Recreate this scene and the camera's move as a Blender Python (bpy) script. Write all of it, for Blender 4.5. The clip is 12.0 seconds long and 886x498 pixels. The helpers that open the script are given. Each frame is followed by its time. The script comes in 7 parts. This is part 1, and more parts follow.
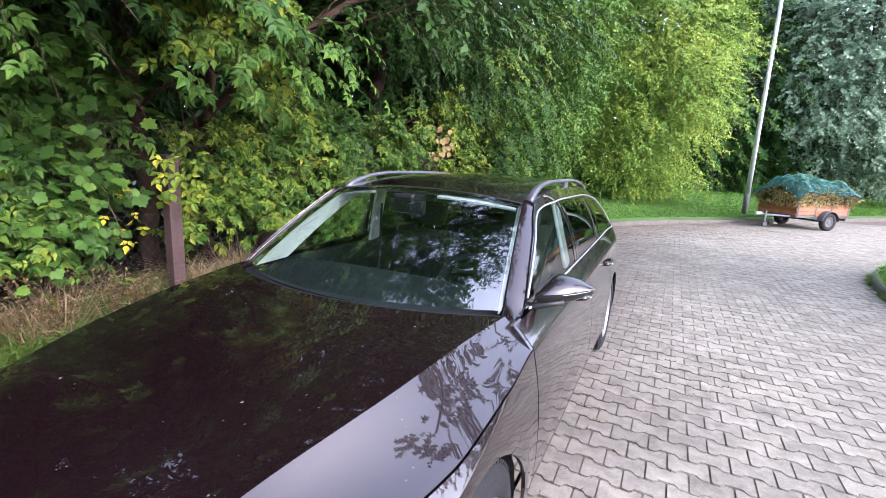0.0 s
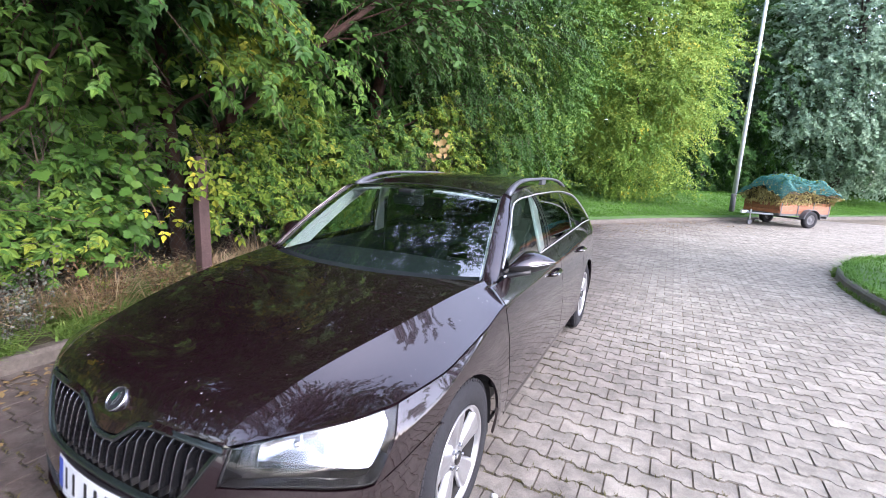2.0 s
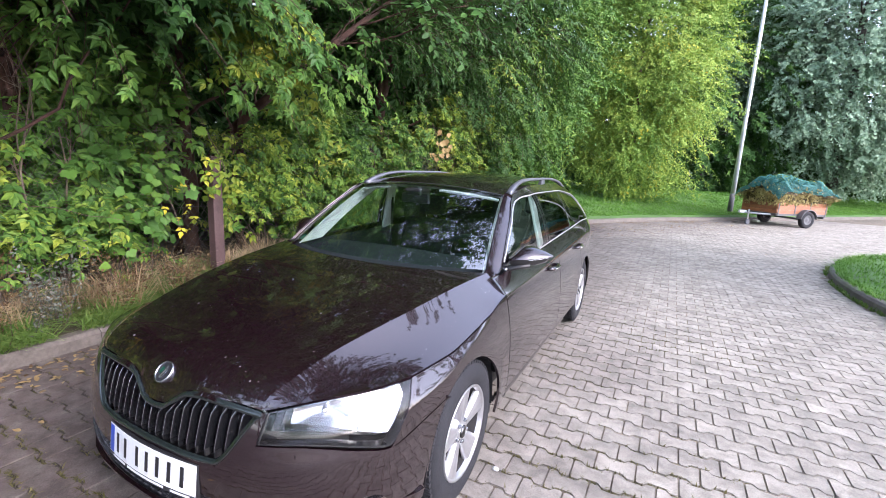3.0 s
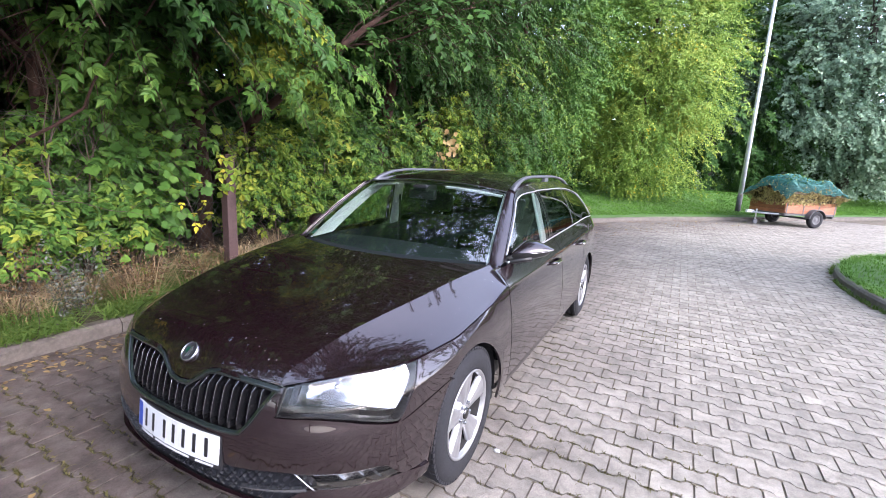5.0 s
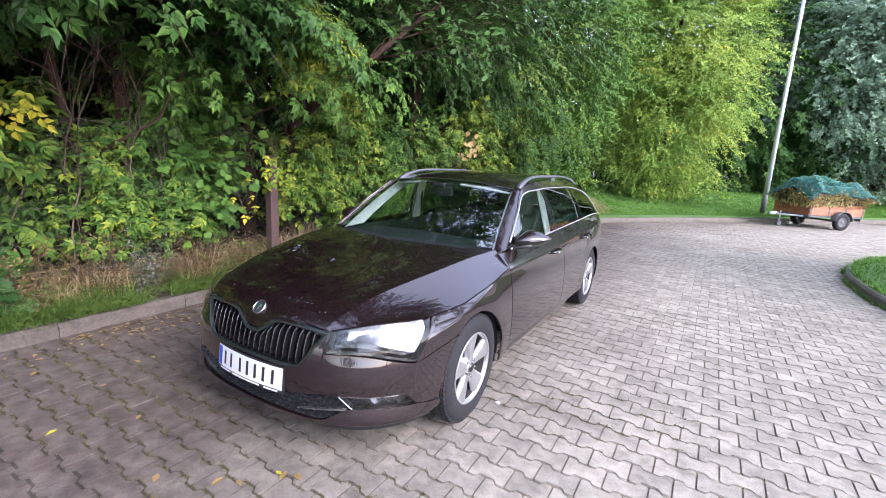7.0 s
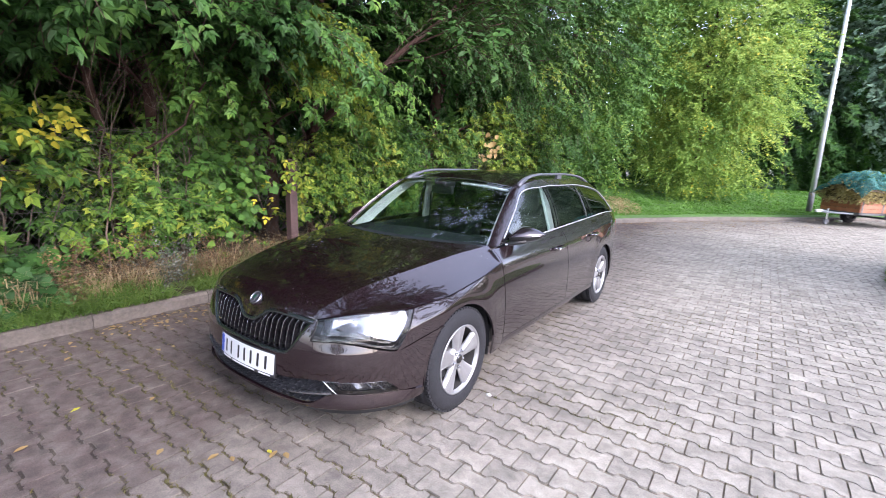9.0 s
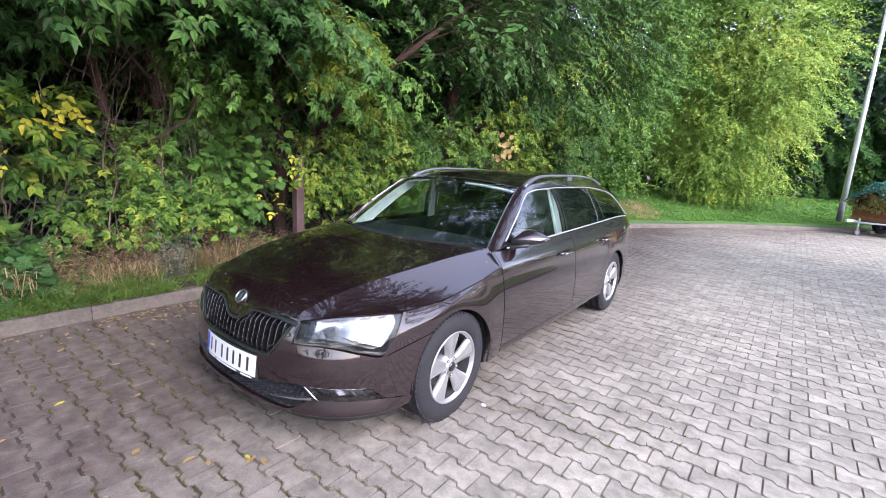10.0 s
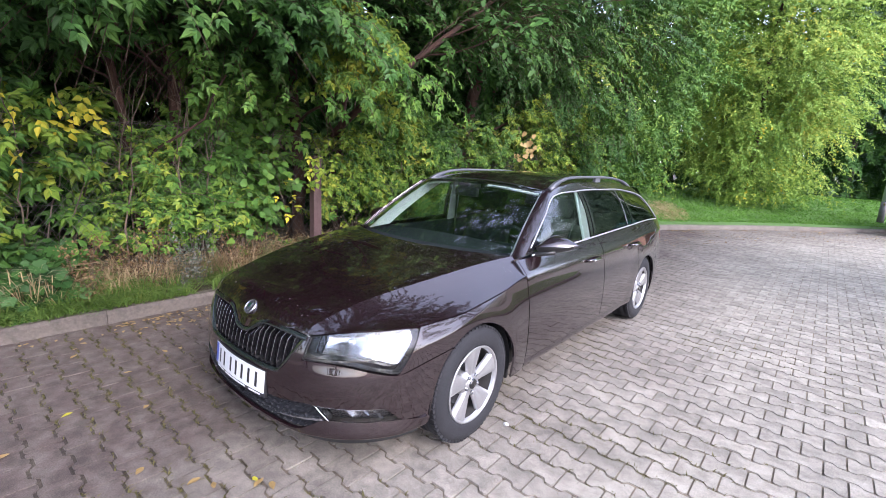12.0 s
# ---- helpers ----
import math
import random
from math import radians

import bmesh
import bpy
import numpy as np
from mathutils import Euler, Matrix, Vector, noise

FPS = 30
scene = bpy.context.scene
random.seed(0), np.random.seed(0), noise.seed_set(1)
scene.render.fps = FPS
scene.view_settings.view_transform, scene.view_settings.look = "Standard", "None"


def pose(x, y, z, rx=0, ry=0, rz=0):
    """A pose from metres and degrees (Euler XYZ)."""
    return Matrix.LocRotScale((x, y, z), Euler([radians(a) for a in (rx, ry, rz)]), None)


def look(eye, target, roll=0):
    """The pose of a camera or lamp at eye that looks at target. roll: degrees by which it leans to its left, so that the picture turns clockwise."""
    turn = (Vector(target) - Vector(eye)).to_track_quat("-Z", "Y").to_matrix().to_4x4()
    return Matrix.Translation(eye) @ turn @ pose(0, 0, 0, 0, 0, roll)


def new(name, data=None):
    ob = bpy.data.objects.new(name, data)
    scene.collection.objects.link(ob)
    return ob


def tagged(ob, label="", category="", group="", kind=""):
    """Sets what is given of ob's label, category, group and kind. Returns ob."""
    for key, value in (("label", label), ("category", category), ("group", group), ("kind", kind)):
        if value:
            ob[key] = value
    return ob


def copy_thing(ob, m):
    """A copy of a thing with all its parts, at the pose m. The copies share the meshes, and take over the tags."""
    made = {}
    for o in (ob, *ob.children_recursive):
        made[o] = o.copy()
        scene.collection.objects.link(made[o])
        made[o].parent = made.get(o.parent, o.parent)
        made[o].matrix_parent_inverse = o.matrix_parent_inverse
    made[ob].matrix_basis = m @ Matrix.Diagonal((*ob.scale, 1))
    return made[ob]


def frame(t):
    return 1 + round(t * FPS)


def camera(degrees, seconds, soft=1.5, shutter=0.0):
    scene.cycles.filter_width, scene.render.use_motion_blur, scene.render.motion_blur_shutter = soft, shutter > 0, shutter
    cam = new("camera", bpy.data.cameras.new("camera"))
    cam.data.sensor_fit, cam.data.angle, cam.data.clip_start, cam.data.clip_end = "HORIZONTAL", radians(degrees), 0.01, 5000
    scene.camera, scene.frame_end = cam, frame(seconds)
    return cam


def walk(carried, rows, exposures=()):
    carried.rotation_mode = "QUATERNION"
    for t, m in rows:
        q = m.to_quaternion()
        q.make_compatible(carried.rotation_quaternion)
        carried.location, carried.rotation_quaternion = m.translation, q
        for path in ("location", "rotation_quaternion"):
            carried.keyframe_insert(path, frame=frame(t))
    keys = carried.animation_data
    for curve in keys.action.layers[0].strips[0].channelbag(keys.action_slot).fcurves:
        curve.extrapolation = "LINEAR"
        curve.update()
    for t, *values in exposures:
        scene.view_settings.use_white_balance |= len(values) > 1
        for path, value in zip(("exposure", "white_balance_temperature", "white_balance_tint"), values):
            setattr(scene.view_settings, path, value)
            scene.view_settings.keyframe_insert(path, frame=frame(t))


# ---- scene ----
cam = camera(90.0, 12.0, soft=0.7, shutter=0.5)
PATH = [
    (0, (1.27, -1.111, 1.537), (0.393, 0.646, 1.158), 2.7),
    (0.5, (1.26, -1.205, 1.54), (0.384, 0.553, 1.161), 2.7),
    (1, (1.381, -1.347, 1.541), (0.51, 0.413, 1.161), 2.7),
    (1.5, (1.49, -1.461, 1.543), (0.619, 0.299, 1.164), 2.6),
    (2, (1.538, -1.593, 1.543), (0.669, 0.168, 1.165), 2.7),
    (2.5, (1.557, -1.728, 1.538), (0.688, 0.033, 1.159), 2.8),
    (3, (1.599, -1.784, 1.553), (0.728, -0.024, 1.171), 2.9),
    (5, (1.666, -1.892, 1.54), (0.768, -0.147, 1.154), 3.0),
    (5.5, (1.78, -1.996, 1.538), (0.871, -0.256, 1.154), 3.0),
    (6, (1.908, -2.115, 1.543), (0.981, -0.384, 1.161), 3.0),
    (6.5, (1.977, -2.218, 1.555), (0.998, -0.517, 1.172), 2.8),
    (6.7, (1.974, -2.279, 1.556), (0.989, -0.582, 1.166), 3.1),
    (8.3, (2.14, -2.372, 1.547), (1.125, -0.693, 1.162), 2.8),
    (8.5, (2.187, -2.336, 1.55), (1.171, -0.657, 1.166), 2.9),
    (9, (2.279, -2.25, 1.538), (1.153, -0.643, 1.152), 2.1),
    (9.5, (2.337, -2.175, 1.537), (1.161, -0.604, 1.149), 2.5),
    (10, (2.311, -2.067, 1.532), (1.123, -0.506, 1.142), 3.3),
    (10.5, (2.242, -1.961, 1.542), (1.011, -0.436, 1.147), 3.2),
    (11, (2.203, -1.92, 1.54), (0.965, -0.4, 1.145), 3.1),
    (11.5, (2.169, -1.92, 1.537), (0.926, -0.404, 1.143), 3.1),
    (12, (2.19, -1.93, 1.547), (0.936, -0.424, 1.149), 3.1),
]
walk(cam, [(t, look(eye, target, roll)) for t, eye, target, roll in PATH], [(0, 1.90, 6000, 21), (12, 1.80, 6000, 21)])

# ---- light ----
SUN_EL, SUN_AZ = radians(36), radians(100)      # azimuth measured from +y towards +x
world = bpy.data.worlds.new("overcast_sky")
scene.world = world
world.use_nodes = True
wn, wl = world.node_tree.nodes, world.node_tree.links
sky = wn.new("ShaderNodeTexSky")
sky.sky_type, sky.sun_disc = "NISHITA", False
sky.sun_elevation, sky.sun_rotation = SUN_EL, SUN_AZ
sky.air_density, sky.dust_density, sky.ozone_density = 1.0, 2.0, 1.5
pale = wn.new("ShaderNodeHueSaturation")
pale.inputs["Saturation"].default_value = 0.58
wl.new(sky.outputs[0], pale.inputs["Color"])
wl.new(pale.outputs[0], wn["Background"].inputs["Color"])
wn["Background"].inputs["Strength"].default_value = 0.15 * 1.9
sun_data = bpy.data.lights.new("sun", "SUN")
sun_data.energy, sun_data.angle, sun_data.color = 0.5, radians(30), (1.0, 0.96, 0.91)
sun = new("sun", sun_data)
sun_way = Vector((math.sin(SUN_AZ) * math.cos(SUN_EL), math.cos(SUN_AZ) * math.cos(SUN_EL), math.sin(SUN_EL)))
sun.matrix_basis = look(sun_way * 60, (0, 0, 0))


# ---- materials ----
def material(name, colour, rough=0.6, metal=0.0, spread=0.25, scale=8.0, bump=0.0, bump_scale=60.0, island=False, objects=False, coat=0.0, spec=0.5):
    """A principled surface whose colour wanders at two scales, with fine relief."""
    m = bpy.data.materials.new(name)
    m.use_nodes = True
    n, l = m.node_tree.nodes, m.node_tree.links
    b = n["Principled BSDF"]
    b.inputs["Roughness"].default_value, b.inputs["Metallic"].default_value = rough, metal
    b.inputs["Coat Weight"].default_value, b.inputs["Coat Roughness"].default_value = coat, 0.02
    b.inputs["Coat IOR"].default_value = 1.6
    b.inputs["Specular IOR Level"].default_value = spec
    geo = n.new("ShaderNodeTexCoord")
    big, small = n.new("ShaderNodeTexNoise"), n.new("ShaderNodeTexNoise")
    big.inputs["Scale"].default_value, small.inputs["Scale"].default_value = scale, scale * 9
    big.inputs["Detail"].default_value = small.inputs["Detail"].default_value = 4
    l.new(geo.outputs["Object"], big.inputs["Vector"]), l.new(geo.outputs["Object"], small.inputs["Vector"])
    add = n.new("ShaderNodeMath")
    add.operation = "ADD"
    l.new(big.outputs["Fac"], add.inputs[0]), l.new(small.outputs["Fac"], add.inputs[1])
    last = add
    if island or objects:
        extra = n.new("ShaderNodeNewGeometry") if island else n.new("ShaderNodeObjectInfo")
        more = n.new("ShaderNodeMath")
        more.operation = "MULTIPLY_ADD"
        l.new(extra.outputs["Random Per Island" if island else "Random"], more.inputs[0])
        more.inputs[1].default_value = 0.7
        l.new(add.outputs[0], more.inputs[2])
        last = n.new("ShaderNodeMath")
        last.operation = "SUBTRACT"
        last.inputs[1].default_value = 0.35
        l.new(more.outputs[0], last.inputs[0])
    span = n.new("ShaderNodeMapRange")
    span.inputs["From Min"].default_value, span.inputs["From Max"].default_value = 0.65, 1.35
    span.inputs["To Min"].default_value, span.inputs["To Max"].default_value = 1 - spread, 1 + spread
    span.clamp = False
    l.new(last.outputs[0], span.inputs["Value"])
    mul = n.new("ShaderNodeVectorMath")
    mul.operation = "SCALE"
    mul.inputs[0].default_value = colour
    l.new(span.outputs[0], mul.inputs["Scale"])
    l.new(mul.outputs[0], b.inputs["Base Color"])
    if bump:
        grain, relief = n.new("ShaderNodeTexNoise"), n.new("ShaderNodeBump")
        grain.inputs["Scale"].default_value, grain.inputs["Detail"].default_value = bump_scale, 5
        relief.inputs["Strength"].default_value, relief.inputs["Distance"].default_value = bump, 0.01
        l.new(geo.outputs["Object"], grain.inputs["Vector"])
        l.new(grain.outputs["Fac"], relief.inputs["Height"]), l.new(relief.outputs[0], b.inputs["Normal"])
    return m


def leaf_material(name, stops, glow=0.24, rough=0.5, patch=1.2):
    """Leaves: a colour of its own for every leaf, drifting over the plant, with light coming through."""
    m = bpy.data.materials.new(name)
    m.use_nodes = True
    n, l = m.node_tree.nodes, m.node_tree.links
    b = n["Principled BSDF"]
    b.inputs["Roughness"].default_value, b.inputs["Specular IOR Level"].default_value = rough, 0.16
    geo, ramp, drift, co = n.new("ShaderNodeNewGeometry"), n.new("ShaderNodeValToRGB"), n.new("ShaderNodeTexNoise"), n.new("ShaderNodeTexCoord")
    drift.inputs["Scale"].default_value = patch
    l.new(co.outputs["Object"], drift.inputs["Vector"])
    mix = n.new("ShaderNodeMath")
    mix.operation = "MULTIPLY_ADD"
    mix.inputs[1].default_value = 0.55
    half = n.new("ShaderNodeMath")
    half.operation = "MULTIPLY_ADD"
    half.inputs[1].default_value, half.inputs[2].default_value = 1.3, -0.425
    l.new(drift.outputs["Fac"], half.inputs[0])
    l.new(geo.outputs["Random Per Island"], mix.inputs[0]), l.new(half.outputs[0], mix.inputs[2])
    l.new(mix.outputs[0], ramp.inputs["Fac"])
    el = ramp.color_ramp.elements
    while len(el) < len(stops):
        el.new(0.5)
    for e, (at, c) in zip(el, stops):
        grey = 0.3 * c[0] + 0.6 * c[1] + 0.1 * c[2]
        e.position, e.color = at, (*(w * (0.79 * k + 0.06 * grey) for k, w in zip(c, (1.02, 0.99, 0.86))), 1)
    l.new(ramp.outputs["Color"], b.inputs["Base Color"])
    t, mixer = n.new("ShaderNodeBsdfTranslucent"), n.new("ShaderNodeMixShader")
    l.new(ramp.outputs["Color"], t.inputs["Color"])
    mixer.inputs["Fac"].default_value = glow
    l.new(b.outputs[0], mixer.inputs[1]), l.new(t.outputs[0], mixer.inputs[2])
    l.new(mixer.outputs[0], n["Material Output"].inputs["Surface"])
    return m


def glass_material(name, tint, rough=0.0, ior=1.5):
    """A thin pane: what lies behind it, tinted, under a mirror that grows towards grazing angles."""
    m = bpy.data.materials.new(name)
    m.use_nodes = True
    n, l = m.node_tree.nodes, m.node_tree.links
    clear, gloss, f, mix = n.new("ShaderNodeBsdfTransparent"), n.new("ShaderNodeBsdfGlossy"), n.new("ShaderNodeLayerWeight"), n.new("ShaderNodeMixShader")
    steep, amount = n.new("ShaderNodeMath"), n.new("ShaderNodeMapRange")
    steep.operation = "POWER"
    steep.inputs[1].default_value = 4.5
    amount.inputs["To Min"].default_value, amount.inputs["To Max"].default_value = 2 * ((ior - 1) / (ior + 1)) ** 2, 1.0
    clear.inputs["Color"].default_value = (*tint, 1)
    gloss.inputs["Roughness"].default_value = rough
    f.inputs["Blend"].default_value = 0.5
    l.new(f.outputs["Facing"], steep.inputs[0]), l.new(steep.outputs[0], amount.inputs["Value"])
    l.new(amount.outputs[0], mix.inputs["Fac"]), l.new(clear.outputs[0], mix.inputs[1]), l.new(gloss.outputs[0], mix.inputs[2])
    l.new(mix.outputs[0], n["Material Output"].inputs["Surface"])
    return m


def paint_material(name):
    """Dark brown metallic car paint under clear coat, with dust and dried drops."""
    m = material(name, (0.0150, 0.0062, 0.0084), rough=0.26, metal=0.5, spread=0.12, scale=1.5, coat=1.0)
    n, l = m.node_tree.nodes, m.node_tree.links
    b = n["Principled BSDF"]
    b.inputs["Coat IOR"].default_value = 1.70
    co, spots, step = n.new("ShaderNodeTexCoord"), n.new("ShaderNodeTexNoise"), n.new("ShaderNodeMapRange")
    spots.inputs["Scale"].default_value, spots.inputs["Detail"].default_value = 26, 6
    step.inputs["From Min"].default_value, step.inputs["From Max"].default_value = 0.5, 0.8
    step.inputs["To Min"].default_value, step.inputs["To Max"].default_value = 0.0, 0.03
    l.new(co.outputs["Object"], spots.inputs["Vector"]), l.new(spots.outputs["Fac"], step.inputs["Value"])
    # road dust dulls the lower flanks
    axes, film, both = n.new("ShaderNodeSeparateXYZ"), n.new("ShaderNodeMapRange"), n.new("ShaderNodeMath")
    film.inputs["From Min"].default_value, film.inputs["From Max"].default_value = 0.30, 0.78
    film.inputs["To Min"].default_value, film.inputs["To Max"].default_value = 0.035, 0.0
    l.new(co.outputs["Object"], axes.inputs[0]), l.new(axes.outputs["Z"], film.inputs["Value"])
    both.operation = "ADD"
    l.new(step.outputs[0], both.inputs[0]), l.new(film.outputs[0], both.inputs[1])
    l.new(both.outputs[0], b.inputs["Coat Roughness"])
    return m


PAINT = paint_material("brown_metallic_paint")
GLASS = glass_material("window_glass", (0.74, 0.90, 0.86), ior=1.65)
SCREEN_GLASS = glass_material("windscreen_glass", (0.80, 0.92, 0.89), ior=2.25)
DARK_GLASS = glass_material("tinted_glass", (0.13, 0.15, 0.15), ior=1.65)
LENS = glass_material("lamp_lens", (0.95, 0.96, 0.97), ior=1.45)
BLACK = material("black_plastic", (0.012, 0.012, 0.013), 0.45, spread=0.2, scale=20, bump=0.1, bump_scale=400)
GLOSS_BLACK = material("gloss_black", (0.008, 0.008, 0.009), 0.12, coat=0.6)
WHEEL_DARK = material("shaded_wheel_barrel", (0.035, 0.033, 0.032), 0.7, 0.3, spread=0.3, scale=20)
PIANO = material("grille_frame_gloss", (0.030, 0.040, 0.040), 0.2, 0.6, spread=0.1, coat=0.6)
MESH_BLACK = material("dark_mesh_plastic", (0.022, 0.023, 0.027), 0.35, spread=0.2, scale=20)
RUBBER = material("tyre_rubber", (0.017, 0.017, 0.020), 0.8, spec=0.3, spread=0.25, scale=14, bump=0.25, bump_scale=180)
ALLOY = material("silver_alloy", (0.40, 0.40, 0.41), 0.32, 0.75, spread=0.1, scale=12)
BRIGHT_TRIM = material("bright_trim", (0.52, 0.53, 0.56), 0.3, 0.6, spread=0.05)
CHROME = material("chrome", (0.75, 0.76, 0.78), 0.09, 1.0, spread=0.05)
SATIN = material("satin_metal", (0.34, 0.35, 0.38), 0.22, 0.9, spread=0.08)
DARK_SATIN = material("dark_satin_metal", (0.13, 0.135, 0.15), 0.25, 0.85, spread=0.08)
REFLECTOR = material("lamp_reflector", (0.40, 0.41, 0.44), 0.14, 0.9, spread=0.05)
FABRIC = material("dark_fabric", (0.022, 0.023, 0.025), 0.95, spec=0.1, spread=0.3, scale=30, bump=0.3, bump_scale=500)
TRIM = material("pale_trim", (0.66, 0.66, 0.63), 0.8, spread=0.1, scale=20)
DASH = material("dashboard_plastic", (0.024, 0.028, 0.030), 0.8, spec=0.08, spread=0.2, scale=15, bump=0.2, bump_scale=600)
PLATE_WHITE = material("plate_white", (0.56, 0.57, 0.58), 0.35, spread=0.05)
PLATE_BLUE = material("plate_blue", (0.02, 0.06, 0.35), 0.35, spread=0.05)
INK = material("black_ink", (0.012, 0.012, 0.014), 0.5, spread=0.1)
RED_LENS = material("red_lamp", (0.3, 0.01, 0.012), 0.15, spread=0.1, coat=0.8)
STICKER = material("teal_paper", (0.06, 0.30, 0.25), 0.6, spread=0.1)
BADGE_GREEN = material("badge_green", (0.01, 0.06, 0.035), 0.25, spread=0.1)


def soiled_and_shaded(m, film=(0.074, 0.054, 0.048)):
    """A film of earth and leaf mould with a ragged border, along the parking strip by the hedge; tree shade is put into
    its colour.
    """
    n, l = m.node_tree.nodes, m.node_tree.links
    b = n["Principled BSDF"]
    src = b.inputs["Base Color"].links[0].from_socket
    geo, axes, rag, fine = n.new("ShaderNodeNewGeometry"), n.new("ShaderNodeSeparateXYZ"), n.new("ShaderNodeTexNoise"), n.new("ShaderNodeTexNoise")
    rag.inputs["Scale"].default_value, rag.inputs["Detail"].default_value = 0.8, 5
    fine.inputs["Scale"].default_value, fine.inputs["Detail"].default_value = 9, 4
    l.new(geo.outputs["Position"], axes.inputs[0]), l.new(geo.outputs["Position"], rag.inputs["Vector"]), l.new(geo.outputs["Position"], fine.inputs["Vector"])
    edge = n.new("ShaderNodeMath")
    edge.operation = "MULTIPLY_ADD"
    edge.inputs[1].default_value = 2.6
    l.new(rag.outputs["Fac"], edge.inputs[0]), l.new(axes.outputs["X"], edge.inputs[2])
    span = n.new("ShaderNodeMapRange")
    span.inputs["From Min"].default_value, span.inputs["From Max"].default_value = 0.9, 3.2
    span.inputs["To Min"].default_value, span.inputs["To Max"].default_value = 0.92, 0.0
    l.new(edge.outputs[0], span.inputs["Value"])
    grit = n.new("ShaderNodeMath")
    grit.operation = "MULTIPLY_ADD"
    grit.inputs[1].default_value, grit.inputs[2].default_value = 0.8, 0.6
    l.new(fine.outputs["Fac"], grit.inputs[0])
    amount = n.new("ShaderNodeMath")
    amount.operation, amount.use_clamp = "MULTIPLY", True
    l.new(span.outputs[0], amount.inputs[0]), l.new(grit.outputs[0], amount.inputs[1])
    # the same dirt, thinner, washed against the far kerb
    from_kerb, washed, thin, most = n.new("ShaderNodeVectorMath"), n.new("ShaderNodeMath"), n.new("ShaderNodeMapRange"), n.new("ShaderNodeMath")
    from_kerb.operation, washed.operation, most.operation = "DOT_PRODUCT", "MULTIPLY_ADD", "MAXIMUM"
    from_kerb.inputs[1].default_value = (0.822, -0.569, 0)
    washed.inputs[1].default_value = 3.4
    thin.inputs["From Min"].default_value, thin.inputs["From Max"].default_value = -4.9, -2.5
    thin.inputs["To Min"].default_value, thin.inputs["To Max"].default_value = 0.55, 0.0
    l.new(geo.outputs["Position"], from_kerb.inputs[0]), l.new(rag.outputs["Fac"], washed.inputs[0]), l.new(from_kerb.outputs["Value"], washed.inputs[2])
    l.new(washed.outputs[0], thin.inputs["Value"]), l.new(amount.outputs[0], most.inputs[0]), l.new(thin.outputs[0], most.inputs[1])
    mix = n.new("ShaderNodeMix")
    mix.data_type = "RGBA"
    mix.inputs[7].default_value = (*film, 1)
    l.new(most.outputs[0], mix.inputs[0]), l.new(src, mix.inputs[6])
    # grey spots the size of a coin or a palm, and fine grit
    cell, ragged, dot = n.new("ShaderNodeTexVoronoi"), n.new("ShaderNodeTexNoise"), n.new("ShaderNodeMath")
    cell.inputs["Scale"].default_value = 5.5
    ragged.inputs["Scale"].default_value, ragged.inputs["Detail"].default_value = 160, 3
    l.new(geo.outputs["Position"], cell.inputs["Vector"]), l.new(geo.outputs["Position"], ragged.inputs["Vector"])
    dot.operation = "MULTIPLY_ADD"
    dot.inputs[1].default_value = 0.35
    l.new(fine.outputs["Fac"], dot.inputs[0]), l.new(cell.outputs["Distance"], dot.inputs[2])
    spot, speck, tone = n.new("ShaderNodeMapRange"), n.new("ShaderNodeMapRange"), n.new("ShaderNodeMath")
    spot.inputs["From Min"].default_value, spot.inputs["From Max"].default_value = 0.30, 0.42
    spot.inputs["To Min"].default_value, spot.inputs["To Max"].default_value = 0.80, 1.0
    speck.inputs["From Min"].default_value, speck.inputs["From Max"].default_value = 0.3, 0.7
    speck.inputs["To Min"].default_value, speck.inputs["To Max"].default_value = 0.76, 1.24
    l.new(dot.outputs[0], spot.inputs["Value"]), l.new(ragged.outputs["Fac"], speck.inputs["Value"])
    tone.operation = "MULTIPLY"
    l.new(spot.outputs[0], tone.inputs[0]), l.new(speck.outputs[0], tone.inputs[1])
    # grime in ragged patches a hand wide
    grime, worn, patchy = n.new("ShaderNodeTexNoise"), n.new("ShaderNodeMapRange"), n.new("ShaderNodeMath")
    grime.inputs["Scale"].default_value, grime.inputs["Detail"].default_value, grime.inputs["Roughness"].default_value = 7.5, 8, 0.68
    worn.inputs["From Min"].default_value, worn.inputs["From Max"].default_value = 0.40, 0.60
    worn.inputs["To Min"].default_value, worn.inputs["To Max"].default_value = 0.74, 1.09
    patchy.operation = "MULTIPLY"
    l.new(geo.outputs["Position"], grime.inputs["Vector"]), l.new(grime.outputs["Fac"], worn.inputs["Value"])
    l.new(tone.outputs[0], patchy.inputs[0]), l.new(worn.outputs[0], patchy.inputs[1])
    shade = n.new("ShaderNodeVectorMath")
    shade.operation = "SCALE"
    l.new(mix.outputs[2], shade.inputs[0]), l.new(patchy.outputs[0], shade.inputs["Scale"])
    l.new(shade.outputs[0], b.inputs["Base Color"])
    return m


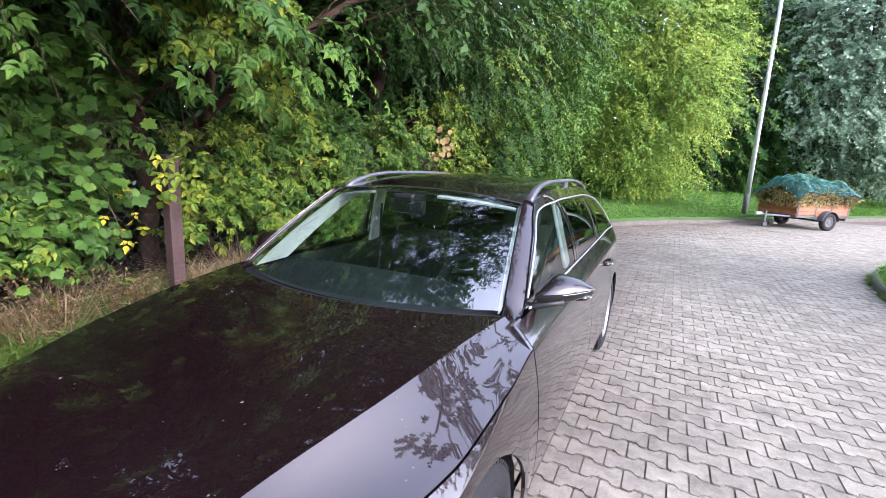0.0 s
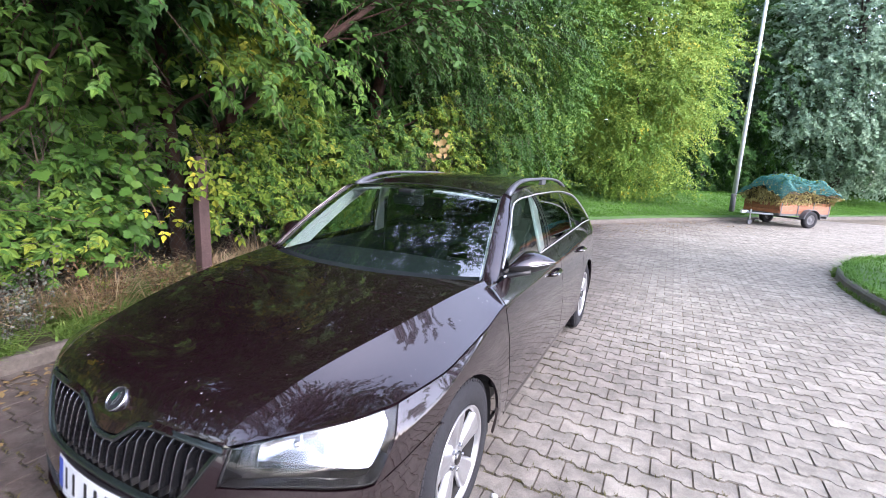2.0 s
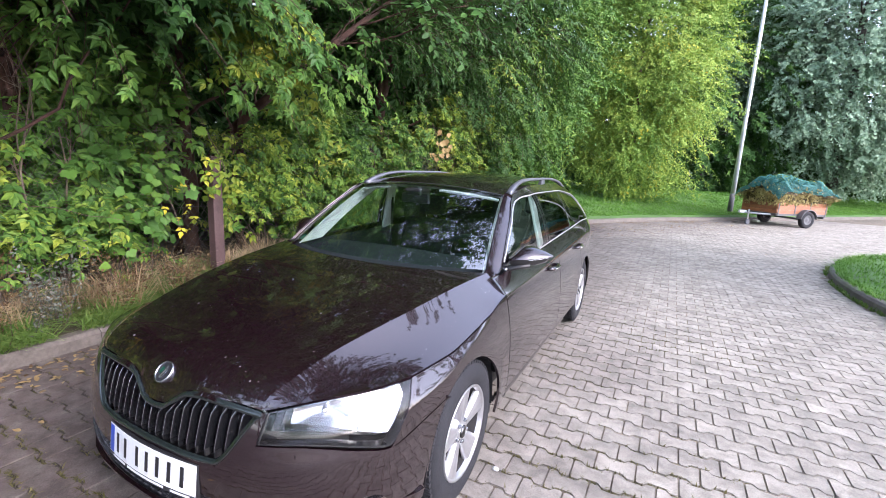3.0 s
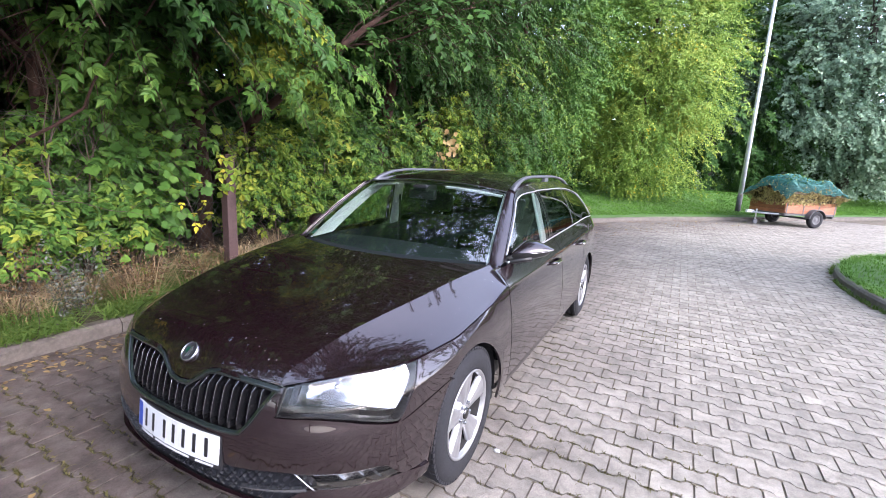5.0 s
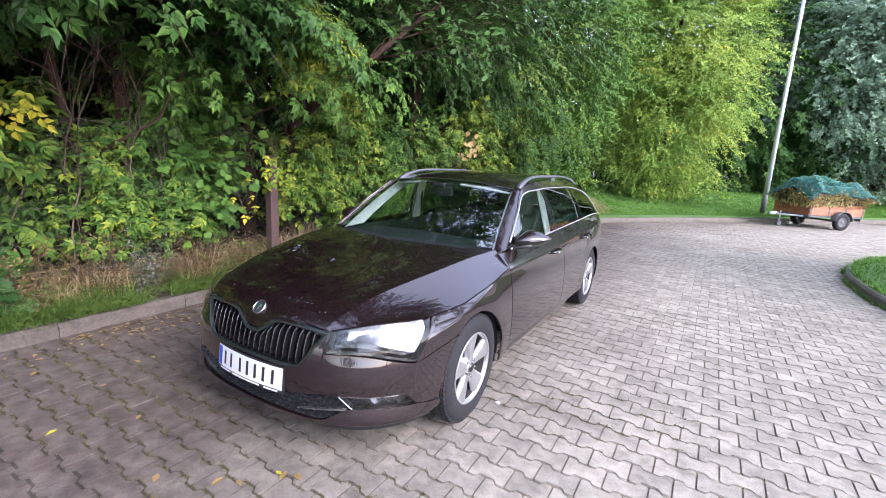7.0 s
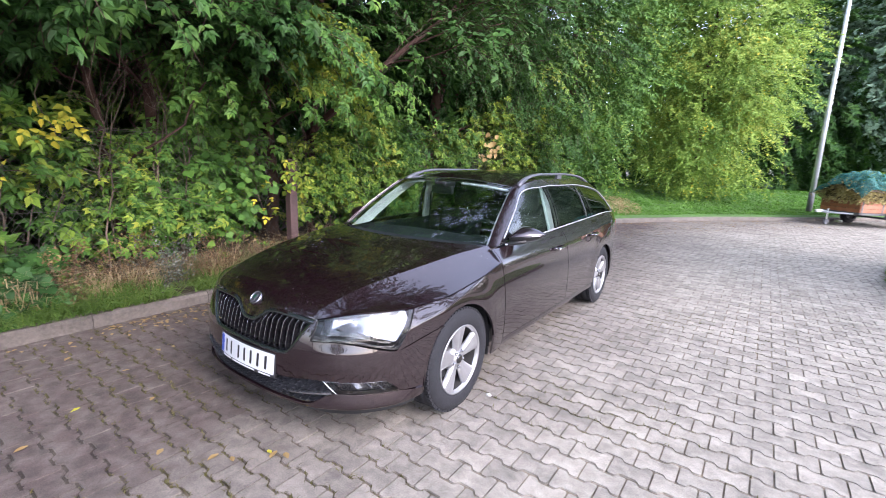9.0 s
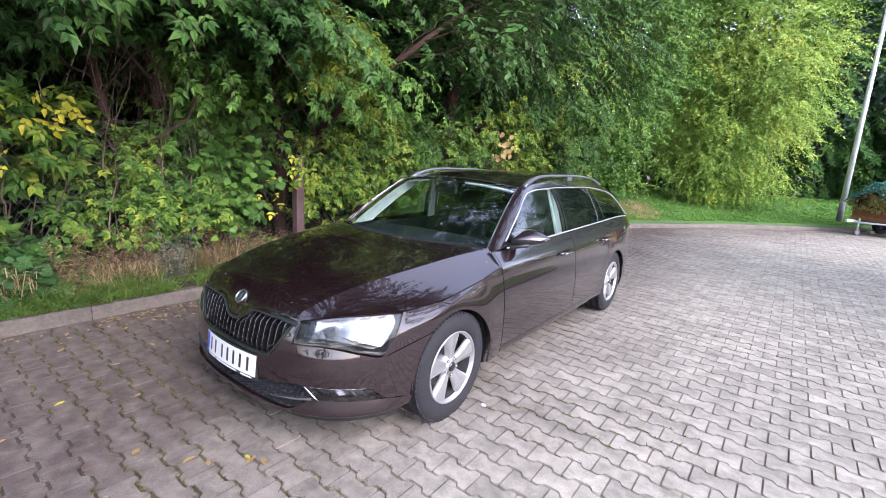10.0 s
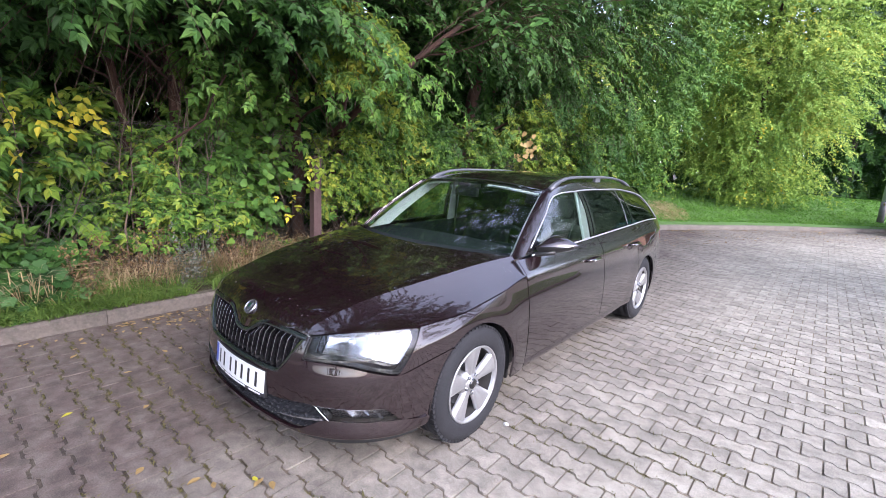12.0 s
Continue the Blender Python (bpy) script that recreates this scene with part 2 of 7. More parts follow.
PAVER = soiled_and_shaded(material("concrete_paver", (0.290, 0.264, 0.221), 0.88, spread=0.15, scale=2.2, bump=0.3, bump_scale=120, island=True))
PAVER_ONE = soiled_and_shaded(material("concrete_paver_single", (0.290, 0.264, 0.221), 0.88, spread=0.15, scale=2.2, bump=0.3, bump_scale=120, objects=True))
SAND = soiled_and_shaded(material("joint_sand", (0.170, 0.138, 0.098), 0.95, spread=0.45, scale=6, bump=0.5, bump_scale=200), (0.030, 0.022, 0.017))
KERB = material("kerb_concrete", (0.115, 0.100, 0.086), 0.9, spread=0.3, scale=5, bump=0.5, bump_scale=90)
KERB_OLD = material("dirty_kerb_concrete", (0.100, 0.084, 0.072), 0.92, spread=0.42, scale=4, bump=0.6, bump_scale=90)
RAIL = material("satin_rail", (0.13, 0.135, 0.155), 0.5, 0.6, spread=0.08)
KERB_DARK = material("dark_kerb_concrete", (0.165, 0.152, 0.135), 0.9, spread=0.35, scale=5, bump=0.5, bump_scale=90)
SOIL = material("earth", (0.055, 0.042, 0.028), 0.95, spread=0.4, scale=2.5, bump=0.6, bump_scale=40)
BARK = material("brown_bark", (0.055, 0.027, 0.019), 0.95, spread=0.45, scale=9, bump=0.9, bump_scale=45)
BARK_GREY = material("grey_bark", (0.06, 0.052, 0.042), 0.95, spread=0.4, scale=9, bump=0.9, bump_scale=45)
TWIG = material("dry_twig", (0.10, 0.075, 0.055), 0.95, spread=0.4, scale=6)
POST_BROWN = material("brown_post_paint", (0.080, 0.046, 0.043), 0.75, spread=0.3, scale=8, bump=0.4, bump_scale=60)
WIRE = material("fence_wire", (0.07, 0.068, 0.062), 0.6, 0.5, spread=0.3, scale=10)
GALV = material("galvanised_steel", (0.50, 0.52, 0.55), 0.5, 0.25, spread=0.15, scale=7)
GALV_DARK = material("post_base_coating", (0.10, 0.10, 0.105), 0.8, spread=0.3, scale=9)
WOOD = material("varnished_boards", (0.25, 0.092, 0.042), 0.5, spread=0.3, scale=6, objects=True)
NET = material("green_net", (0.016, 0.125, 0.108), 0.6, spread=0.25, scale=9)
CREAM = material("cream_paint", (0.48, 0.48, 0.46), 0.6, spread=0.15)
DRIED_AND_GLINT = material("dried_drops_and_glints", (0.20, 0.195, 0.19), 0.8, spread=0.3, scale=40)

LEAF_MID = leaf_material("mid_green_leaf", [(0.0, (0.016, 0.054, 0.012)), (0.45, (0.066, 0.162, 0.026)), (0.75, (0.165, 0.275, 0.033)), (1.0, (0.38, 0.40, 0.046))])
LEAF_DARK = leaf_material("dark_maple_leaf", [(0.0, (0.024, 0.072, 0.020)), (0.6, (0.056, 0.150, 0.032)), (1.0, (0.115, 0.235, 0.042))])
# deep tone: the shade of wood and canopy is put into the leaf colour
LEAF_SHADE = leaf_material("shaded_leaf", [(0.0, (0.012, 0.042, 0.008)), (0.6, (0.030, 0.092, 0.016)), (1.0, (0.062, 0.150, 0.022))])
LEAF_MAPLE = leaf_material("mid_maple_leaf", [(0.0, (0.030, 0.082, 0.016)), (0.5, (0.075, 0.185, 0.030)), (1.0, (0.17, 0.305, 0.042))])
LEAF_LIME = leaf_material("lime_leaf", [(0.0, (0.055, 0.145, 0.020)), (0.5, (0.185, 0.300, 0.030)), (0.85, (0.370, 0.425, 0.042)), (1.0, (0.62, 0.55, 0.040))])
LEAF_YELLOW = leaf_material("yellow_leaf", [(0.0, (0.22, 0.30, 0.025)), (0.4, (0.46, 0.45, 0.025)), (1.0, (0.68, 0.56, 0.025))], patch=3.0)
LEAF_TREE = leaf_material("bright_tree_leaf", [(0.0, (0.068, 0.165, 0.027)), (0.4, (0.180, 0.318, 0.048)), (0.75, (0.295, 0.430, 0.068)), (1.0, (0.50, 0.555, 0.095))], glow=0.3, patch=0.5)
LEAF_BLUE = leaf_material("blue_green_leaf", [(0.0, (0.12, 0.22, 0.16)), (0.6, (0.27, 0.415, 0.315)), (1.0, (0.44, 0.61, 0.48))], glow=0.35, patch=0.6)
LEAF_BROWN = leaf_material("dry_leaf", [(0.0, (0.17, 0.095, 0.04)), (0.5, (0.36, 0.25, 0.11)), (1.0, (0.58, 0.48, 0.24))], patch=4.0)
LEAF_HEAP = leaf_material("cut_dry_leaf", [(0.0, (0.13, 0.095, 0.035)), (0.5, (0.36, 0.30, 0.12)), (1.0, (0.60, 0.54, 0.27))], patch=4.0)
LEAF_GREY = leaf_material("grey_dead_leaf", [(0.0, (0.07, 0.08, 0.07)), (0.5, (0.15, 0.17, 0.16)), (1.0, (0.26, 0.28, 0.28))], patch=3.0)
LEAF_LITTER = leaf_material("litter_leaf", [(0.0, (0.07, 0.042, 0.024)), (0.5, (0.17, 0.105, 0.055)), (1.0, (0.42, 0.32, 0.16))], patch=4.0)
GRASS = leaf_material("grass_blade", [(0.0, (0.060, 0.130, 0.026)), (0.6, (0.150, 0.270, 0.052)), (1.0, (0.29, 0.37, 0.11))], patch=1.5)
LAWN = leaf_material("lawn_blade", [(0.0, (0.060, 0.165, 0.022)), (0.6, (0.115, 0.290, 0.034)), (1.0, (0.190, 0.370, 0.056))], patch=0.8)
HAY = leaf_material("dry_grass", [(0.0, (0.30, 0.20, 0.13)), (0.6, (0.52, 0.39, 0.26)), (1.0, (0.72, 0.60, 0.43))], patch=2.0)
LAWN_SOIL = material("lawn_ground", (0.062, 0.135, 0.026), 0.95, spread=0.35, scale=1.5, bump=0.6, bump_scale=50)


# ---- building helpers ----
def mesh_object(name, verts, faces, mat, parent=None, smooth=False, label=""):
    """One mesh object from vertices and faces (an array of equal faces goes in fast)."""
    me = bpy.data.meshes.new(name)
    if isinstance(faces, np.ndarray):
        k, nf = faces.shape[1], len(faces)
        me.vertices.add(len(verts))
        me.vertices.foreach_set("co", np.asarray(verts, np.float32).ravel())
        me.loops.add(k * nf)
        me.loops.foreach_set("vertex_index", faces.astype(np.int32).ravel())
        me.polygons.add(nf)
        me.polygons.foreach_set("loop_start", np.arange(0, k * nf, k, dtype=np.int32))
        me.update(calc_edges=True)
    else:
        me.from_pydata([tuple(v) for v in verts], [], faces)
    me.polygons.foreach_set("use_smooth", [smooth] * len(me.polygons))
    me.materials.append(mat)
    ob = new(name, me)
    if parent:
        ob.parent = parent
    return tagged(ob, label)


def part(name, bm, mat, parent, label="", smooth=False):
    """Link a bmesh as one mesh under a thing or a part."""
    bmesh.ops.recalc_face_normals(bm, faces=bm.faces)
    me = bpy.data.meshes.new(name)
    bm.to_mesh(me)
    bm.free()
    if smooth:
        me.polygons.foreach_set("use_smooth", [True] * len(me.polygons))
    me.materials.append(mat)
    ob = new(name, me)
    if parent:
        ob.parent = parent
    return tagged(ob, label)


def thing(name, label, category, at=(0, 0, 0), rz=0.0, group="", kind=""):
    ob = new(name)
    ob.empty_display_size = 0.1
    ob.matrix_basis = pose(*at, 0, 0, rz)
    return tagged(ob, label, category, group, kind)


def add_box(bm, lo, hi, bevel=0.0, m=None):
    """A box between two corners, edges rounded off."""
    c, s = (Vector(lo) + Vector(hi)) / 2, Vector(hi) - Vector(lo)
    made = bmesh.ops.create_cube(bm, size=1.0, matrix=(m or Matrix()) @ Matrix.LocRotScale(c, None, s))["verts"]
    if bevel:
        edges = list({e for v in made for e in v.link_edges})
        bmesh.ops.bevel(bm, geom=edges, offset=bevel, segments=2, affect="EDGES", profile=0.6)


def boxed(lo, hi, bevel=0.0, m=None):
    bm = bmesh.new()
    add_box(bm, lo, hi, bevel, m)
    return bm


def tube_data(points, radii, sides=6, caps=True):
    """Vertices and quads of a tube along points."""
    pts = np.asarray(points, float)
    n = len(pts)
    radii = np.broadcast_to(np.asarray(radii, float), (n,))
    way = np.gradient(pts, axis=0)
    way /= np.linalg.norm(way, axis=1, keepdims=True) + 1e-9
    ref = np.array([0, 0, 1.0]) if abs(way[:, 2]).mean() < 0.8 else np.array([1.0, 0, 0])
    a = np.cross(way, ref)
    a /= np.linalg.norm(a, axis=1, keepdims=True) + 1e-9
    b = np.cross(way, a)
    ang = np.arange(sides) * 2 * np.pi / sides
    v = pts[:, None] + radii[:, None, None] * (np.cos(ang)[None, :, None] * a[:, None] + np.sin(ang)[None, :, None] * b[:, None])
    i, j = np.meshgrid(np.arange(n - 1), np.arange(sides), indexing="ij")
    f = np.stack([i * sides + j, i * sides + (j + 1) % sides, (i + 1) * sides + (j + 1) % sides, (i + 1) * sides + j], -1).reshape(-1, 4)
    f = f.tolist()
    if caps:
        f += [list(range(sides))[::-1], [(n - 1) * sides + k for k in range(sides)]]
    return v.reshape(-1, 3), f


def tube(name, points, radii, mat, parent=None, sides=8, label="", smooth=True):
    v, f = tube_data(points, radii, sides)
    return mesh_object(name, v, f, mat, parent, smooth, label)


def tubes(name, many, mat, parent=None, sides=4, label=""):
    """Several tubes joined in one mesh: twigs, wires."""
    vs, fs, n = [], [], 0
    for points, radii in many:
        v, f = tube_data(points, radii, sides, False)
        vs.append(v)
        fs.append(np.array(f) + n)
        n += len(v)
    return mesh_object(name, np.concatenate(vs), np.concatenate(fs), mat, parent, True, label)


def curve(xs, ys):
    """A smooth function through the points, with no overshoot."""
    xs, ys = np.asarray(xs, float), np.asarray(ys, float)
    h, d = np.diff(xs), np.diff(ys) / np.diff(xs)
    m = np.zeros(len(xs))
    m[0], m[-1] = d[0], d[-1]
    for i in range(1, len(xs) - 1):
        if d[i - 1] * d[i] > 0:
            w1, w2 = 2 * h[i] + h[i - 1], h[i] + 2 * h[i - 1]
            m[i] = (w1 + w2) / (w1 / d[i - 1] + w2 / d[i])

    def at(x):
        x = min(max(x, xs[0]), xs[-1])
        i = min(max(int(np.searchsorted(xs, x)) - 1, 0), len(h) - 1)
        t = (x - xs[i]) / h[i]
        return float(ys[i] * (1 + 2 * t) * (1 - t) ** 2 + h[i] * m[i] * t * (1 - t) ** 2 + ys[i + 1] * t * t * (3 - 2 * t) + h[i] * m[i + 1] * t * t * (t - 1))

    return at


def sheet(name, fn, us, vs, mat, parent, rim=0.014, label="", both=False):
    """A curved panel fn(u, v) with edges turned in by rim; both: a mirrored twin on the other flank."""
    p = np.array([[fn(u, v) for v in vs] for u in us], float)
    nu, nv = p.shape[:2]
    du, dv = np.gradient(p, axis=0), np.gradient(p, axis=1)
    nrm = np.cross(du, dv)
    nrm /= np.linalg.norm(nrm, axis=2, keepdims=True) + 1e-12
    out = None
    for sgn in (1, -1) if both else (1,):
        q = p * (sgn, 1, 1)
        verts = list(map(tuple, q.reshape(-1, 3)))
        faces = [[i * nv + j, (i + 1) * nv + j, (i + 1) * nv + j + 1, i * nv + j + 1] for i in range(nu - 1) for j in range(nv - 1)]
        if rim:
            ring = [(i, 0) for i in range(nu)] + [(nu - 1, j) for j in range(1, nv)] + [(i, nv - 1) for i in range(nu - 2, -1, -1)] + [(0, j) for j in range(nv - 2, 0, -1)]
            base = len(verts)
            for i, j in ring:
                verts.append(tuple(q[i, j] - nrm[i, j] * (sgn, 1, 1) * rim))
            for k, (i, j) in enumerate(ring):
                i2, j2 = ring[(k + 1) % len(ring)]
                k2 = (k + 1) % len(ring)
                faces.append([i2 * nv + j2, i * nv + j, base + k, base + k2])
        if sgn < 0:
            faces = [f[::-1] for f in faces]
        ob = mesh_object(name, verts, faces, mat, parent, True, label)
        for poly in ob.data.polygons[(nu - 1) * (nv - 1):]:
            poly.use_smooth = False
        if rim:
            ob.data.set_sharp_from_angle(angle=radians(50))
        out = out or ob
    return out


def lathe(profile, steps, centre=(0, 0, 0)):
    """A bmesh turned about the x axis from (x, radius) pairs."""
    bm = bmesh.new()
    rows = []
    for x, r in profile:
        rows.append([bm.verts.new((centre[0] + x, centre[1] + r * math.cos(2 * math.pi * k / steps), centre[2] + r * math.sin(2 * math.pi * k / steps))) for k in range(steps)])
    for a, b in zip(rows, rows[1:]):
        for k in range(steps):
            bm.faces.new((a[k], a[(k + 1) % steps], b[(k + 1) % steps], b[k]))
    return bm


def lin(a, b, n):
    return np.linspace(a, b, n)


# ---- ground, kerbs, paving ----
KERB_Y = [-14, -6, 0, 5, 7.5, 9.3, 10.9, 14.2, 17.6, 24.0, 40.0]
KERB_X = [-2.30, -2.30, -2.29, -2.30, -2.15, -1.65, -0.85, 1.25, 4.1, 9.5, 22.0]
kerb_x = curve(KERB_Y, KERB_X)
KERB_LINE = np.array([(kerb_x(y), y) for y in np.arange(-14, 40, 0.25)])
KERB_TOP = 0.115
ISLE = (6.90, 6.30, 2.85, 4.35)      # middle and half axes of the green island


def outside(x, y):
    """Metres beyond the kerb's face on the planted side, about; negative on the paving."""
    d = np.hypot(KERB_LINE[:, 0] - x, KERB_LINE[:, 1] - y)
    i = min(max(int(d.argmin()), 1), len(KERB_LINE) - 2)
    t = KERB_LINE[i + 1] - KERB_LINE[i - 1]
    side = t[0] * (y - KERB_LINE[i, 1]) - t[1] * (x - KERB_LINE[i, 0])
    if y < 4.5:
        return kerb_x(y) - x
    return float(math.copysign(d[i], side))


def in_isle(x, y, grow=0.0):
    return ((x - ISLE[0]) / (ISLE[2] + grow)) ** 2 + ((y - ISLE[1]) / (ISLE[3] + grow)) ** 2 < 1


def bank(x, y):
    """Height of the planted ground."""
    d = outside(x, y)
    far = min(max((y - 6) / 6, 0), 1)
    if d < (0.05 if y < 4.5 else 0.135 if y < 6 else 0.4):
        return -0.07
    return 0.10 + (0.14 * min(d - 0.1, 0.6) + 0.02 * max(d - 0.7, 0)) * (1 - far) + far * (0.12 * min(d, 5) + 0.01 * max(d - 5, 0)) + 0.02 * noise.noise((x * 1.5, y * 1.5, 0))


def build_ground():
    xs = np.r_[-900, -200, -60, -25, -14, np.arange(-8, -3.2, 0.3), np.arange(-3.2, -1.6, 0.05), np.arange(-1.5, 12, 0.3), 14, 18, 25, 40, 80, 250, 900]
    ys = np.r_[-900, -200, -60, -25, -14, np.arange(-9, 27, 0.3), 30, 36, 45, 60, 110, 300, 900]
    v = [(x, y, bank(x, y) if -14 < y < 39 else -0.07) for x in xs for y in ys]
    ny = len(ys)
    f = np.array([[i * ny + j, (i + 1) * ny + j, (i + 1) * ny + j + 1, i * ny + j + 1] for i in range(len(xs) - 1) for j in range(ny - 1)])
    g = mesh_object("ground", v, f, SOIL, smooth=True)
    tagged(g, "earth and lawn ground under the paving and trees", "ground", kind="structure")


build_ground()


def lawn_patch():
    """The mown bank behind the far kerb, a skin over the ground."""
    rows = []
    for i, t in enumerate(np.arange(9.6, 38, 0.4)):
        x0 = kerb_x(t)
        dx, dy = kerb_x(t + 0.1) - kerb_x(t - 0.1), 0.2
        n = math.hypot(dx, dy)
        nx, ny = -dy / n, dx / n
        rows.append([(x0 + nx * d, t + ny * d) for d in np.r_[0.12, np.arange(0.4, 9, 0.4), 12, 16]])
    v, f, k = [], [], len(rows[0])
    for r in rows:
        v += [(x, y, max(bank(x, y), 0.10 + 0.12 * d * min(max((y - 6) / 6, 0), 1)) + 0.012) for (x, y), d in zip(r, np.r_[0.12, np.arange(0.4, 9, 0.4), 12, 16].clip(0, 5))]
    f = np.array([[i * k + j, (i + 1) * k + j, (i + 1) * k + j + 1, i * k + j + 1] for i in range(len(rows) - 1) for j in range(k - 1)])
    tagged(mesh_object("lawn", v, f[:, ::-1], LAWN_SOIL, smooth=True), "mown green grass bank behind the far kerb", "lawn", kind="structure")


lawn_patch()


def kerb_run(name, pts, width, top, mat, label, stone=1.0, group="", outwards=1):
    """Kerbstones, each its own piece, along a line; the face towards the paving is chamfered."""
    pts = np.asarray(pts, float)
    s = np.r_[0, np.cumsum(np.hypot(*np.diff(pts, axis=0).T))]
    owner = thing(name, label, "kerb", kind="structure")
    for a in np.arange(0, s[-1] - stone * 0.5, stone):
        ends = [a + 0.003, min(a + stone - 0.003, s[-1])]
        n = 3 if stone < 0.6 else 4
        prof = [(0.0, -0.08), (0.0, top - 0.03), (0.025, top), (width, top + 0.004), (width, -0.08)]
        lift = random.uniform(-0.006, 0.006)
        bm, rings = bmesh.new(), []
        for q in lin(ends[0], ends[1], n):
            p = np.array([np.interp(q, s, pts[:, 0]), np.interp(q, s, pts[:, 1])])
            p2 = np.array([np.interp(q + 0.02, s, pts[:, 0]), np.interp(q + 0.02, s, pts[:, 1])]) - [np.interp(q - 0.02, s, pts[:, 0]), np.interp(q - 0.02, s, pts[:, 1])]
            p2 /= np.hypot(*p2)
            nx, ny = -p2[1] * outwards, p2[0] * outwards
            rings.append([bm.verts.new((p[0] + nx * o, p[1] + ny * o, h + (lift if h > 0 else 0))) for o, h in prof])
        for r0, r1 in zip(rings, rings[1:]):
            for k in range(4):
                bm.faces.new((r0[k], r0[k + 1], r1[k + 1], r1[k]))
        bm.faces.new(rings[0]), bm.faces.new(rings[-1])
        part("kerbstone", bm, mat, owner)
    return owner


kerb_run("kerb_left", [(kerb_x(y), y) for y in np.arange(-8, 9.3, 0.2)], 0.10, KERB_TOP, KERB_OLD, "weathered dirty concrete kerb beside the grass verge")
kerb_run("kerb_far", [(kerb_x(y), y) for y in np.arange(9.3, 34, 0.2)], 0.15, KERB_TOP, KERB, "pale concrete kerb along the lawn bank")
turn_round = [(ISLE[0] + ISLE[2] * math.cos(a), ISLE[1] + ISLE[3] * math.sin(a)) for a in lin(0, 2 * math.pi, 90)]
kerb_run("kerb_island", turn_round, 0.12, 0.12, KERB_DARK, "dark damp concrete kerb round the green island", stone=0.78)


def build_isle():
    v, f = [(ISLE[0], ISLE[1], 0.2)], []
    rings = (0.3, 0.6, 0.85, 0.97)
    for r in rings:
        for a in np.arange(64) * 2 * math.pi / 64:
            v.append((ISLE[0] + (ISLE[2] - 0.08) * r * math.cos(a), ISLE[1] + (ISLE[3] - 0.08) * r * math.sin(a), 0.2 - 0.09 * r * r))
    f += [[0, 1 + k, 1 + (k + 1) % 64] for k in range(64)]
    for i in range(len(rings) - 1):
        f += [[1 + i * 64 + k, 1 + (i + 1) * 64 + k, 1 + (i + 1) * 64 + (k + 1) % 64, 1 + i * 64 + (k + 1) % 64] for k in range(64)]
    tagged(mesh_object("island_lawn", v, f, LAWN_SOIL, smooth=True), "grassed traffic island inside a dark kerb", "lawn", kind="structure")


build_isle()

# Bone-shaped paving blocks, 200 mm long in rows 140 mm apart, the rows nearly square to the car.
PAVE_TURN = radians(-0.5)
PAVE_ORIGIN = (1.635, -0.003)


def paver_outline():
    side = [(-0.0984, 0.070), (-0.090, 0.0775), (-0.060, 0.0772), (-0.040, 0.0512), (0.040, 0.0512), (0.060, 0.0772), (0.090, 0.0775), (0.0984, 0.070)]
    return np.array(side[::-1] + [(x, -y) for x, y in side])


def paver_template():
    o = paver_outline()
    top, low = o * (0.982, 0.958), o * (0.997, 0.994)
    n = len(o)
    v = np.r_[np.c_[top, np.full(n, 0.0)], np.c_[low, np.full(n, -0.0135)]]
    f = [[k, k + 1, 14 - k, 15 - k] for k in range(7)]
    for r in (0,):
        f += [[r + (k + 1) % n, r + k, r + n + k, r + n + (k + 1) % n] for k in range(n)]
    return v, np.array(f)


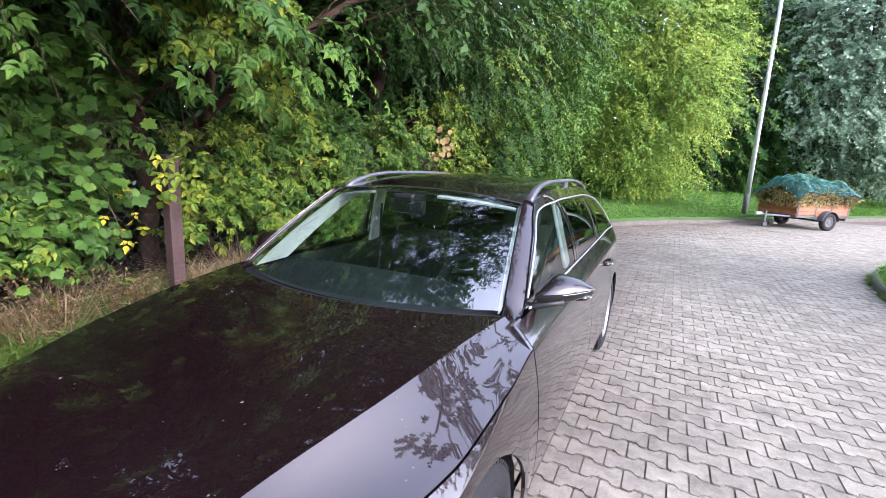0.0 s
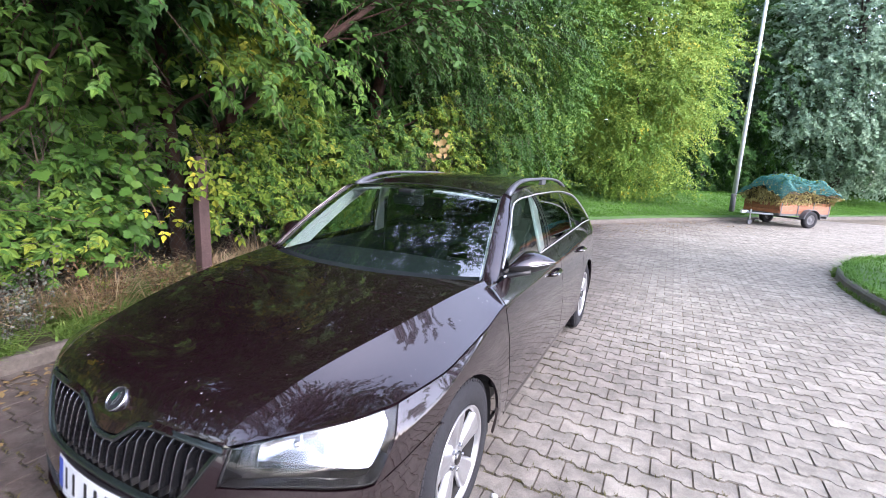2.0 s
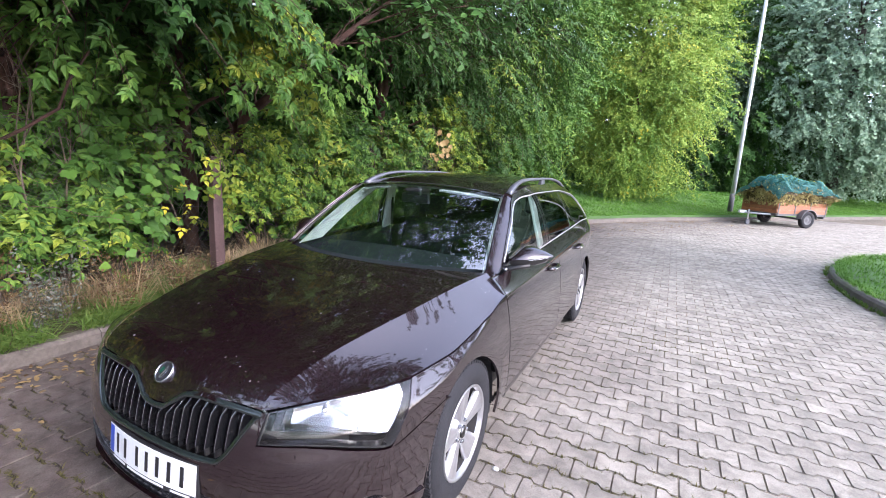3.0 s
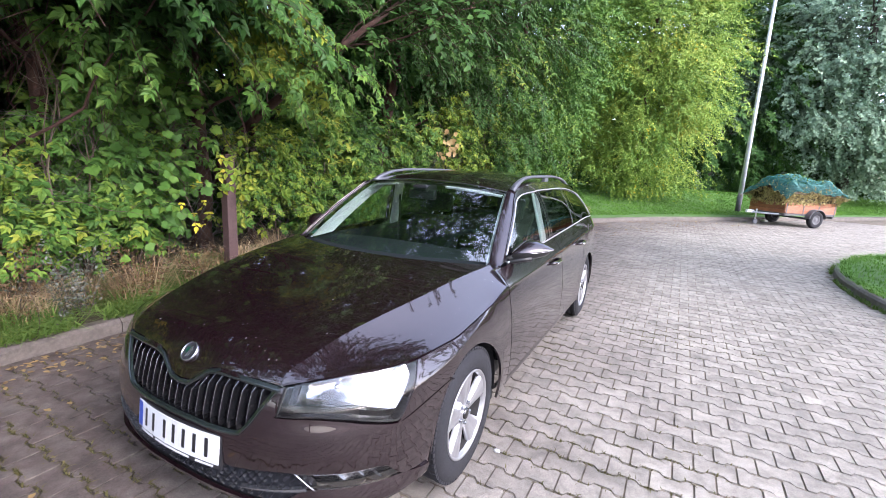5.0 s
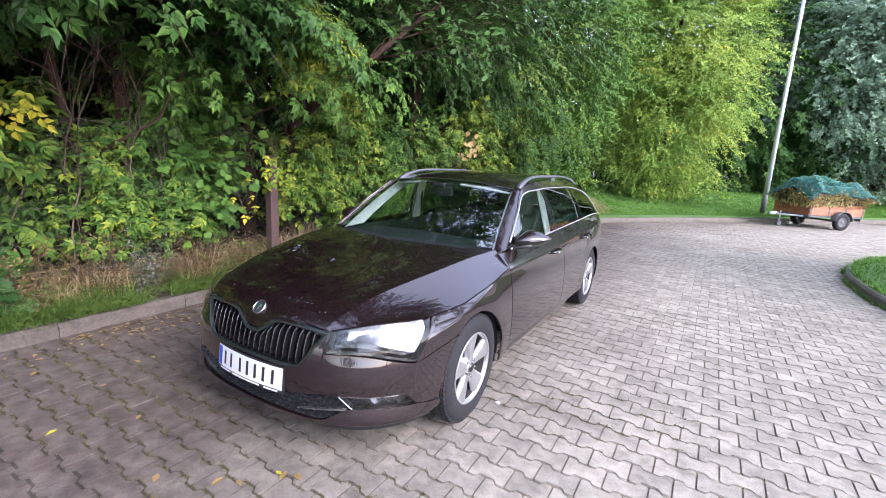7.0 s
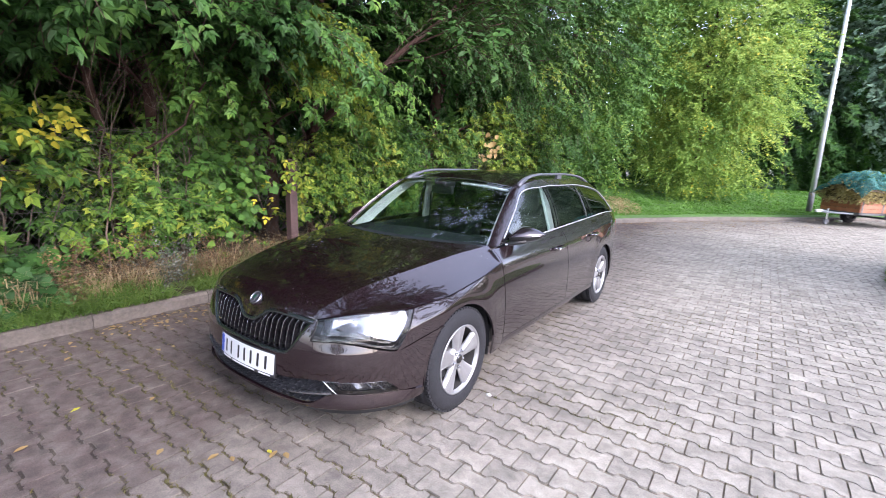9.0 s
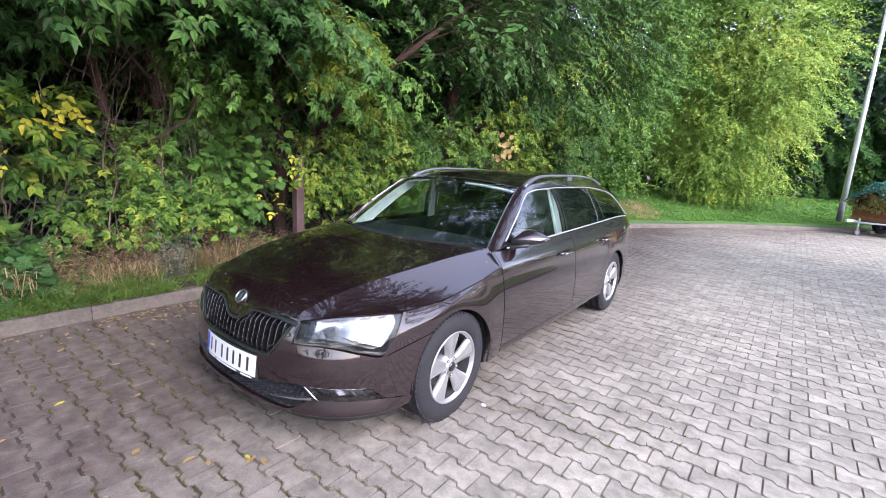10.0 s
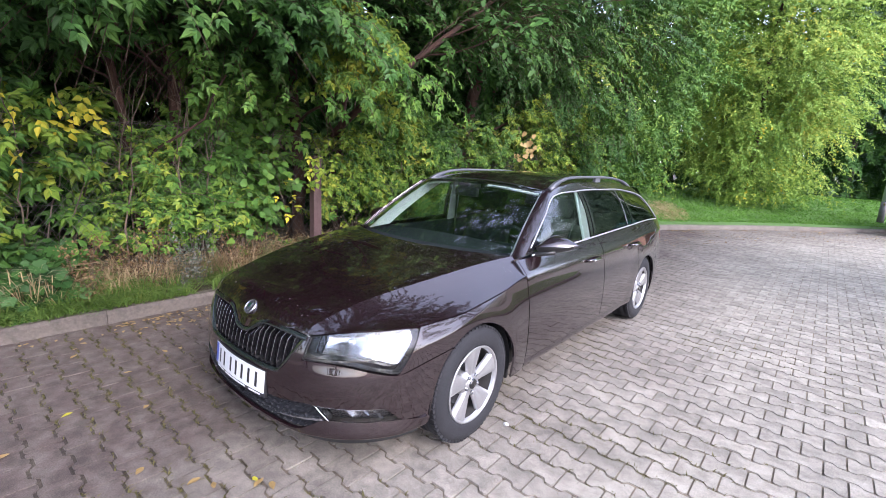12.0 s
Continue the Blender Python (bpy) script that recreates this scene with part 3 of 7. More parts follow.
def lay_paving():
    owner = thing("paving", "grey bone-shaped concrete paving blocks with mossy joints", "paving", kind="structure")
    v0, f0 = paver_template()
    shared = bpy.data.meshes.new("paver")
    shared.from_pydata([tuple(p) for p in v0], [], f0.tolist())
    shared.materials.append(PAVER_ONE)
    c, s = math.cos(PAVE_TURN), math.sin(PAVE_TURN)
    spots = []
    for r in range(-60, 160):
        for k in range(-60, 100):
            u, w = 0.2025 * k + (0.10125 if r % 2 else 0.0) + 0.10125, 0.14 * r
            x, y = PAVE_ORIGIN[0] + c * u - s * w, PAVE_ORIGIN[1] + s * u + c * w
            if -7.0 < y < 21 and x < 8.4 + max(y - 10, 0) * 0.3 and x > -2.4:
                if (x - kerb_x(y)) > -0.09 * math.hypot(1, (kerb_x(y + .1) - kerb_x(y - .1)) / .2) and not in_isle(x, y, 0.02):
                    spots.append((x, y))
    spots = np.array(spots)
    rng = np.random.default_rng(5)
    tilt = rng.normal(0, 0.008, (len(spots), 2))
    lift = rng.normal(0, 0.0012, len(spots)) + np.array([0.004 * noise.noise((x * 0.6, y * 0.6, 3)) for x, y in spots])
    near = (spots[:, 0] > 0.95) & (spots[:, 0] < 3.6) & (spots[:, 1] > -0.95) & (spots[:, 1] < 2.3)
    order = np.flatnonzero(near)[:300]
    single = np.zeros(len(spots), bool)
    single[order] = True
    rest = np.flatnonzero(~single)
    rot = np.array([[c, -s, 0], [s, c, 0], [0, 0, 1]])
    base = v0 @ rot.T
    all_v = np.repeat(base[None], len(rest), 0)
    all_v[:, :, 2] += lift[rest, None] + base[None, :, 0] * tilt[rest, :1] + base[None, :, 1] * tilt[rest, 1:]
    all_v[:, :, :2] += spots[rest][:, None]
    f = (f0[None] + (np.arange(len(rest)) * len(v0))[:, None, None]).reshape(-1, 4)
    rest_ob = mesh_object("paver_field", all_v.reshape(-1, 3), f, PAVER, owner)
    tagged(rest_ob, kind="stuff")
    for i in order:
        ob = new("paver", shared)
        ob.parent = owner
        ob.matrix_basis = Matrix.Translation((spots[i, 0], spots[i, 1], lift[i])) @ Euler((tilt[i, 1], -tilt[i, 0], PAVE_TURN)).to_matrix().to_4x4()
    mesh_object("joint_bed", [(-2.3, -40, -0.008), (40, -40, -0.008), (40, 40, -0.008), (21.9, 40, -0.008), (9.5, 24, -0.008), (4.1, 17.6, -0.008), (1.25, 14.2, -0.008), (-.85, 10.9, -0.008), (-1.65, 9.3, -0.008), (-2.15, 7.5, -0.008), (-2.3, 5, -0.008)], [list(range(11))], SAND, owner)
    return spots


PAVERS = lay_paving()


# ---- the car: front axle at the origin, nose towards -y, its left flank towards +x ----
car = thing("car", "dark brown metallic estate car parked on the paving", "car", (0.012, 0, 0))
TYRE_R, FRONT_Y, REAR_Y, ARCH_R = 0.328, -0.045, 2.872, 0.355
WHEEL_Y = (FRONT_Y, REAR_Y)
PLAN = np.array([(0, -0.945), (0.16, -0.941), (0.32, -0.926), (0.47, -0.897), (0.60, -0.848), (0.71, -0.772), (0.79, -0.678), (0.846, -0.57), (0.879, -0.43), (0.893, -0.28),
                 (0.905, 0), (0.918, 0.5), (0.922, 1.0), (0.923, 1.6), (0.922, 2.3), (0.917, 2.84), (0.908, 3.25), (0.865, 3.55), (0.78, 3.75), (0.62, 3.86), (0.4, 3.905), (0, 3.918)])
PLAN_S = np.r_[0, np.cumsum(np.hypot(*np.diff(PLAN, axis=0).T))]
plan_x, plan_y = curve(PLAN_S, PLAN[:, 0]), curve(PLAN_S, PLAN[:, 1])
front_inset = curve([0.15, 0.22, 0.28, 0.36, 0.45, 0.52, 0.6, 0.68, 0.74, 0.8], [0.05, 0.02, 0.006, 0.0, 0.0, 0.007, 0.025, 0.050, 0.078, 0.12])
ledge = curve([0.50, 0.551, 0.556, 0.600, 0.64, 0.72], [0.0, 0.0, 0.0005, 0.005, 0.005, 0.002])
side_low = curve([0.15, 0.22, 0.3, 0.42, 0.55, 0.7], [0.055, 0.034, 0.016, 0.006, 0.004, 0.0])
belt = curve([-0.95, -0.6, -0.43, -0.2, 0.1, 0.5, 1.0, 1.7, 2.6, 3.2, 3.7], [0.69, 0.72, 0.745, 0.795, 0.864, 0.946, 0.960, 0.98, 1.005, 1.02, 1.0])
crease_drop = curve([-0.6, -0.2, 0.2, 0.45, 1.0, 1.7, 3.0, 3.6], [0.065, 0.088, 0.085, 0.082, 0.088, 0.095, 0.10, 0.10])
crease_in = curve([-0.6, -0.2, 0.2, 0.45, 3.0, 3.6], [0.020, 0.030, 0.044, 0.050, 0.048, 0.03])
shelf_in = curve([-0.6, -0.2, 0.2, 0.45, 1.2, 3.0, 3.6], [0.050, 0.064, 0.074, 0.078, 0.070, 0.068, 0.06])


def shoulder(y, z):
    """How far the flank leans in: a slow lean up to the crease, a broad shelf above it."""
    d, drop = belt(y) - z, crease_drop(y)
    if d < drop:
        t = 1 - d / drop
        return crease_in(y) - 0.008 + shelf_in(y) * (0.88 * t + 0.12 * t * t)
    return crease_in(y) * max(0.0, 1 - (d - drop) / 0.36) ** 1.7 - 0.008


def flank_s(y):
    """The place along the plan at which the flank has this y."""
    lo, hi = 0.0, PLAN_S[-1]
    for _ in range(40):
        mid = (lo + hi) / 2
        lo, hi = (mid, hi) if plan_y(mid) < y else (lo, mid)
    return lo


def skin(s, z, out=0.0):
    """A point on the lower body: s along the plan from the middle of the nose, z its height."""
    x, y = plan_x(s), plan_y(s)
    e = 0.01
    tx, ty = plan_x(s + e) - plan_x(max(s - e, 0)), plan_y(s + e) - plan_y(max(s - e, 0))
    n = math.hypot(tx, ty)
    nx, ny = ty / n, -tx / n
    w = min(max(-ny, 0), 1) ** 1.2 if y < 1 else min(max(ny, 0), 1)
    inset = w * (front_inset(z) + ledge(z) * min(max((x - 0.50) / 0.14, 0), 1) if y < 1 else 0.5 * front_inset(min(z, 0.72))) + (1 - w) * (side_low(z) + shoulder(y, z)) - out
    for cy, swell in ((FRONT_Y, 0.013), (REAR_Y, 0.008)):
        r = math.hypot(y - cy, z - TYRE_R)
        if z > 0.2 and r < 0.58:
            t = max(0.0, 1 - max(r - 0.362, 0) / 0.20)
            fade = float(np.interp(y, (-0.42, -0.20), (0.25, 1.0)))
            inset -= fade * swell * t * t * (3 - 2 * t) * (1 - w)
    return x - nx * inset, y - ny * inset, z


def flank(y, z, out=0.0):
    return skin(flank_s(y), z, out)


def s_of_x(x, z=0.5):
    """The place along the nose's plan at which the skin has this x."""
    lo, hi = 0.0, 1.5
    for _ in range(30):
        mid = (lo + hi) / 2
        lo, hi = (mid, hi) if skin(mid, z)[0] < x else (lo, mid)
    return lo


def nose(x, z, out=0.0):
    p = skin(s_of_x(abs(x), z), z, out)
    return (math.copysign(p[0], x) if x else 0.0, p[1], p[2])


def arch(y, cy=FRONT_Y, r=ARCH_R):
    d = r * r - (y - cy) ** 2
    return TYRE_R + math.sqrt(d) if d > 0 else 0.0


# wings: behind the headlamp, over the arch, back to the door
lamp_edge = curve([-0.60, -0.59, -0.50, -0.438], [0.545, 0.553, 0.666, 0.741])
seam = curve([-0.6, -0.45, -0.25], [0.545, 0.580, 0.612])
SEAM_Y = -0.257


def wing_top(y):
    """The upper edge of the wing, where the bonnet's gap runs: it comes down to the flank's crease at the door."""
    return belt(y) - crease_drop(y) * float(np.interp(y, (-0.43, -0.15, 0.25), (0.0, 0.55, 1.0)))


def wing(u, v):
    y = u
    lo = seam(y) + 0.002 if y < SEAM_Y else (max(arch(y), 0.245) if y < FRONT_Y + ARCH_R else 0.245)
    hi = (min(lamp_edge(y), belt(y)) if y < -0.438 else wing_top(y)) - 0.003
    return flank(y, lo + (hi - lo) * v)


WING_Y = np.r_[lin(-0.588, -0.43, 9), lin(-0.40, -0.27, 5), lin(SEAM_Y, 0.275, 26), lin(0.285, FRONT_Y + ARCH_R - 0.0005, 8), FRONT_Y + ARCH_R + 0.0005, lin(0.33, 0.462, 5)]
sheet("front_wing", wing, WING_Y, lin(0, 1, 22), PAINT, car, both=True)


def door_lo(y):
    return max(0.312, arch(y, REAR_Y) if abs(y - REAR_Y) < ARCH_R else 0)


def front_door(u, v):
    lo, hi = 0.312, belt(u) - 0.003
    return flank(u, lo + (hi - lo) * v)


def back_door(u, v):
    y = u
    lo, hi = door_lo(y), belt(y) - 0.003
    return flank(y, lo + (hi - lo) * v)


front_doors, back_doors = [], []
for sgn in (1, -1):
    def own(f, g=sgn):
        return lambda u, v: tuple(np.array(f(u, v)) * (g, 1, 1))
    order = lin(0, 1, 26) if sgn > 0 else lin(0, 1, 26)[::-1]
    front_doors.append(sheet("front_door", own(front_door), lin(0.470, 1.70, 30), order, PAINT, car))
    back_doors.append(sheet("rear_door", own(back_door), np.r_[lin(1.708, REAR_Y - ARCH_R - 0.0005, 18), lin(REAR_Y - ARCH_R + 0.0005, 2.60, 8)], order, PAINT, car))


def quarter(u, v):
    y = u
    lo = door_lo(y) if y < REAR_Y + ARCH_R else 0.55
    hi = belt(y) - 0.003
    return flank(y, lo + (hi - lo) * v)


sheet("rear_quarter", quarter, np.r_[lin(2.608, REAR_Y + ARCH_R - 0.0005, 28), lin(REAR_Y + ARCH_R + 0.0005, 3.62, 10)], lin(0, 1, 22), PAINT, car, both=True)
sheet("sill", lambda u, v: flank(u, 0.240 + 0.068 * v, -0.010 + 0.012 * math.sin(v * math.pi)), lin(0.468, 2.51, 20), lin(0, 1, 6), PAINT, car, both=True)
sheet("sill_guard", lambda u, v: flank(u, 0.205 + 0.033 * v, -0.05), lin(0.48, 2.51, 16), lin(0, 1, 3), BLACK, car, both=True)

# nose: bumper skin with the openings left free
GRILLE_TOP = curve([0, 0.05, 0.10, 0.15, 0.22, 0.34, 0.45, 0.475], [0.640, 0.645, 0.678, 0.710, 0.720, 0.717, 0.709, 0.705])
GRILLE_LOW = curve([0, 0.2, 0.335, 0.376, 0.42, 0.475], [0.497, 0.499, 0.508, 0.544, 0.612, 0.700])
S_ARCH = flank_s(SEAM_Y)
BX = [0.0, 0.2, 0.335, 0.376, 0.402, 0.458, 0.50, 0.55, 0.62, 0.70, 0.78]
BS = [s_of_x(x, 0.5) for x in BX]
S_LAMP = flank_s(-0.59)
bumper_hi = curve(BS + [S_LAMP, flank_s(-0.45), S_ARCH], [0.497, 0.499, 0.508, 0.544, 0.590, 0.600, 0.603, 0.606, 0.608, 0.600, 0.575, 0.554, 0.580, 0.612])
S_MESH, S_FOG0, S_FOG1 = s_of_x(0.555, 0.4), s_of_x(0.565, 0.4), flank_s(-0.565)
bumper_lo = curve([0, s_of_x(0.3, 0.4), S_MESH, flank_s(-0.66), flank_s(-0.645), S_FOG1, S_FOG1 + 0.03, flank_s(-0.47), flank_s(-0.43), S_ARCH], [0.368, 0.376, 0.404, 0.399, 0.395, 0.325, 0.318, 0.31, 0.245, 0.245])


def bumper(u, v):
    y = plan_y(abs(u))
    lo = bumper_lo(abs(u))
    if y > FRONT_Y - ARCH_R:
        lo = max(0.245, arch(y))
    hi = bumper_hi(abs(u)) - 0.003
    p = skin(abs(u), lo + (hi - lo) * v)
    return (math.copysign(p[0], u) if u else 0.0, p[1], p[2])


BUMP_S = sorted(set(np.round(np.r_[BS, lin(0, S_LAMP, 46), lin(S_LAMP, flank_s(FRONT_Y - ARCH_R - 0.001), 12), lin(flank_s(FRONT_Y - ARCH_R + 0.001), S_ARCH, 9)], 4)))
BUMP_ALL = [-s for s in BUMP_S[:0:-1]] + list(BUMP_S)
sheet("front_bumper", bumper, BUMP_ALL, lin(0, 1, 24), PAINT, car)

# apron: a thin lip under the mesh that widens into a ledge leaning back under the fog lamps
lip_hi = curve([0, s_of_x(0.44, 0.25), s_of_x(0.475, 0.25), s_of_x(0.63, 0.33), S_FOG1, flank_s(-0.45)], [0.254, 0.256, 0.262, 0.331, 0.316, 0.300])
lip_lo = curve([0, s_of_x(0.45, 0.25), s_of_x(0.7, 0.25), flank_s(-0.55), flank_s(-0.43)], [0.236, 0.236, 0.238, 0.236, 0.245])


def lip(u, v):
    s = abs(u)
    lo, hi = lip_lo(s), lip_hi(s)
    tall = min(max((hi - lo - 0.03) / 0.05, 0), 1) * min(max((flank_s(-0.42) - s) / 0.16, 0), 1)
    out = 0.012 - (0.024 * max(0.0, v - 0.18) / 0.82 * tall) - 0.012 * max(0.0, 1 - v / 0.18) ** 2
    p = skin(s, lo + (hi - lo) * v, out)
    return (math.copysign(p[0], u) if u else 0.0, p[1], p[2])


LIP_S = list(lin(0, flank_s(-0.425), 70))
sheet("front_lip", lip, [-s for s in LIP_S[:0:-1]] + LIP_S, np.r_[lin(0, 0.18, 4), lin(0.3, 1, 7)], PAINT, car)
sheet("lip_edge", lambda u, v: (math.copysign(skin(abs(u), 0.206 + 0.028 * v, -0.012)[0], u), *skin(abs(u), 0.206 + 0.028 * v, -0.012)[1:]), lin(-flank_s(-0.45), flank_s(-0.45), 60), lin(0, 1, 3), BLACK, car)

# lower grille: a dark mesh of scales in a long opening, with a bright strip across its ends
mesh_top, mesh_low = curve([0, 0.3, 0.555, 0.565, 0.63], [0.366, 0.374, 0.402, 0.395, 0.334]), curve([0, 0.44, 0.47, 0.63], [0.252, 0.254, 0.257, 0.331])
lower = sheet("lower_grille", lambda u, v: nose(u, mesh_low(abs(u)) - 0.008 + (mesh_top(abs(u)) - mesh_low(abs(u)) + 0.016) * v, -0.045), lin(-0.63, 0.63, 60), lin(0, 1, 6), BLACK, car, rim=0.0, label="dark mesh lower grille with a bright strip")
for sgn in (1, -1):
    for row in range(5):
        for k in range(14):
            x = 0.024 + 0.046 * k + (0.023 if row % 2 else 0.0)
            if x > 0.60:
                continue
            lo, hi = mesh_low(x), mesh_top(x)
            z = lo + 0.013 + 0.0245 * row
            if z > hi - 0.010:
                continue
            bm = bmesh.new()
            rim_pts = [(-0.021, 0.0), (-0.012, 0.0085), (0.012, 0.0085), (0.021, 0.0), (0.012, -0.0085), (-0.012, -0.0085)]
            outer = [bm.verts.new(nose(sgn * (x + dx), z + dz, -0.012)) for dx, dz in rim_pts]
            inner = [bm.verts.new(nose(sgn * (x + dx * 0.72), z + dz * 0.55 + 0.002, -0.034)) for dx, dz in rim_pts]
            back = [bm.verts.new(nose(sgn * (x + dx * 1.08), z + dz * 1.25, -0.040)) for dx, dz in rim_pts]
            for i in range(6):
                j = (i + 1) % 6
                bm.faces.new((outer[i], outer[j], inner[j], inner[i]))
                bm.faces.new((outer[i], outer[j], back[j], back[i]))
            bm.faces.new(inner)
            part("mesh_scale", bm, MESH_BLACK, lower)
    sheet("bright_strip", lambda u, v, g=sgn: nose(g * u, 0.297 + (u - 0.36) * 0.17 + 0.006 * (v - 0.5) * (0.5 + (u - 0.34) * 6), 0.001), lin(0.34, 0.605, 14) if sgn > 0 else lin(0.605, 0.34, 14), lin(0, 1, 3), SATIN, lower, rim=0.02)

# fog lamps: a slanting dark pocket with a bright reflector behind a clear lens
for sgn in (1, -1):
    def fog_pane(out, g=sgn, a=0.0, b=1.0, low=0.0, top=1.0):
        def f(u, v):
            w, vv = a + (b - a) * u, low + (top - low) * v
            s = (S_FOG0 + 0.078 * (1 - vv)) * (1 - w) + (S_FOG1 - 0.07 * vv) * w
            lo, hi = 0.332 - 0.012 * w, bumper_lo(s) - 0.002
            p = skin(s, lo + (hi - lo) * vv, out)
            return (g * p[0], p[1], p[2])
        return f
    fu = lin(0, 1, 22) if sgn > 0 else lin(1, 0, 22)
    fog = sheet("fog_lamp", fog_pane(-0.05), fu, lin(0, 1, 6), GLOSS_BLACK, car, rim=0.0, label="fog lamp in a dark pocket")
    sheet("reflector", lambda u, v, f=fog_pane(-0.025, sgn, 0.38, 0.62, 0.35, 0.92), h=fog_pane(-0.042, sgn, 0.38, 0.62, 0.35, 0.92): tuple(np.array(f(u, v)) + (np.array(h(u, v)) - np.array(f(u, v))) * 4 * u * (1 - u)), fu[::2] if sgn > 0 else fu[1::2], lin(0, 1, 6), DARK_SATIN, fog, rim=0.01)
    sheet("reflector", fog_pane(-0.022, sgn, 0.75, 0.79, 0.15, 0.85), fu[::3] if sgn > 0 else fu[::3], lin(0, 1, 4), DARK_SATIN, fog, rim=0.006)
    sheet("lens", fog_pane(-0.010), fu, lin(0, 1, 5), LENS, fog, rim=0.0)
    tube("surround", [fog_pane(-0.003)(u, 1.0) for u in lin(0, 0.9, 18)], 0.0018, SATIN, fog, 6)
    tube("surround", [fog_pane(-0.003)(0.0, v) for v in lin(0, 1, 8)], 0.003, SATIN, fog, 6)

# main grille
def slat_line(x, z, t, out=0.0):
    """The front edge of a grille slat: upright, then kinked back and outwards at its top."""
    top = max(0.0, t - 0.76) / 0.24
    p = nose(x + 0.014 * top, z, -0.008 - 0.022 * top - 0.006 * max(0.0, 0.12 - t) / 0.12 + out)
    return p


grille = new("grille")
grille.parent = car
sheet("backing", lambda u, v: nose(u, GRILLE_LOW(abs(u)) - 0.01 + (GRILLE_TOP(abs(u)) - GRILLE_LOW(abs(u)) + 0.02) * v, -0.06), lin(-0.47, 0.47, 40), lin(0, 1, 8), BLACK, grille, rim=0.0)
for sgn in (1, -1):
    for x in np.arange(0.022, 0.45, 0.0425):
        lo, hi = GRILLE_LOW(x) + 0.012, GRILLE_TOP(x) - 0.012
        if hi - lo < 0.03:
            continue
        bm, rows = bmesh.new(), []
        for z in np.r_[lin(lo, lo + 0.76 * (hi - lo), 6), lin(lo + 0.82 * (hi - lo), hi, 4)]:
            t = (z - lo) / max(hi - lo, 0.01)
            px, py, pz = slat_line(x, z, t)
            rows.append([bm.verts.new((sgn * (px + dx), py + dy, pz)) for dx, dy in ((-0.0032, 0.0), (0.0032, 0.0), (0.0065, 0.04), (-0.0065, 0.04))])
        for a, b in zip(rows, rows[1:]):
            for k in range(4):
                bm.faces.new((a[k], a[(k + 1) % 4], b[(k + 1) % 4], b[k]))
        bm.faces.new(rows[0]), bm.faces.new(rows[-1])
        slat = part("slat", bm, GLOSS_BLACK, grille)
        edge = [slat_line(x, lo + t * (hi - lo), t, 0.0008) for t in (0.03, 0.2, 0.45, 0.68, 0.77, 0.86, 0.97)]
        tube("bright_edge", [(sgn * px, py, pz) for px, py, pz in edge], 0.0009, SATIN, slat, 4)
GX = lin(-0.475, 0.475, 61)
sheet("frame", lambda u, v: nose(u, GRILLE_TOP(abs(u)) - 0.020 + 0.020 * v, 0.004 + 0.006 * math.sin(v * math.pi)), GX, lin(0, 1, 5), PIANO, grille, rim=0.02, label="glossy dark green-black upper grille frame")
sheet("frame", lambda u, v: nose(u, GRILLE_LOW(abs(u)) + 0.013 * v, 0.003 + 0.004 * math.sin(v * math.pi)), GX, lin(0, 1, 5), PIANO, grille, rim=0.02, label="glossy dark green-black lower grille frame")

# painted strips between grille and headlamps
for sgn in (1, -1):
    def strip(u, v, g=sgn):
        z = 0.592 + 0.111 * v
        a = 0.403 + 0.062 * v
        sa, sb = s_of_x(a + 0.008, z), s_of_x(0.482 + 0.013 * v - 0.004, z)
        p = skin(sa + (sb - sa) * u, z, 0.002)
        return (g * p[0], p[1], p[2])
    sheet("nose_strip", strip, lin(0, 1, 8) if sgn > 0 else lin(1, 0, 8), lin(0, 1, 8), PAINT, car, rim=0.02)

# bonnet
hood_cy = curve([0, 0.05, 0.13, 0.3, 0.55, 0.8, 1], [-0.880, -0.865, -0.81, -0.60, -0.28, 0.0, 0.235])
hood_cz = curve([0, 0.05, 0.13, 0.3, 0.55, 0.8, 1], [0.700, 0.742, 0.792, 0.850, 0.909, 0.950, 0.976])
hood_ky = curve([0, 0.05, 0.13, 0.3, 0.6, 0.8, 1], [-0.838, -0.825, -0.78, -0.57, -0.13, 0.19, 0.468])
hood_kx = curve([0, 0.13, 0.3, 0.6, 1], [0.447, 0.490, 0.545, 0.652, 0.752])
hood_kz = curve([0, 0.05, 0.13, 0.3, 0.6, 0.8, 1], [0.710, 0.734, 0.766, 0.836, 0.911, 0.947, 0.966])
hood_ey = curve([0, 0.13, 0.3, 0.6, 0.8, 1], [-0.80, -0.66, -0.43, -0.03, 0.22, 0.462])


S_E0, S_E1 = s_of_x(0.474, 0.706), flank_s(-0.43)
hood_rim = curve([S_E0, s_of_x(0.60, 0.72), s_of_x(0.69, 0.73), s_of_x(0.785, 0.735), S_E1], [0.709, 0.738, 0.750, 0.751, 0.747])


def hood_edge(v):
    y = hood_ey(v)
    if v < 0.3:
        s = S_E0 + (S_E1 - S_E0) * v / 0.3
        return np.array(skin(s, hood_rim(s)))
    p = flank(y, wing_top(y) + 0.001)
    return np.array((p[0] - 0.002, p[1], p[2]))


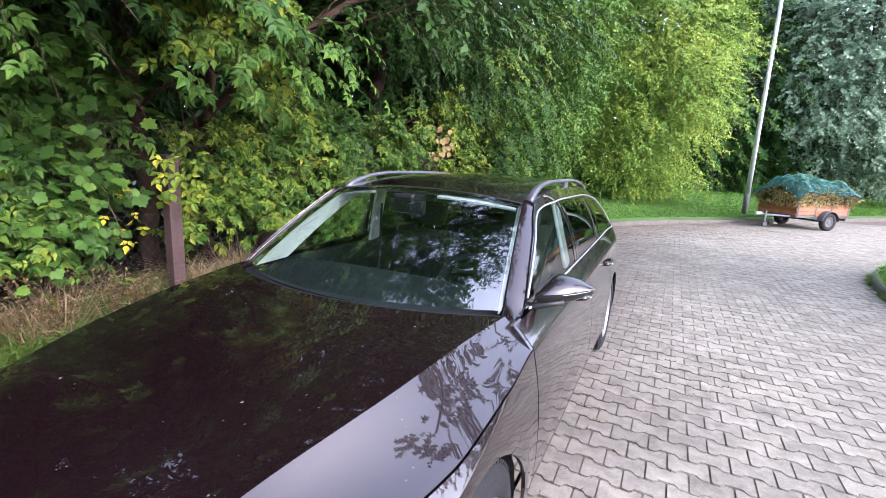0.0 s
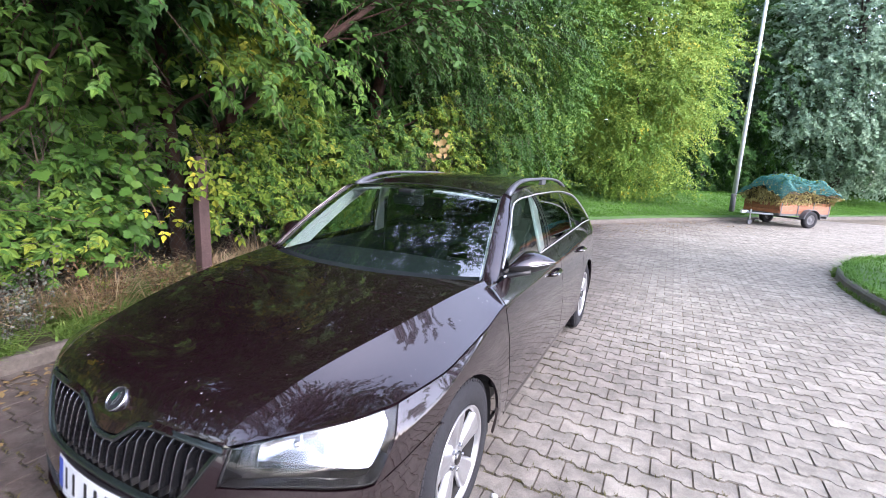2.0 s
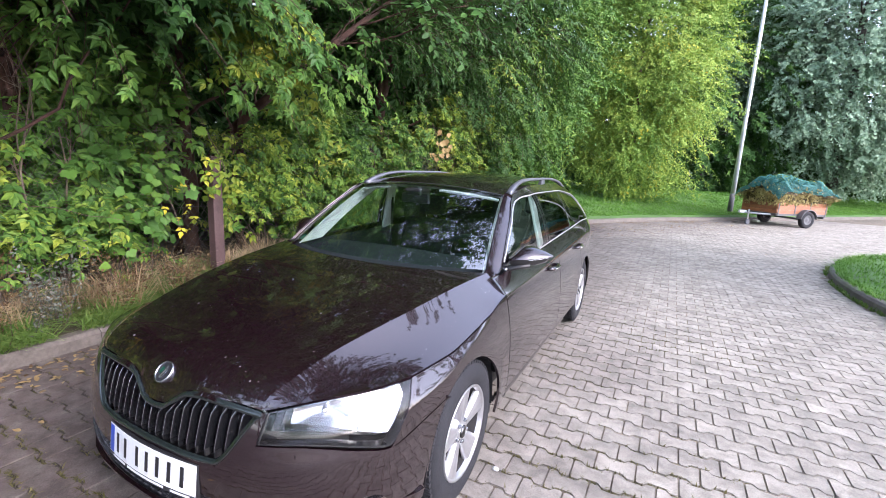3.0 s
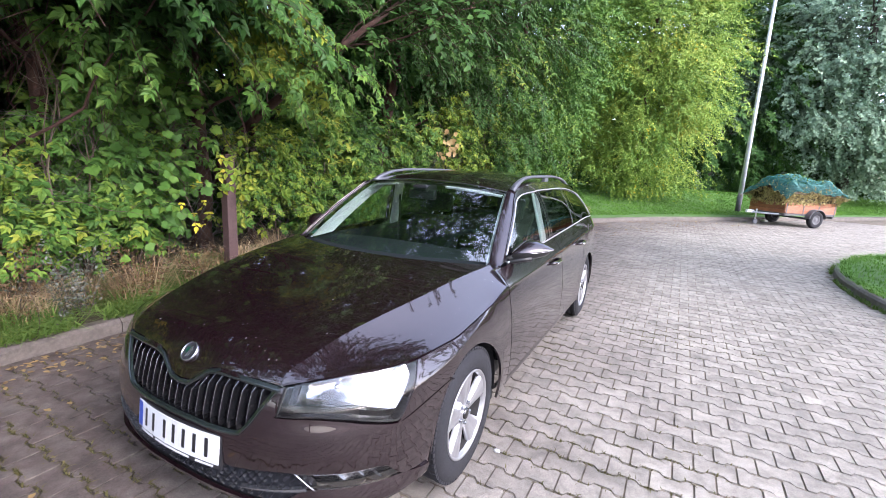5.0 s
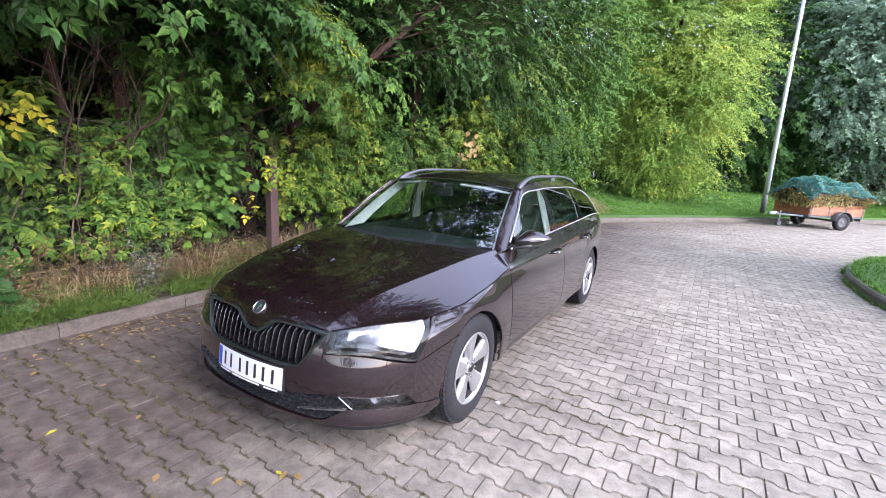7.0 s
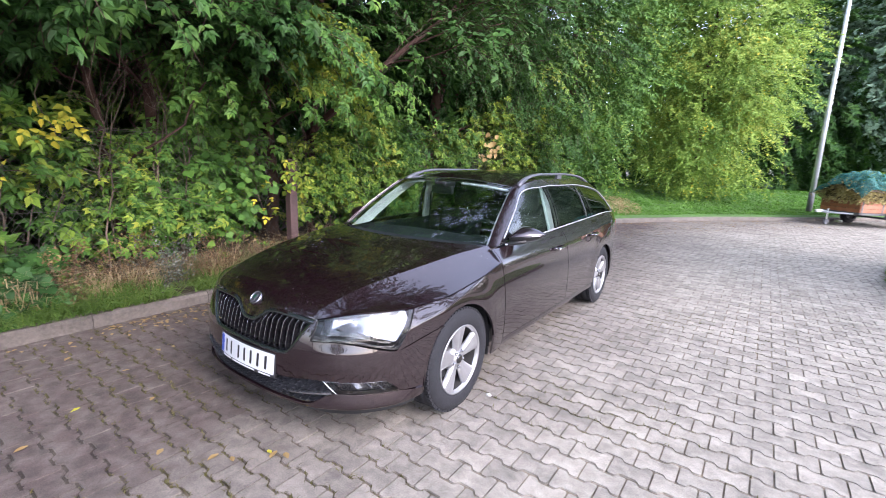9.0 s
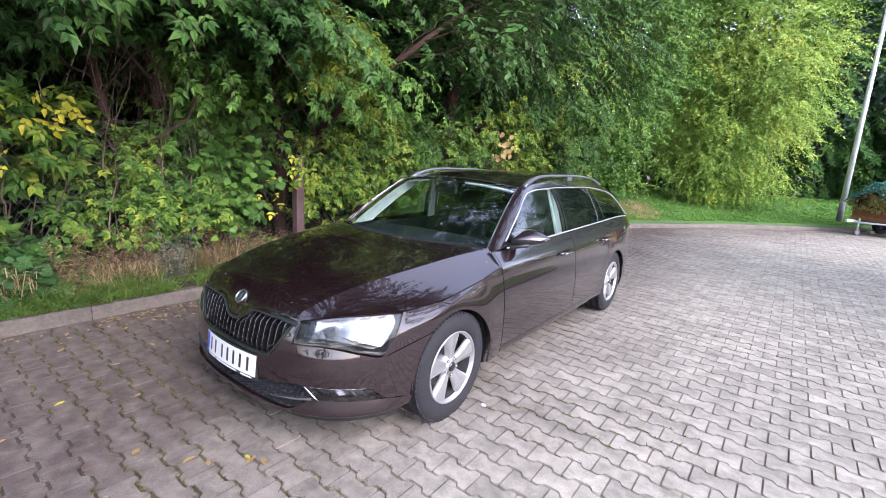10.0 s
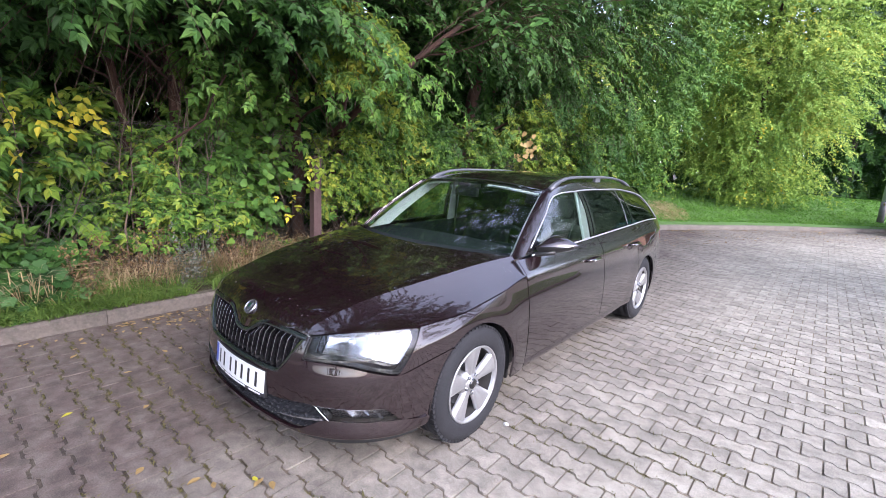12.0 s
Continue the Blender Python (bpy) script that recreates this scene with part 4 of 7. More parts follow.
def hood(u, v):
    a = abs(u)
    c = np.array((0, hood_cy(v), hood_cz(v)))
    k = np.array((hood_kx(v), hood_ky(v), hood_kz(v)))
    e = hood_edge(v)
    if a <= 0.75:
        t = a / 0.75
        p = np.array((k[0] * t, c[1] + (k[1] - c[1]) * t ** 2.2, c[2] + (k[2] - c[2]) * t ** 2.0))
    else:
        t = (a - 0.75) / 0.25
        p = k + (e - k) * t
        p[2] -= 0.007 * math.sin(t * math.pi) * min(1, v / 0.25)
    if v < 0.13 and p[0] < 0.475:
        w = (1 - v / 0.13) ** 1.5
        target = np.array(nose(p[0], GRILLE_TOP(p[0]) + 0.002, 0.0))
        p = p * (1 - w) + np.array((p[0], target[1], target[2])) * w
    return (math.copysign(p[0], u), p[1], p[2])


HU = np.r_[lin(0, 0.75, 24), lin(0.79, 1, 8)]
bonnet = sheet("bonnet", hood, np.r_[-HU[:0:-1], HU], np.r_[lin(0, 0.13, 8), lin(0.16, 1, 24)], PAINT, car, rim=0.02, label="glossy brown bonnet with sharp creases, dried drops and painted glints")
bonnet.data.set_sharp_from_angle(angle=radians(5.5))

# headlamps: slanted inner end, dark inner corner, bright reflectors behind a clear lens
S_H0, S_H1 = s_of_x(0.484, 0.600), flank_s(-0.440)
S_H0T = s_of_x(0.495, 0.705)
lamp_hi = curve([S_H0, S_H0T, s_of_x(0.60, 0.71), s_of_x(0.69, 0.72), s_of_x(0.785, 0.73), S_H1], [0.698, 0.705, 0.733, 0.745, 0.746, 0.742])
lamp_lo = curve([S_H0, s_of_x(0.55, 0.58), s_of_x(0.62, 0.575), s_of_x(0.70, 0.57), s_of_x(0.78, 0.56), S_LAMP, flank_s(-0.50), S_H1], [0.602, 0.605, 0.609, 0.602, 0.577, 0.557, 0.668, 0.739])
for sgn in (1, -1):
    def lamp(out, g=sgn, a=0.0, b=1.0, low=0.0, top=1.0):
        def f(u, v):
            w = a + (b - a) * u
            vv = low + (top - low) * v
            s0 = S_H0 + (S_H0T - S_H0) * vv
            s = s0 + (S_H1 - s0) * w
            lo, hi = lamp_lo(s) + 0.002, lamp_hi(s) - 0.002
            p = skin(s, lo + (hi - lo) * vv, out)
            return (g * p[0], p[1], p[2])
        return f
    us = lin(0, 1, 28) if sgn > 0 else lin(1, 0, 28)
    head = sheet("headlamp", lamp(-0.085), us, lin(0, 1, 8), GLOSS_BLACK, car, rim=0.0, label="clear headlamp with bright reflectors")
    def bowl(u, v, g=sgn):
        low = 0.45 - 0.36 * u
        cup = abs(math.sin(2 * math.pi * u)) * 4 * v * (1 - v)
        return lamp(-0.035 - 0.032 * cup, g, 0.14, 0.93, low, 0.95)(u, v)
    sheet("reflector", bowl, lin(0, 1, 34) if sgn > 0 else lin(1, 0, 34), lin(0, 1, 10), REFLECTOR, head, rim=0.012)
    for u in (0.27, 0.76):
        bm = bmesh.new()
        bmesh.ops.create_uvsphere(bm, u_segments=14, v_segments=8, radius=0.014, matrix=Matrix.Translation(lamp(-0.058, sgn, 0.14, 0.93, 0.45 - 0.36 * u, 0.95)(u, 0.45)))
        part("projector", bm, CHROME, head, smooth=True)
    sheet("brow", lamp(-0.003, sgn, 0.0, 0.90, 0.965, 1.0), us, lin(0, 1, 3), GLOSS_BLACK, head, rim=0.05)
    sheet("floor", lamp(-0.003, sgn, 0.0, 0.85, 0.0, 0.04), us, lin(0, 1, 3), GLOSS_BLACK, head, rim=0.05)
    sheet("lens", lamp(-0.0005), us, lin(0, 1, 8), LENS, head, rim=0.0)
    gap = []
    for v in lin(0, 1, 6):
        gap.append(lamp(-0.002, sgn)(0.0, v))
    tube("seal", gap, 0.004, BLACK, head, 6)

# upper body
roof_z = curve([0.50, 0.62, 0.80, 0.98, 1.12, 1.3, 1.7, 2.3, 3.0, 3.35, 3.55, 3.72], [0.945, 1.035, 1.165, 1.280, 1.345, 1.385, 1.413, 1.412, 1.365, 1.29, 1.18, 1.02])
roof_x = curve([0.50, 0.8, 1.12, 1.6, 2.4, 3.1, 3.5, 3.72], [0.795, 0.715, 0.645, 0.622, 0.612, 0.595, 0.60, 0.70])


def cabin(y, w, out=0.0):
    """A point on the side of the cabin: w runs from the belt (0) to the roof's edge (1)."""
    b = flank(y, belt(y))
    x = b[0] - 0.012 + (roof_x(y) - b[0] + 0.012) * w + 0.031 * 4 * w * (1 - w) * min(1, (roof_z(y) - b[2]) / 0.3) + out
    return (x, y, b[2] + (roof_z(y) - b[2]) * w)


def height(y):
    return max(roof_z(y) - belt(y), 0.012)


def fall(y):
    """How far the pillar's outer edge lies below the line of the roof."""
    return float(np.interp(y, (0.5, 0.95, 1.12), (0.030, 0.030, 0.0)))


def band(y):
    """Depth of the painted band over the side windows."""
    return fall(y) + float(np.interp(y, (0.5, 1.0, 1.5, 3.3, 3.8), (0.012, 0.018, 0.056, 0.060, 0.31)))


def side_rail(u, v):
    h = height(u)
    w0, w1 = max(0.0, 1 - band(u) / h), max(0.01, 1 - fall(u) / h)
    return cabin(u, w0 + (w1 - w0) * v, 0.004)


sheet("side_rail", side_rail, lin(0.505, 3.70, 70), lin(0, 1, 6), PAINT, car, both=True, label="body-coloured pillar and roof edge")


def pane(y0, y1, lean0, lean1, out):
    """A side window between two slanting edges."""
    def f(u, v):
        ya, yb = y0 + lean0 * v, y1 + lean1 * v
        y = ya + (yb - ya) * u
        h = height(y)
        w1 = max(0.02, 1 - (band(y) + 0.004) / h)
        return cabin(y, 0.008 / h + (w1 - 0.008 / h) * v, out)
    return f


for sgn, fd, rd in ((1, front_doors[0], back_doors[0]), (-1, front_doors[1], back_doors[1])):
    def side(f, g=sgn):
        return lambda u, v: tuple(np.array(f(u, v)) * (g, 1, 1))
    uu = lin(0, 1, 18) if sgn > 0 else lin(1, 0, 18)
    sheet("window_pane", side(pane(0.74, 1.615, 0.0, -0.055, -0.003)), uu, lin(0, 1, 8), GLASS, fd, rim=0.0, label="clear front door glass")
    sheet("window_pane", side(pane(1.74, 2.50, -0.06, -0.10, -0.003)), uu, lin(0, 1, 8), DARK_GLASS, rd, rim=0.0, label="dark tinted rear door glass")
    sheet("window_pane", side(pane(2.535, 2.66, -0.10, -0.14, -0.003)), uu, lin(0, 1, 8), DARK_GLASS, rd, rim=0.0, label="small dark fixed pane")
    sheet("quarter_window", side(pane(2.735, 3.50, -0.16, -0.22, -0.003)), uu, lin(0, 1, 8), DARK_GLASS, car, rim=0.0, label="dark tinted rear quarter window")
    sheet("corner_trim", side(pane(0.53, 0.735, 0.0, 0.0, -0.001)), uu, lin(0, 1, 8), GLOSS_BLACK, fd, rim=0.004)
    sheet("pillar_cover", side(pane(1.62, 1.682, -0.055, -0.058, 0.0)), uu[::3] if sgn > 0 else uu[::-1][::3][::-1], lin(0, 1, 8), GLOSS_BLACK, fd, rim=0.006)
    sheet("pillar_cover", side(pane(1.69, 1.737, -0.058, -0.06, 0.0)), uu[::3] if sgn > 0 else uu[::-1][::3][::-1], lin(0, 1, 8), GLOSS_BLACK, rd, rim=0.006)
    sheet("pillar_cover", side(pane(2.503, 2.532, -0.10, -0.10, 0.0)), uu[::4] if sgn > 0 else uu[::-1][::4][::-1], lin(0, 1, 8), SATIN, rd, rim=0.004)
    sheet("pillar_cover", side(pane(2.665, 2.73, -0.14, -0.16, 0.0)), uu[::4] if sgn > 0 else uu[::-1][::4][::-1], lin(0, 1, 8), GLOSS_BLACK, car, rim=0.004)
    # same chrome both sides; the far flank's dimness is put into a darker metal
    low = [tuple(np.array(cabin(y, 0.0, 0.004)) * (sgn, 1, 1)) for y in lin(0.66, 3.50, 50)]
    tube("window_trim", low, 0.006, BRIGHT_TRIM if sgn > 0 else DARK_SATIN, car, 6, label="chrome strip under the side windows")
    up = []
    for y in lin(0.64, 3.52, 60):
        h = height(y)
        w = max(0.0, 1 - (band(y) + 0.002) / h)
        up.append(tuple(np.array(cabin(y, w, 0.007)) * (sgn, 1, 1)))
    tube("window_trim", up, 0.005 if sgn > 0 else 0.003, BRIGHT_TRIM if sgn > 0 else DARK_SATIN, car, 6, label="chrome strip over the side windows")


def header(x):
    t = min(abs(x) / 0.605, 1)
    return np.array((x, 1.03 + 0.09 * t ** 2.2, 1.408 - 0.052 * t ** 2.2))


def screen_base(x):
    t = min(abs(x) / 0.74, 1)
    return np.array((x, 0.235 + 0.285 * t ** 2.0, 0.975 - 0.024 * t ** 2))


def screen(u, v, grow=0.0, out=0.0):
    a, b = screen_base(0.74 * u), header(0.605 * u)
    p = a + (b - a) * v
    bulge = 0.028 * 4 * v * (1 - v) * (1 - 0.3 * u * u) + out
    return (p[0], p[1] - bulge * 0.45, p[2] + bulge * 0.85)


windscreen = sheet("windscreen", screen, lin(-0.975, 0.975, 30), lin(0.03, 0.985, 16), SCREEN_GLASS, car, rim=0.0, label="windscreen mirroring leaves and pale sky")
for sgn in (1, -1):
    tube("screen_seal", [screen(sgn * 0.985, v, out=0.002) for v in lin(0, 1, 20)], 0.0045, BLACK, windscreen, 6)
sheet("scuttle", lambda u, v: tuple(screen_base(0.74 * u) + np.array((0, -0.02 + 0.05 * v, -0.024 + 0.016 * v))), lin(-1, 1, 24), lin(0, 1, 4), FABRIC, car, rim=0.02)
sheet("shade_band", lambda u, v: screen(u, 0.982 + 0.018 * v, out=-0.002), lin(-0.98, 0.98, 24), lin(0, 1, 3), BLACK, windscreen, rim=0.0)


def pillar_edge(y):
    return np.array(cabin(y, max(0.01, 1 - fall(y) / height(y)), 0.004))


def a_pillar(u, v, proud=0.010):
    """Body-coloured pillar between the windscreen's edge and the side window's frame."""
    a, b = np.array(screen(0.988, u, out=proud)), pillar_edge(0.508 + (1.125 - 0.508) * u)
    p = a + (b - a) * v
    p[2] += 0.004 * math.sin(v * math.pi)
    return tuple(p)


def cowl_corner(u, v):
    """Painted corner between the bonnet's rear edge, the pillar's foot and the door."""
    y = 0.448 + 0.085 * u
    if v <= 0.6:
        return flank(y, belt(y) - crease_drop(y) * (1 - v / 0.6), -0.003)
    a, t = np.array(flank(y, belt(y), -0.003)), (v - 0.6) / 0.4
    return tuple(a + (np.array((0.725, y, a[2] + 0.004)) - a) * t)


sheet("cowl_corner", cowl_corner, lin(0, 1, 6), np.r_[lin(0, 0.6, 8), lin(0.7, 1, 4)], PAINT, car, both=True)
sheet("a_pillar", a_pillar, lin(-0.11, 1, 20), lin(0, 1, 6), PAINT, car, rim=0.01)
sheet("a_pillar", lambda u, v: tuple(np.array(a_pillar(u, v, 0.0)) * (-1, 1, 1) - (0, 0, 0.004)), lin(1, -0.11, 20), lin(0, 1, 6), PAINT, car, rim=0.01)


def roof(u, v):
    y1 = 1.03 + (3.40 - 1.03) * v
    e = roof_x(max(y1, 1.12))
    t = abs(u)
    y = y1 + (0.09 * t ** 2.2) * (1 - v) + 0.04 * (1 - t * t) * v
    ze = roof_z(max(y, 1.12)) - 0.002
    crown = (0.052 + 0.012 * math.sin(math.pi * v)) * (1 - t ** 2.2)
    return (u * e, y, ze + crown)


sheet("roof", roof, lin(-1, 1, 30), lin(0, 1, 26), PAINT, car, rim=0.012, label="brown roof with scattered specks")
rail_z = curve([0, 0.05, 0.16, 0.5, 0.84, 0.95, 1], [0.004, 0.022, 0.038, 0.042, 0.038, 0.022, 0.004])
for sgn in (1, -1):
    bm, rows = bmesh.new(), []
    for t in lin(0, 1, 40):
        y = 1.18 + 1.95 * t
        x, z0 = roof_x(y) - 0.035, roof_z(y) + 0.012
        top = z0 + rail_z(t)
        thick = 0.020 + 0.03 * max(0, 1 - min(t, 1 - t) / 0.11)
        prof = [(-0.016, top - thick), (0.018, top - thick), (0.020, top - 0.006), (0.012, top), (-0.010, top), (-0.017, top - 0.006)]
        rows.append([bm.verts.new((sgn * (x + dx), y, z)) for dx, z in prof])
    for a, b in zip(rows, rows[1:]):
        for k in range(6):
            bm.faces.new((a[k], a[(k + 1) % 6], b[(k + 1) % 6], b[k]))
    bm.faces.new(rows[0]), bm.faces.new(rows[-1])
    rail = part("roof_rail", bm, RAIL, car, "silver roof rail", smooth=True)
    for t in (0.5,):
        y = 1.18 + 1.95 * t
        part("rail_foot", boxed((sgn * (roof_x(y) - 0.035) - 0.014, y - 0.06, roof_z(y) - 0.005), (sgn * (roof_x(y) - 0.035) + 0.014, y + 0.06, roof_z(y) + 0.045), 0.006), RAIL, rail)

# tail
def hatch(u, v):
    y = curve([0, 0.35, 0.5, 1], [3.89, 3.87, 3.80, 3.46])(v)
    z = curve([0, 0.35, 0.5, 1], [0.60, 0.86, 0.99, 1.405])(v)
    x = curve([0, 0.5, 1], [0.62, 0.70, 0.585])(v)
    return (x * u, y - 0.05 * u * u, z - 0.03 * u * u * v)


sheet("tailgate", lambda u, v: hatch(u, v * 0.52), lin(1, -1, 20), lin(0, 1, 12), PAINT, car)
sheet("rear_window", lambda u, v: hatch(u * 0.93, 0.53 + 0.42 * v), lin(1, -1, 20), lin(0, 1, 8), DARK_GLASS, car, rim=0.0)
sheet("rear_spoiler", lambda u, v: (0.565 * u, 3.40 + 0.12 * v - 0.03 * u * u, 1.305 - 0.03 * v - 0.045 * u * u), lin(1, -1, 16), lin(0, 1, 4), PAINT, car, rim=0.03)
S_TAIL = flank_s(3.22)
TAIL_S = lin(S_TAIL, PLAN_S[-1] - 0.01, 24)
sheet("rear_bumper", lambda u, v: (math.copysign(skin(abs(u), 0.20 + 0.38 * v)[0], u), *skin(abs(u), 0.20 + 0.38 * v)[1:]), [*TAIL_S, *(-TAIL_S[::-1])], lin(0, 1, 10), PAINT, car)
for sgn in (1, -1):
    sheet("tail_lamp", lambda u, v, g=sgn: (g * skin(u, 0.70 + 0.2 * v, 0.006)[0], *skin(u, 0.70 + 0.2 * v, 0.006)[1:]), lin(flank_s(3.63), flank_s(3.87), 12) if sgn > 0 else lin(flank_s(3.87), flank_s(3.63), 12), lin(0, 1, 6), RED_LENS, car, label="red tail lamp")
    sheet("rear_corner", lambda u, v, g=sgn: (g * skin(u, 0.585 + 0.42 * v, -0.004)[0], *skin(u, 0.585 + 0.42 * v, -0.004)[1:]), lin(flank_s(3.6), flank_s(3.885), 12) if sgn > 0 else lin(flank_s(3.885), flank_s(3.6), 12), lin(0, 1, 8), PAINT, car)

# dark inner shell, floor and wheel housings
part("underbody", boxed((-0.76, 0.42, 0.20), (0.76, 2.42, 0.32), 0.02), BLACK, car)
part("engine_bay", boxed((-0.50, -0.80, 0.20), (0.50, 0.42, 0.60), 0.03), BLACK, car)
part("bulkhead", boxed((-0.74, 0.40, 0.2), (0.74, 0.47, 0.86), 0.01), BLACK, car)
part("boot_floor", boxed((-0.50, 2.42, 0.22), (0.50, 3.78, 0.58), 0.03), BLACK, car)
for cy in WHEEL_Y:
    for sgn in (1, -1):
        bm, rows = bmesh.new(), []
        for a in lin(radians(-6), radians(186), 24):
            rows.append([bm.verts.new((sgn * x, cy + 0.366 * math.cos(a), TYRE_R + 0.366 * math.sin(a))) for x in (0.50, 0.885)])
        for a, b in zip(rows, rows[1:]):
            bm.faces.new((a[0], a[1], b[1], b[0]))
        bm.faces.new([r[0] for r in rows])
        part("wheel_housing", bm, BLACK, car)
        part("mud_guard", boxed((min(sgn * 0.45, sgn * 0.872), cy + ARCH_R + 0.008, 0.222), (max(sgn * 0.45, sgn * 0.872), cy + ARCH_R + 0.03, 0.46), 0.004), BLACK, car)


# wheels
def spoke_wheel(x, y, sgn, steer=0.0):
    w = new("wheel")
    w.parent = car
    w.matrix_basis = pose(x, y, TYRE_R, 0, 0, steer) @ Matrix.Diagonal((sgn, 1, 1, 1))
    tyre = lathe([(-0.205, 0.215), (-0.215, 0.24), (-0.212, 0.29), (-0.19, 0.318), (-0.17, 0.328), (-0.13, 0.329), (-0.128, 0.322), (-0.118, 0.322), (-0.116, 0.330), (-0.06, 0.330), (-0.058, 0.322), (-0.046, 0.322),
                  (-0.044, 0.329), (-0.018, 0.326), (0.0, 0.313), (0.012, 0.283), (0.010, 0.245), (0.0, 0.222), (-0.012, 0.214)], 56)
    tread_of = part("tyre", tyre, RUBBER, w, smooth=True)
    bm = bmesh.new()
    for k in range(64):
        turn = Matrix.Rotation(2 * math.pi * k / 64, 4, "X")
        add_box(bm, (-0.036, -0.0112, 0.318), (-0.008, 0.0112, 0.3335), 0, turn)
        add_box(bm, (-0.190, -0.0112, 0.318), (-0.160, 0.0112, 0.3335), 0, turn)
    tagged(part("tread", bm, RUBBER, tread_of), kind="stuff")
    rim = lathe([(-0.020, 0.214), (-0.008, 0.217), (0.002, 0.222), (0.006, 0.219), (0.004, 0.211), (-0.006, 0.206), (-0.018, 0.202)], 56)
    part("rim", rim, ALLOY, w, smooth=True)
    # the barrel's dark colour carries the recess shade between the spokes
    part("barrel", lathe([(-0.19, 0.20), (-0.10, 0.196), (-0.05, 0.199), (-0.018, 0.203)], 56), WHEEL_DARK, w, "inside of the rim, recess shade in its colour", smooth=True)
    part("brake_disc", lathe([(-0.085, 0.0), (-0.085, 0.142), (-0.10, 0.142), (-0.10, 0.0)], 32), DARK_SATIN, w)
    # black backing disc, added to keep the gaps between the spokes dark
    part("hub_backing", lathe([(-0.105, 0.0), (-0.105, 0.197), (-0.115, 0.197), (-0.115, 0.0)], 32), BLACK, w)
    part("hub", lathe([(-0.10, 0.085), (-0.03, 0.078), (-0.018, 0.06), (-0.020, 0.034), (-0.012, 0.032), (-0.010, 0.0)], 28), ALLOY, w, smooth=True)
    for k in range(5):
        a = radians(72 * k + 20)
        bm = bmesh.new()
        rows = []
        for r in lin(0.05, 0.212, 9):
            t = (r - 0.05) / 0.162
            half = 0.025 + 0.046 * t ** 1.2
            face = -0.020 + 0.006 * math.sin(t * math.pi) + 0.014 * t * t
            dip = 0.011 * (1 - t * 0.6)
            line = [(-half - 0.004, face - 0.026), (-half, face - 0.004), (-half * 0.72, face + 0.003), (-half * 0.16, face + 0.003 - dip * 0.2), (0, face + 0.003 - dip * 0.35), (half * 0.16, face + 0.003 - dip * 0.2), (half * 0.72, face + 0.003), (half, face - 0.004), (half + 0.004, face - 0.026)]
            rows.append([bm.verts.new((px, r * math.cos(a) - o * math.sin(a), r * math.sin(a) + o * math.cos(a))) for o, px in line])
        for p, q in zip(rows, rows[1:]):
            for i in range(8):
                bm.faces.new((p[i], p[i + 1], q[i + 1], q[i]))
        part("spoke", bm, ALLOY, w, smooth=True)
        b = a + radians(36)
        part("bolt", lathe([(-0.03, 0.010), (-0.008, 0.010), (-0.006, 0.007), (-0.006, 0.0)], 8, (0, 0.052 * math.cos(b), 0.052 * math.sin(b))), SATIN, w)
    part("cap", lathe([(-0.012, 0.030), (-0.004, 0.028), (-0.001, 0.02), (0.0, 0.0)], 20), GLOSS_BLACK, w, smooth=True)


spoke_wheel(0.890, FRONT_Y - 0.004, 1)
spoke_wheel(-0.890, FRONT_Y - 0.004, -1)
spoke_wheel(0.896, REAR_Y, 1)
spoke_wheel(-0.896, REAR_Y, -1)

# mirrors, handles
mirror_top = curve([0, 0.08, 0.24, 0.45, 0.7, 0.9, 1], [0.020, 0.044, 0.066, 0.060, 0.040, 0.016, 0.003])
mirror_low = curve([0, 0.15, 0.6, 0.9, 1], [0.030, 0.036, 0.038, 0.028, 0.004])
for sgn, owner in ((1, front_doors[0]), (-1, front_doors[1])):
    mir = new("mirror")
    mir.parent = car
    def cap(u, v, g=sgn):
        zb = 1.013 + 0.022 * u
        yf, yb = 0.665 + 0.03 * u + 0.140 * u * u, 0.812 + 0.034 * u
        return (g * (0.812 + 0.214 * u), yf + (yb - yf) * v ** 1.25, zb + mirror_top(u) * math.sin(v * math.pi / 2) ** 0.85)

    def under(u, v, g=sgn):
        x, y, z = cap(u, 0.0, 1)
        return (g * (x - 0.018 * v * u), y + 0.004 + 0.022 * v * v * (1 - u) + 0.006 * v, z - 0.003 - mirror_low(u) * v)

    def back(u, v, g=sgn):
        top, low = np.array(cap(u, 1.0, g)), np.array(under(u, 1.0, g))
        low[1] = top[1] - 0.004
        return tuple(top + (low - top) * v)

    mu = lin(0, 1, 22) if sgn > 0 else lin(1, 0, 22)
    sheet("housing", cap, mu, lin(0, 1, 14), PAINT, mir, rim=0.004)
    sheet("lower_cover", under, mu[::-1], lin(0, 1, 6), BLACK, mir, rim=0.004)
    sheet("mirror_glass", back, mu[::-1], lin(0.04, 1, 5), CHROME, mir, rim=0.003)
    sheet("base_plate", lambda u, v, g=sgn: tuple(np.array(under(u, 1.0, g)) * (1, 1 - v, 1) + (0, back(u, 1.0, g)[1] * v, 0)), mu, lin(0, 1, 4), BLACK, mir, rim=0.003)
    foot_line = [(sgn * x, y, z) for x, y, z in ((0.775, 0.70, 0.944), (0.80, 0.70, 0.952), (0.85, 0.71, 0.968), (0.92, 0.735, 0.982))]
    tube("foot", foot_line, [0.020, 0.018, 0.016, 0.014], BLACK, mir, 8)
    tube("repeater", [tuple(np.array(under(u, 0.12)) + (0, -0.0015, 0)) for u in lin(0.45, 0.97, 10)], 0.0018, SATIN, mir, 6)
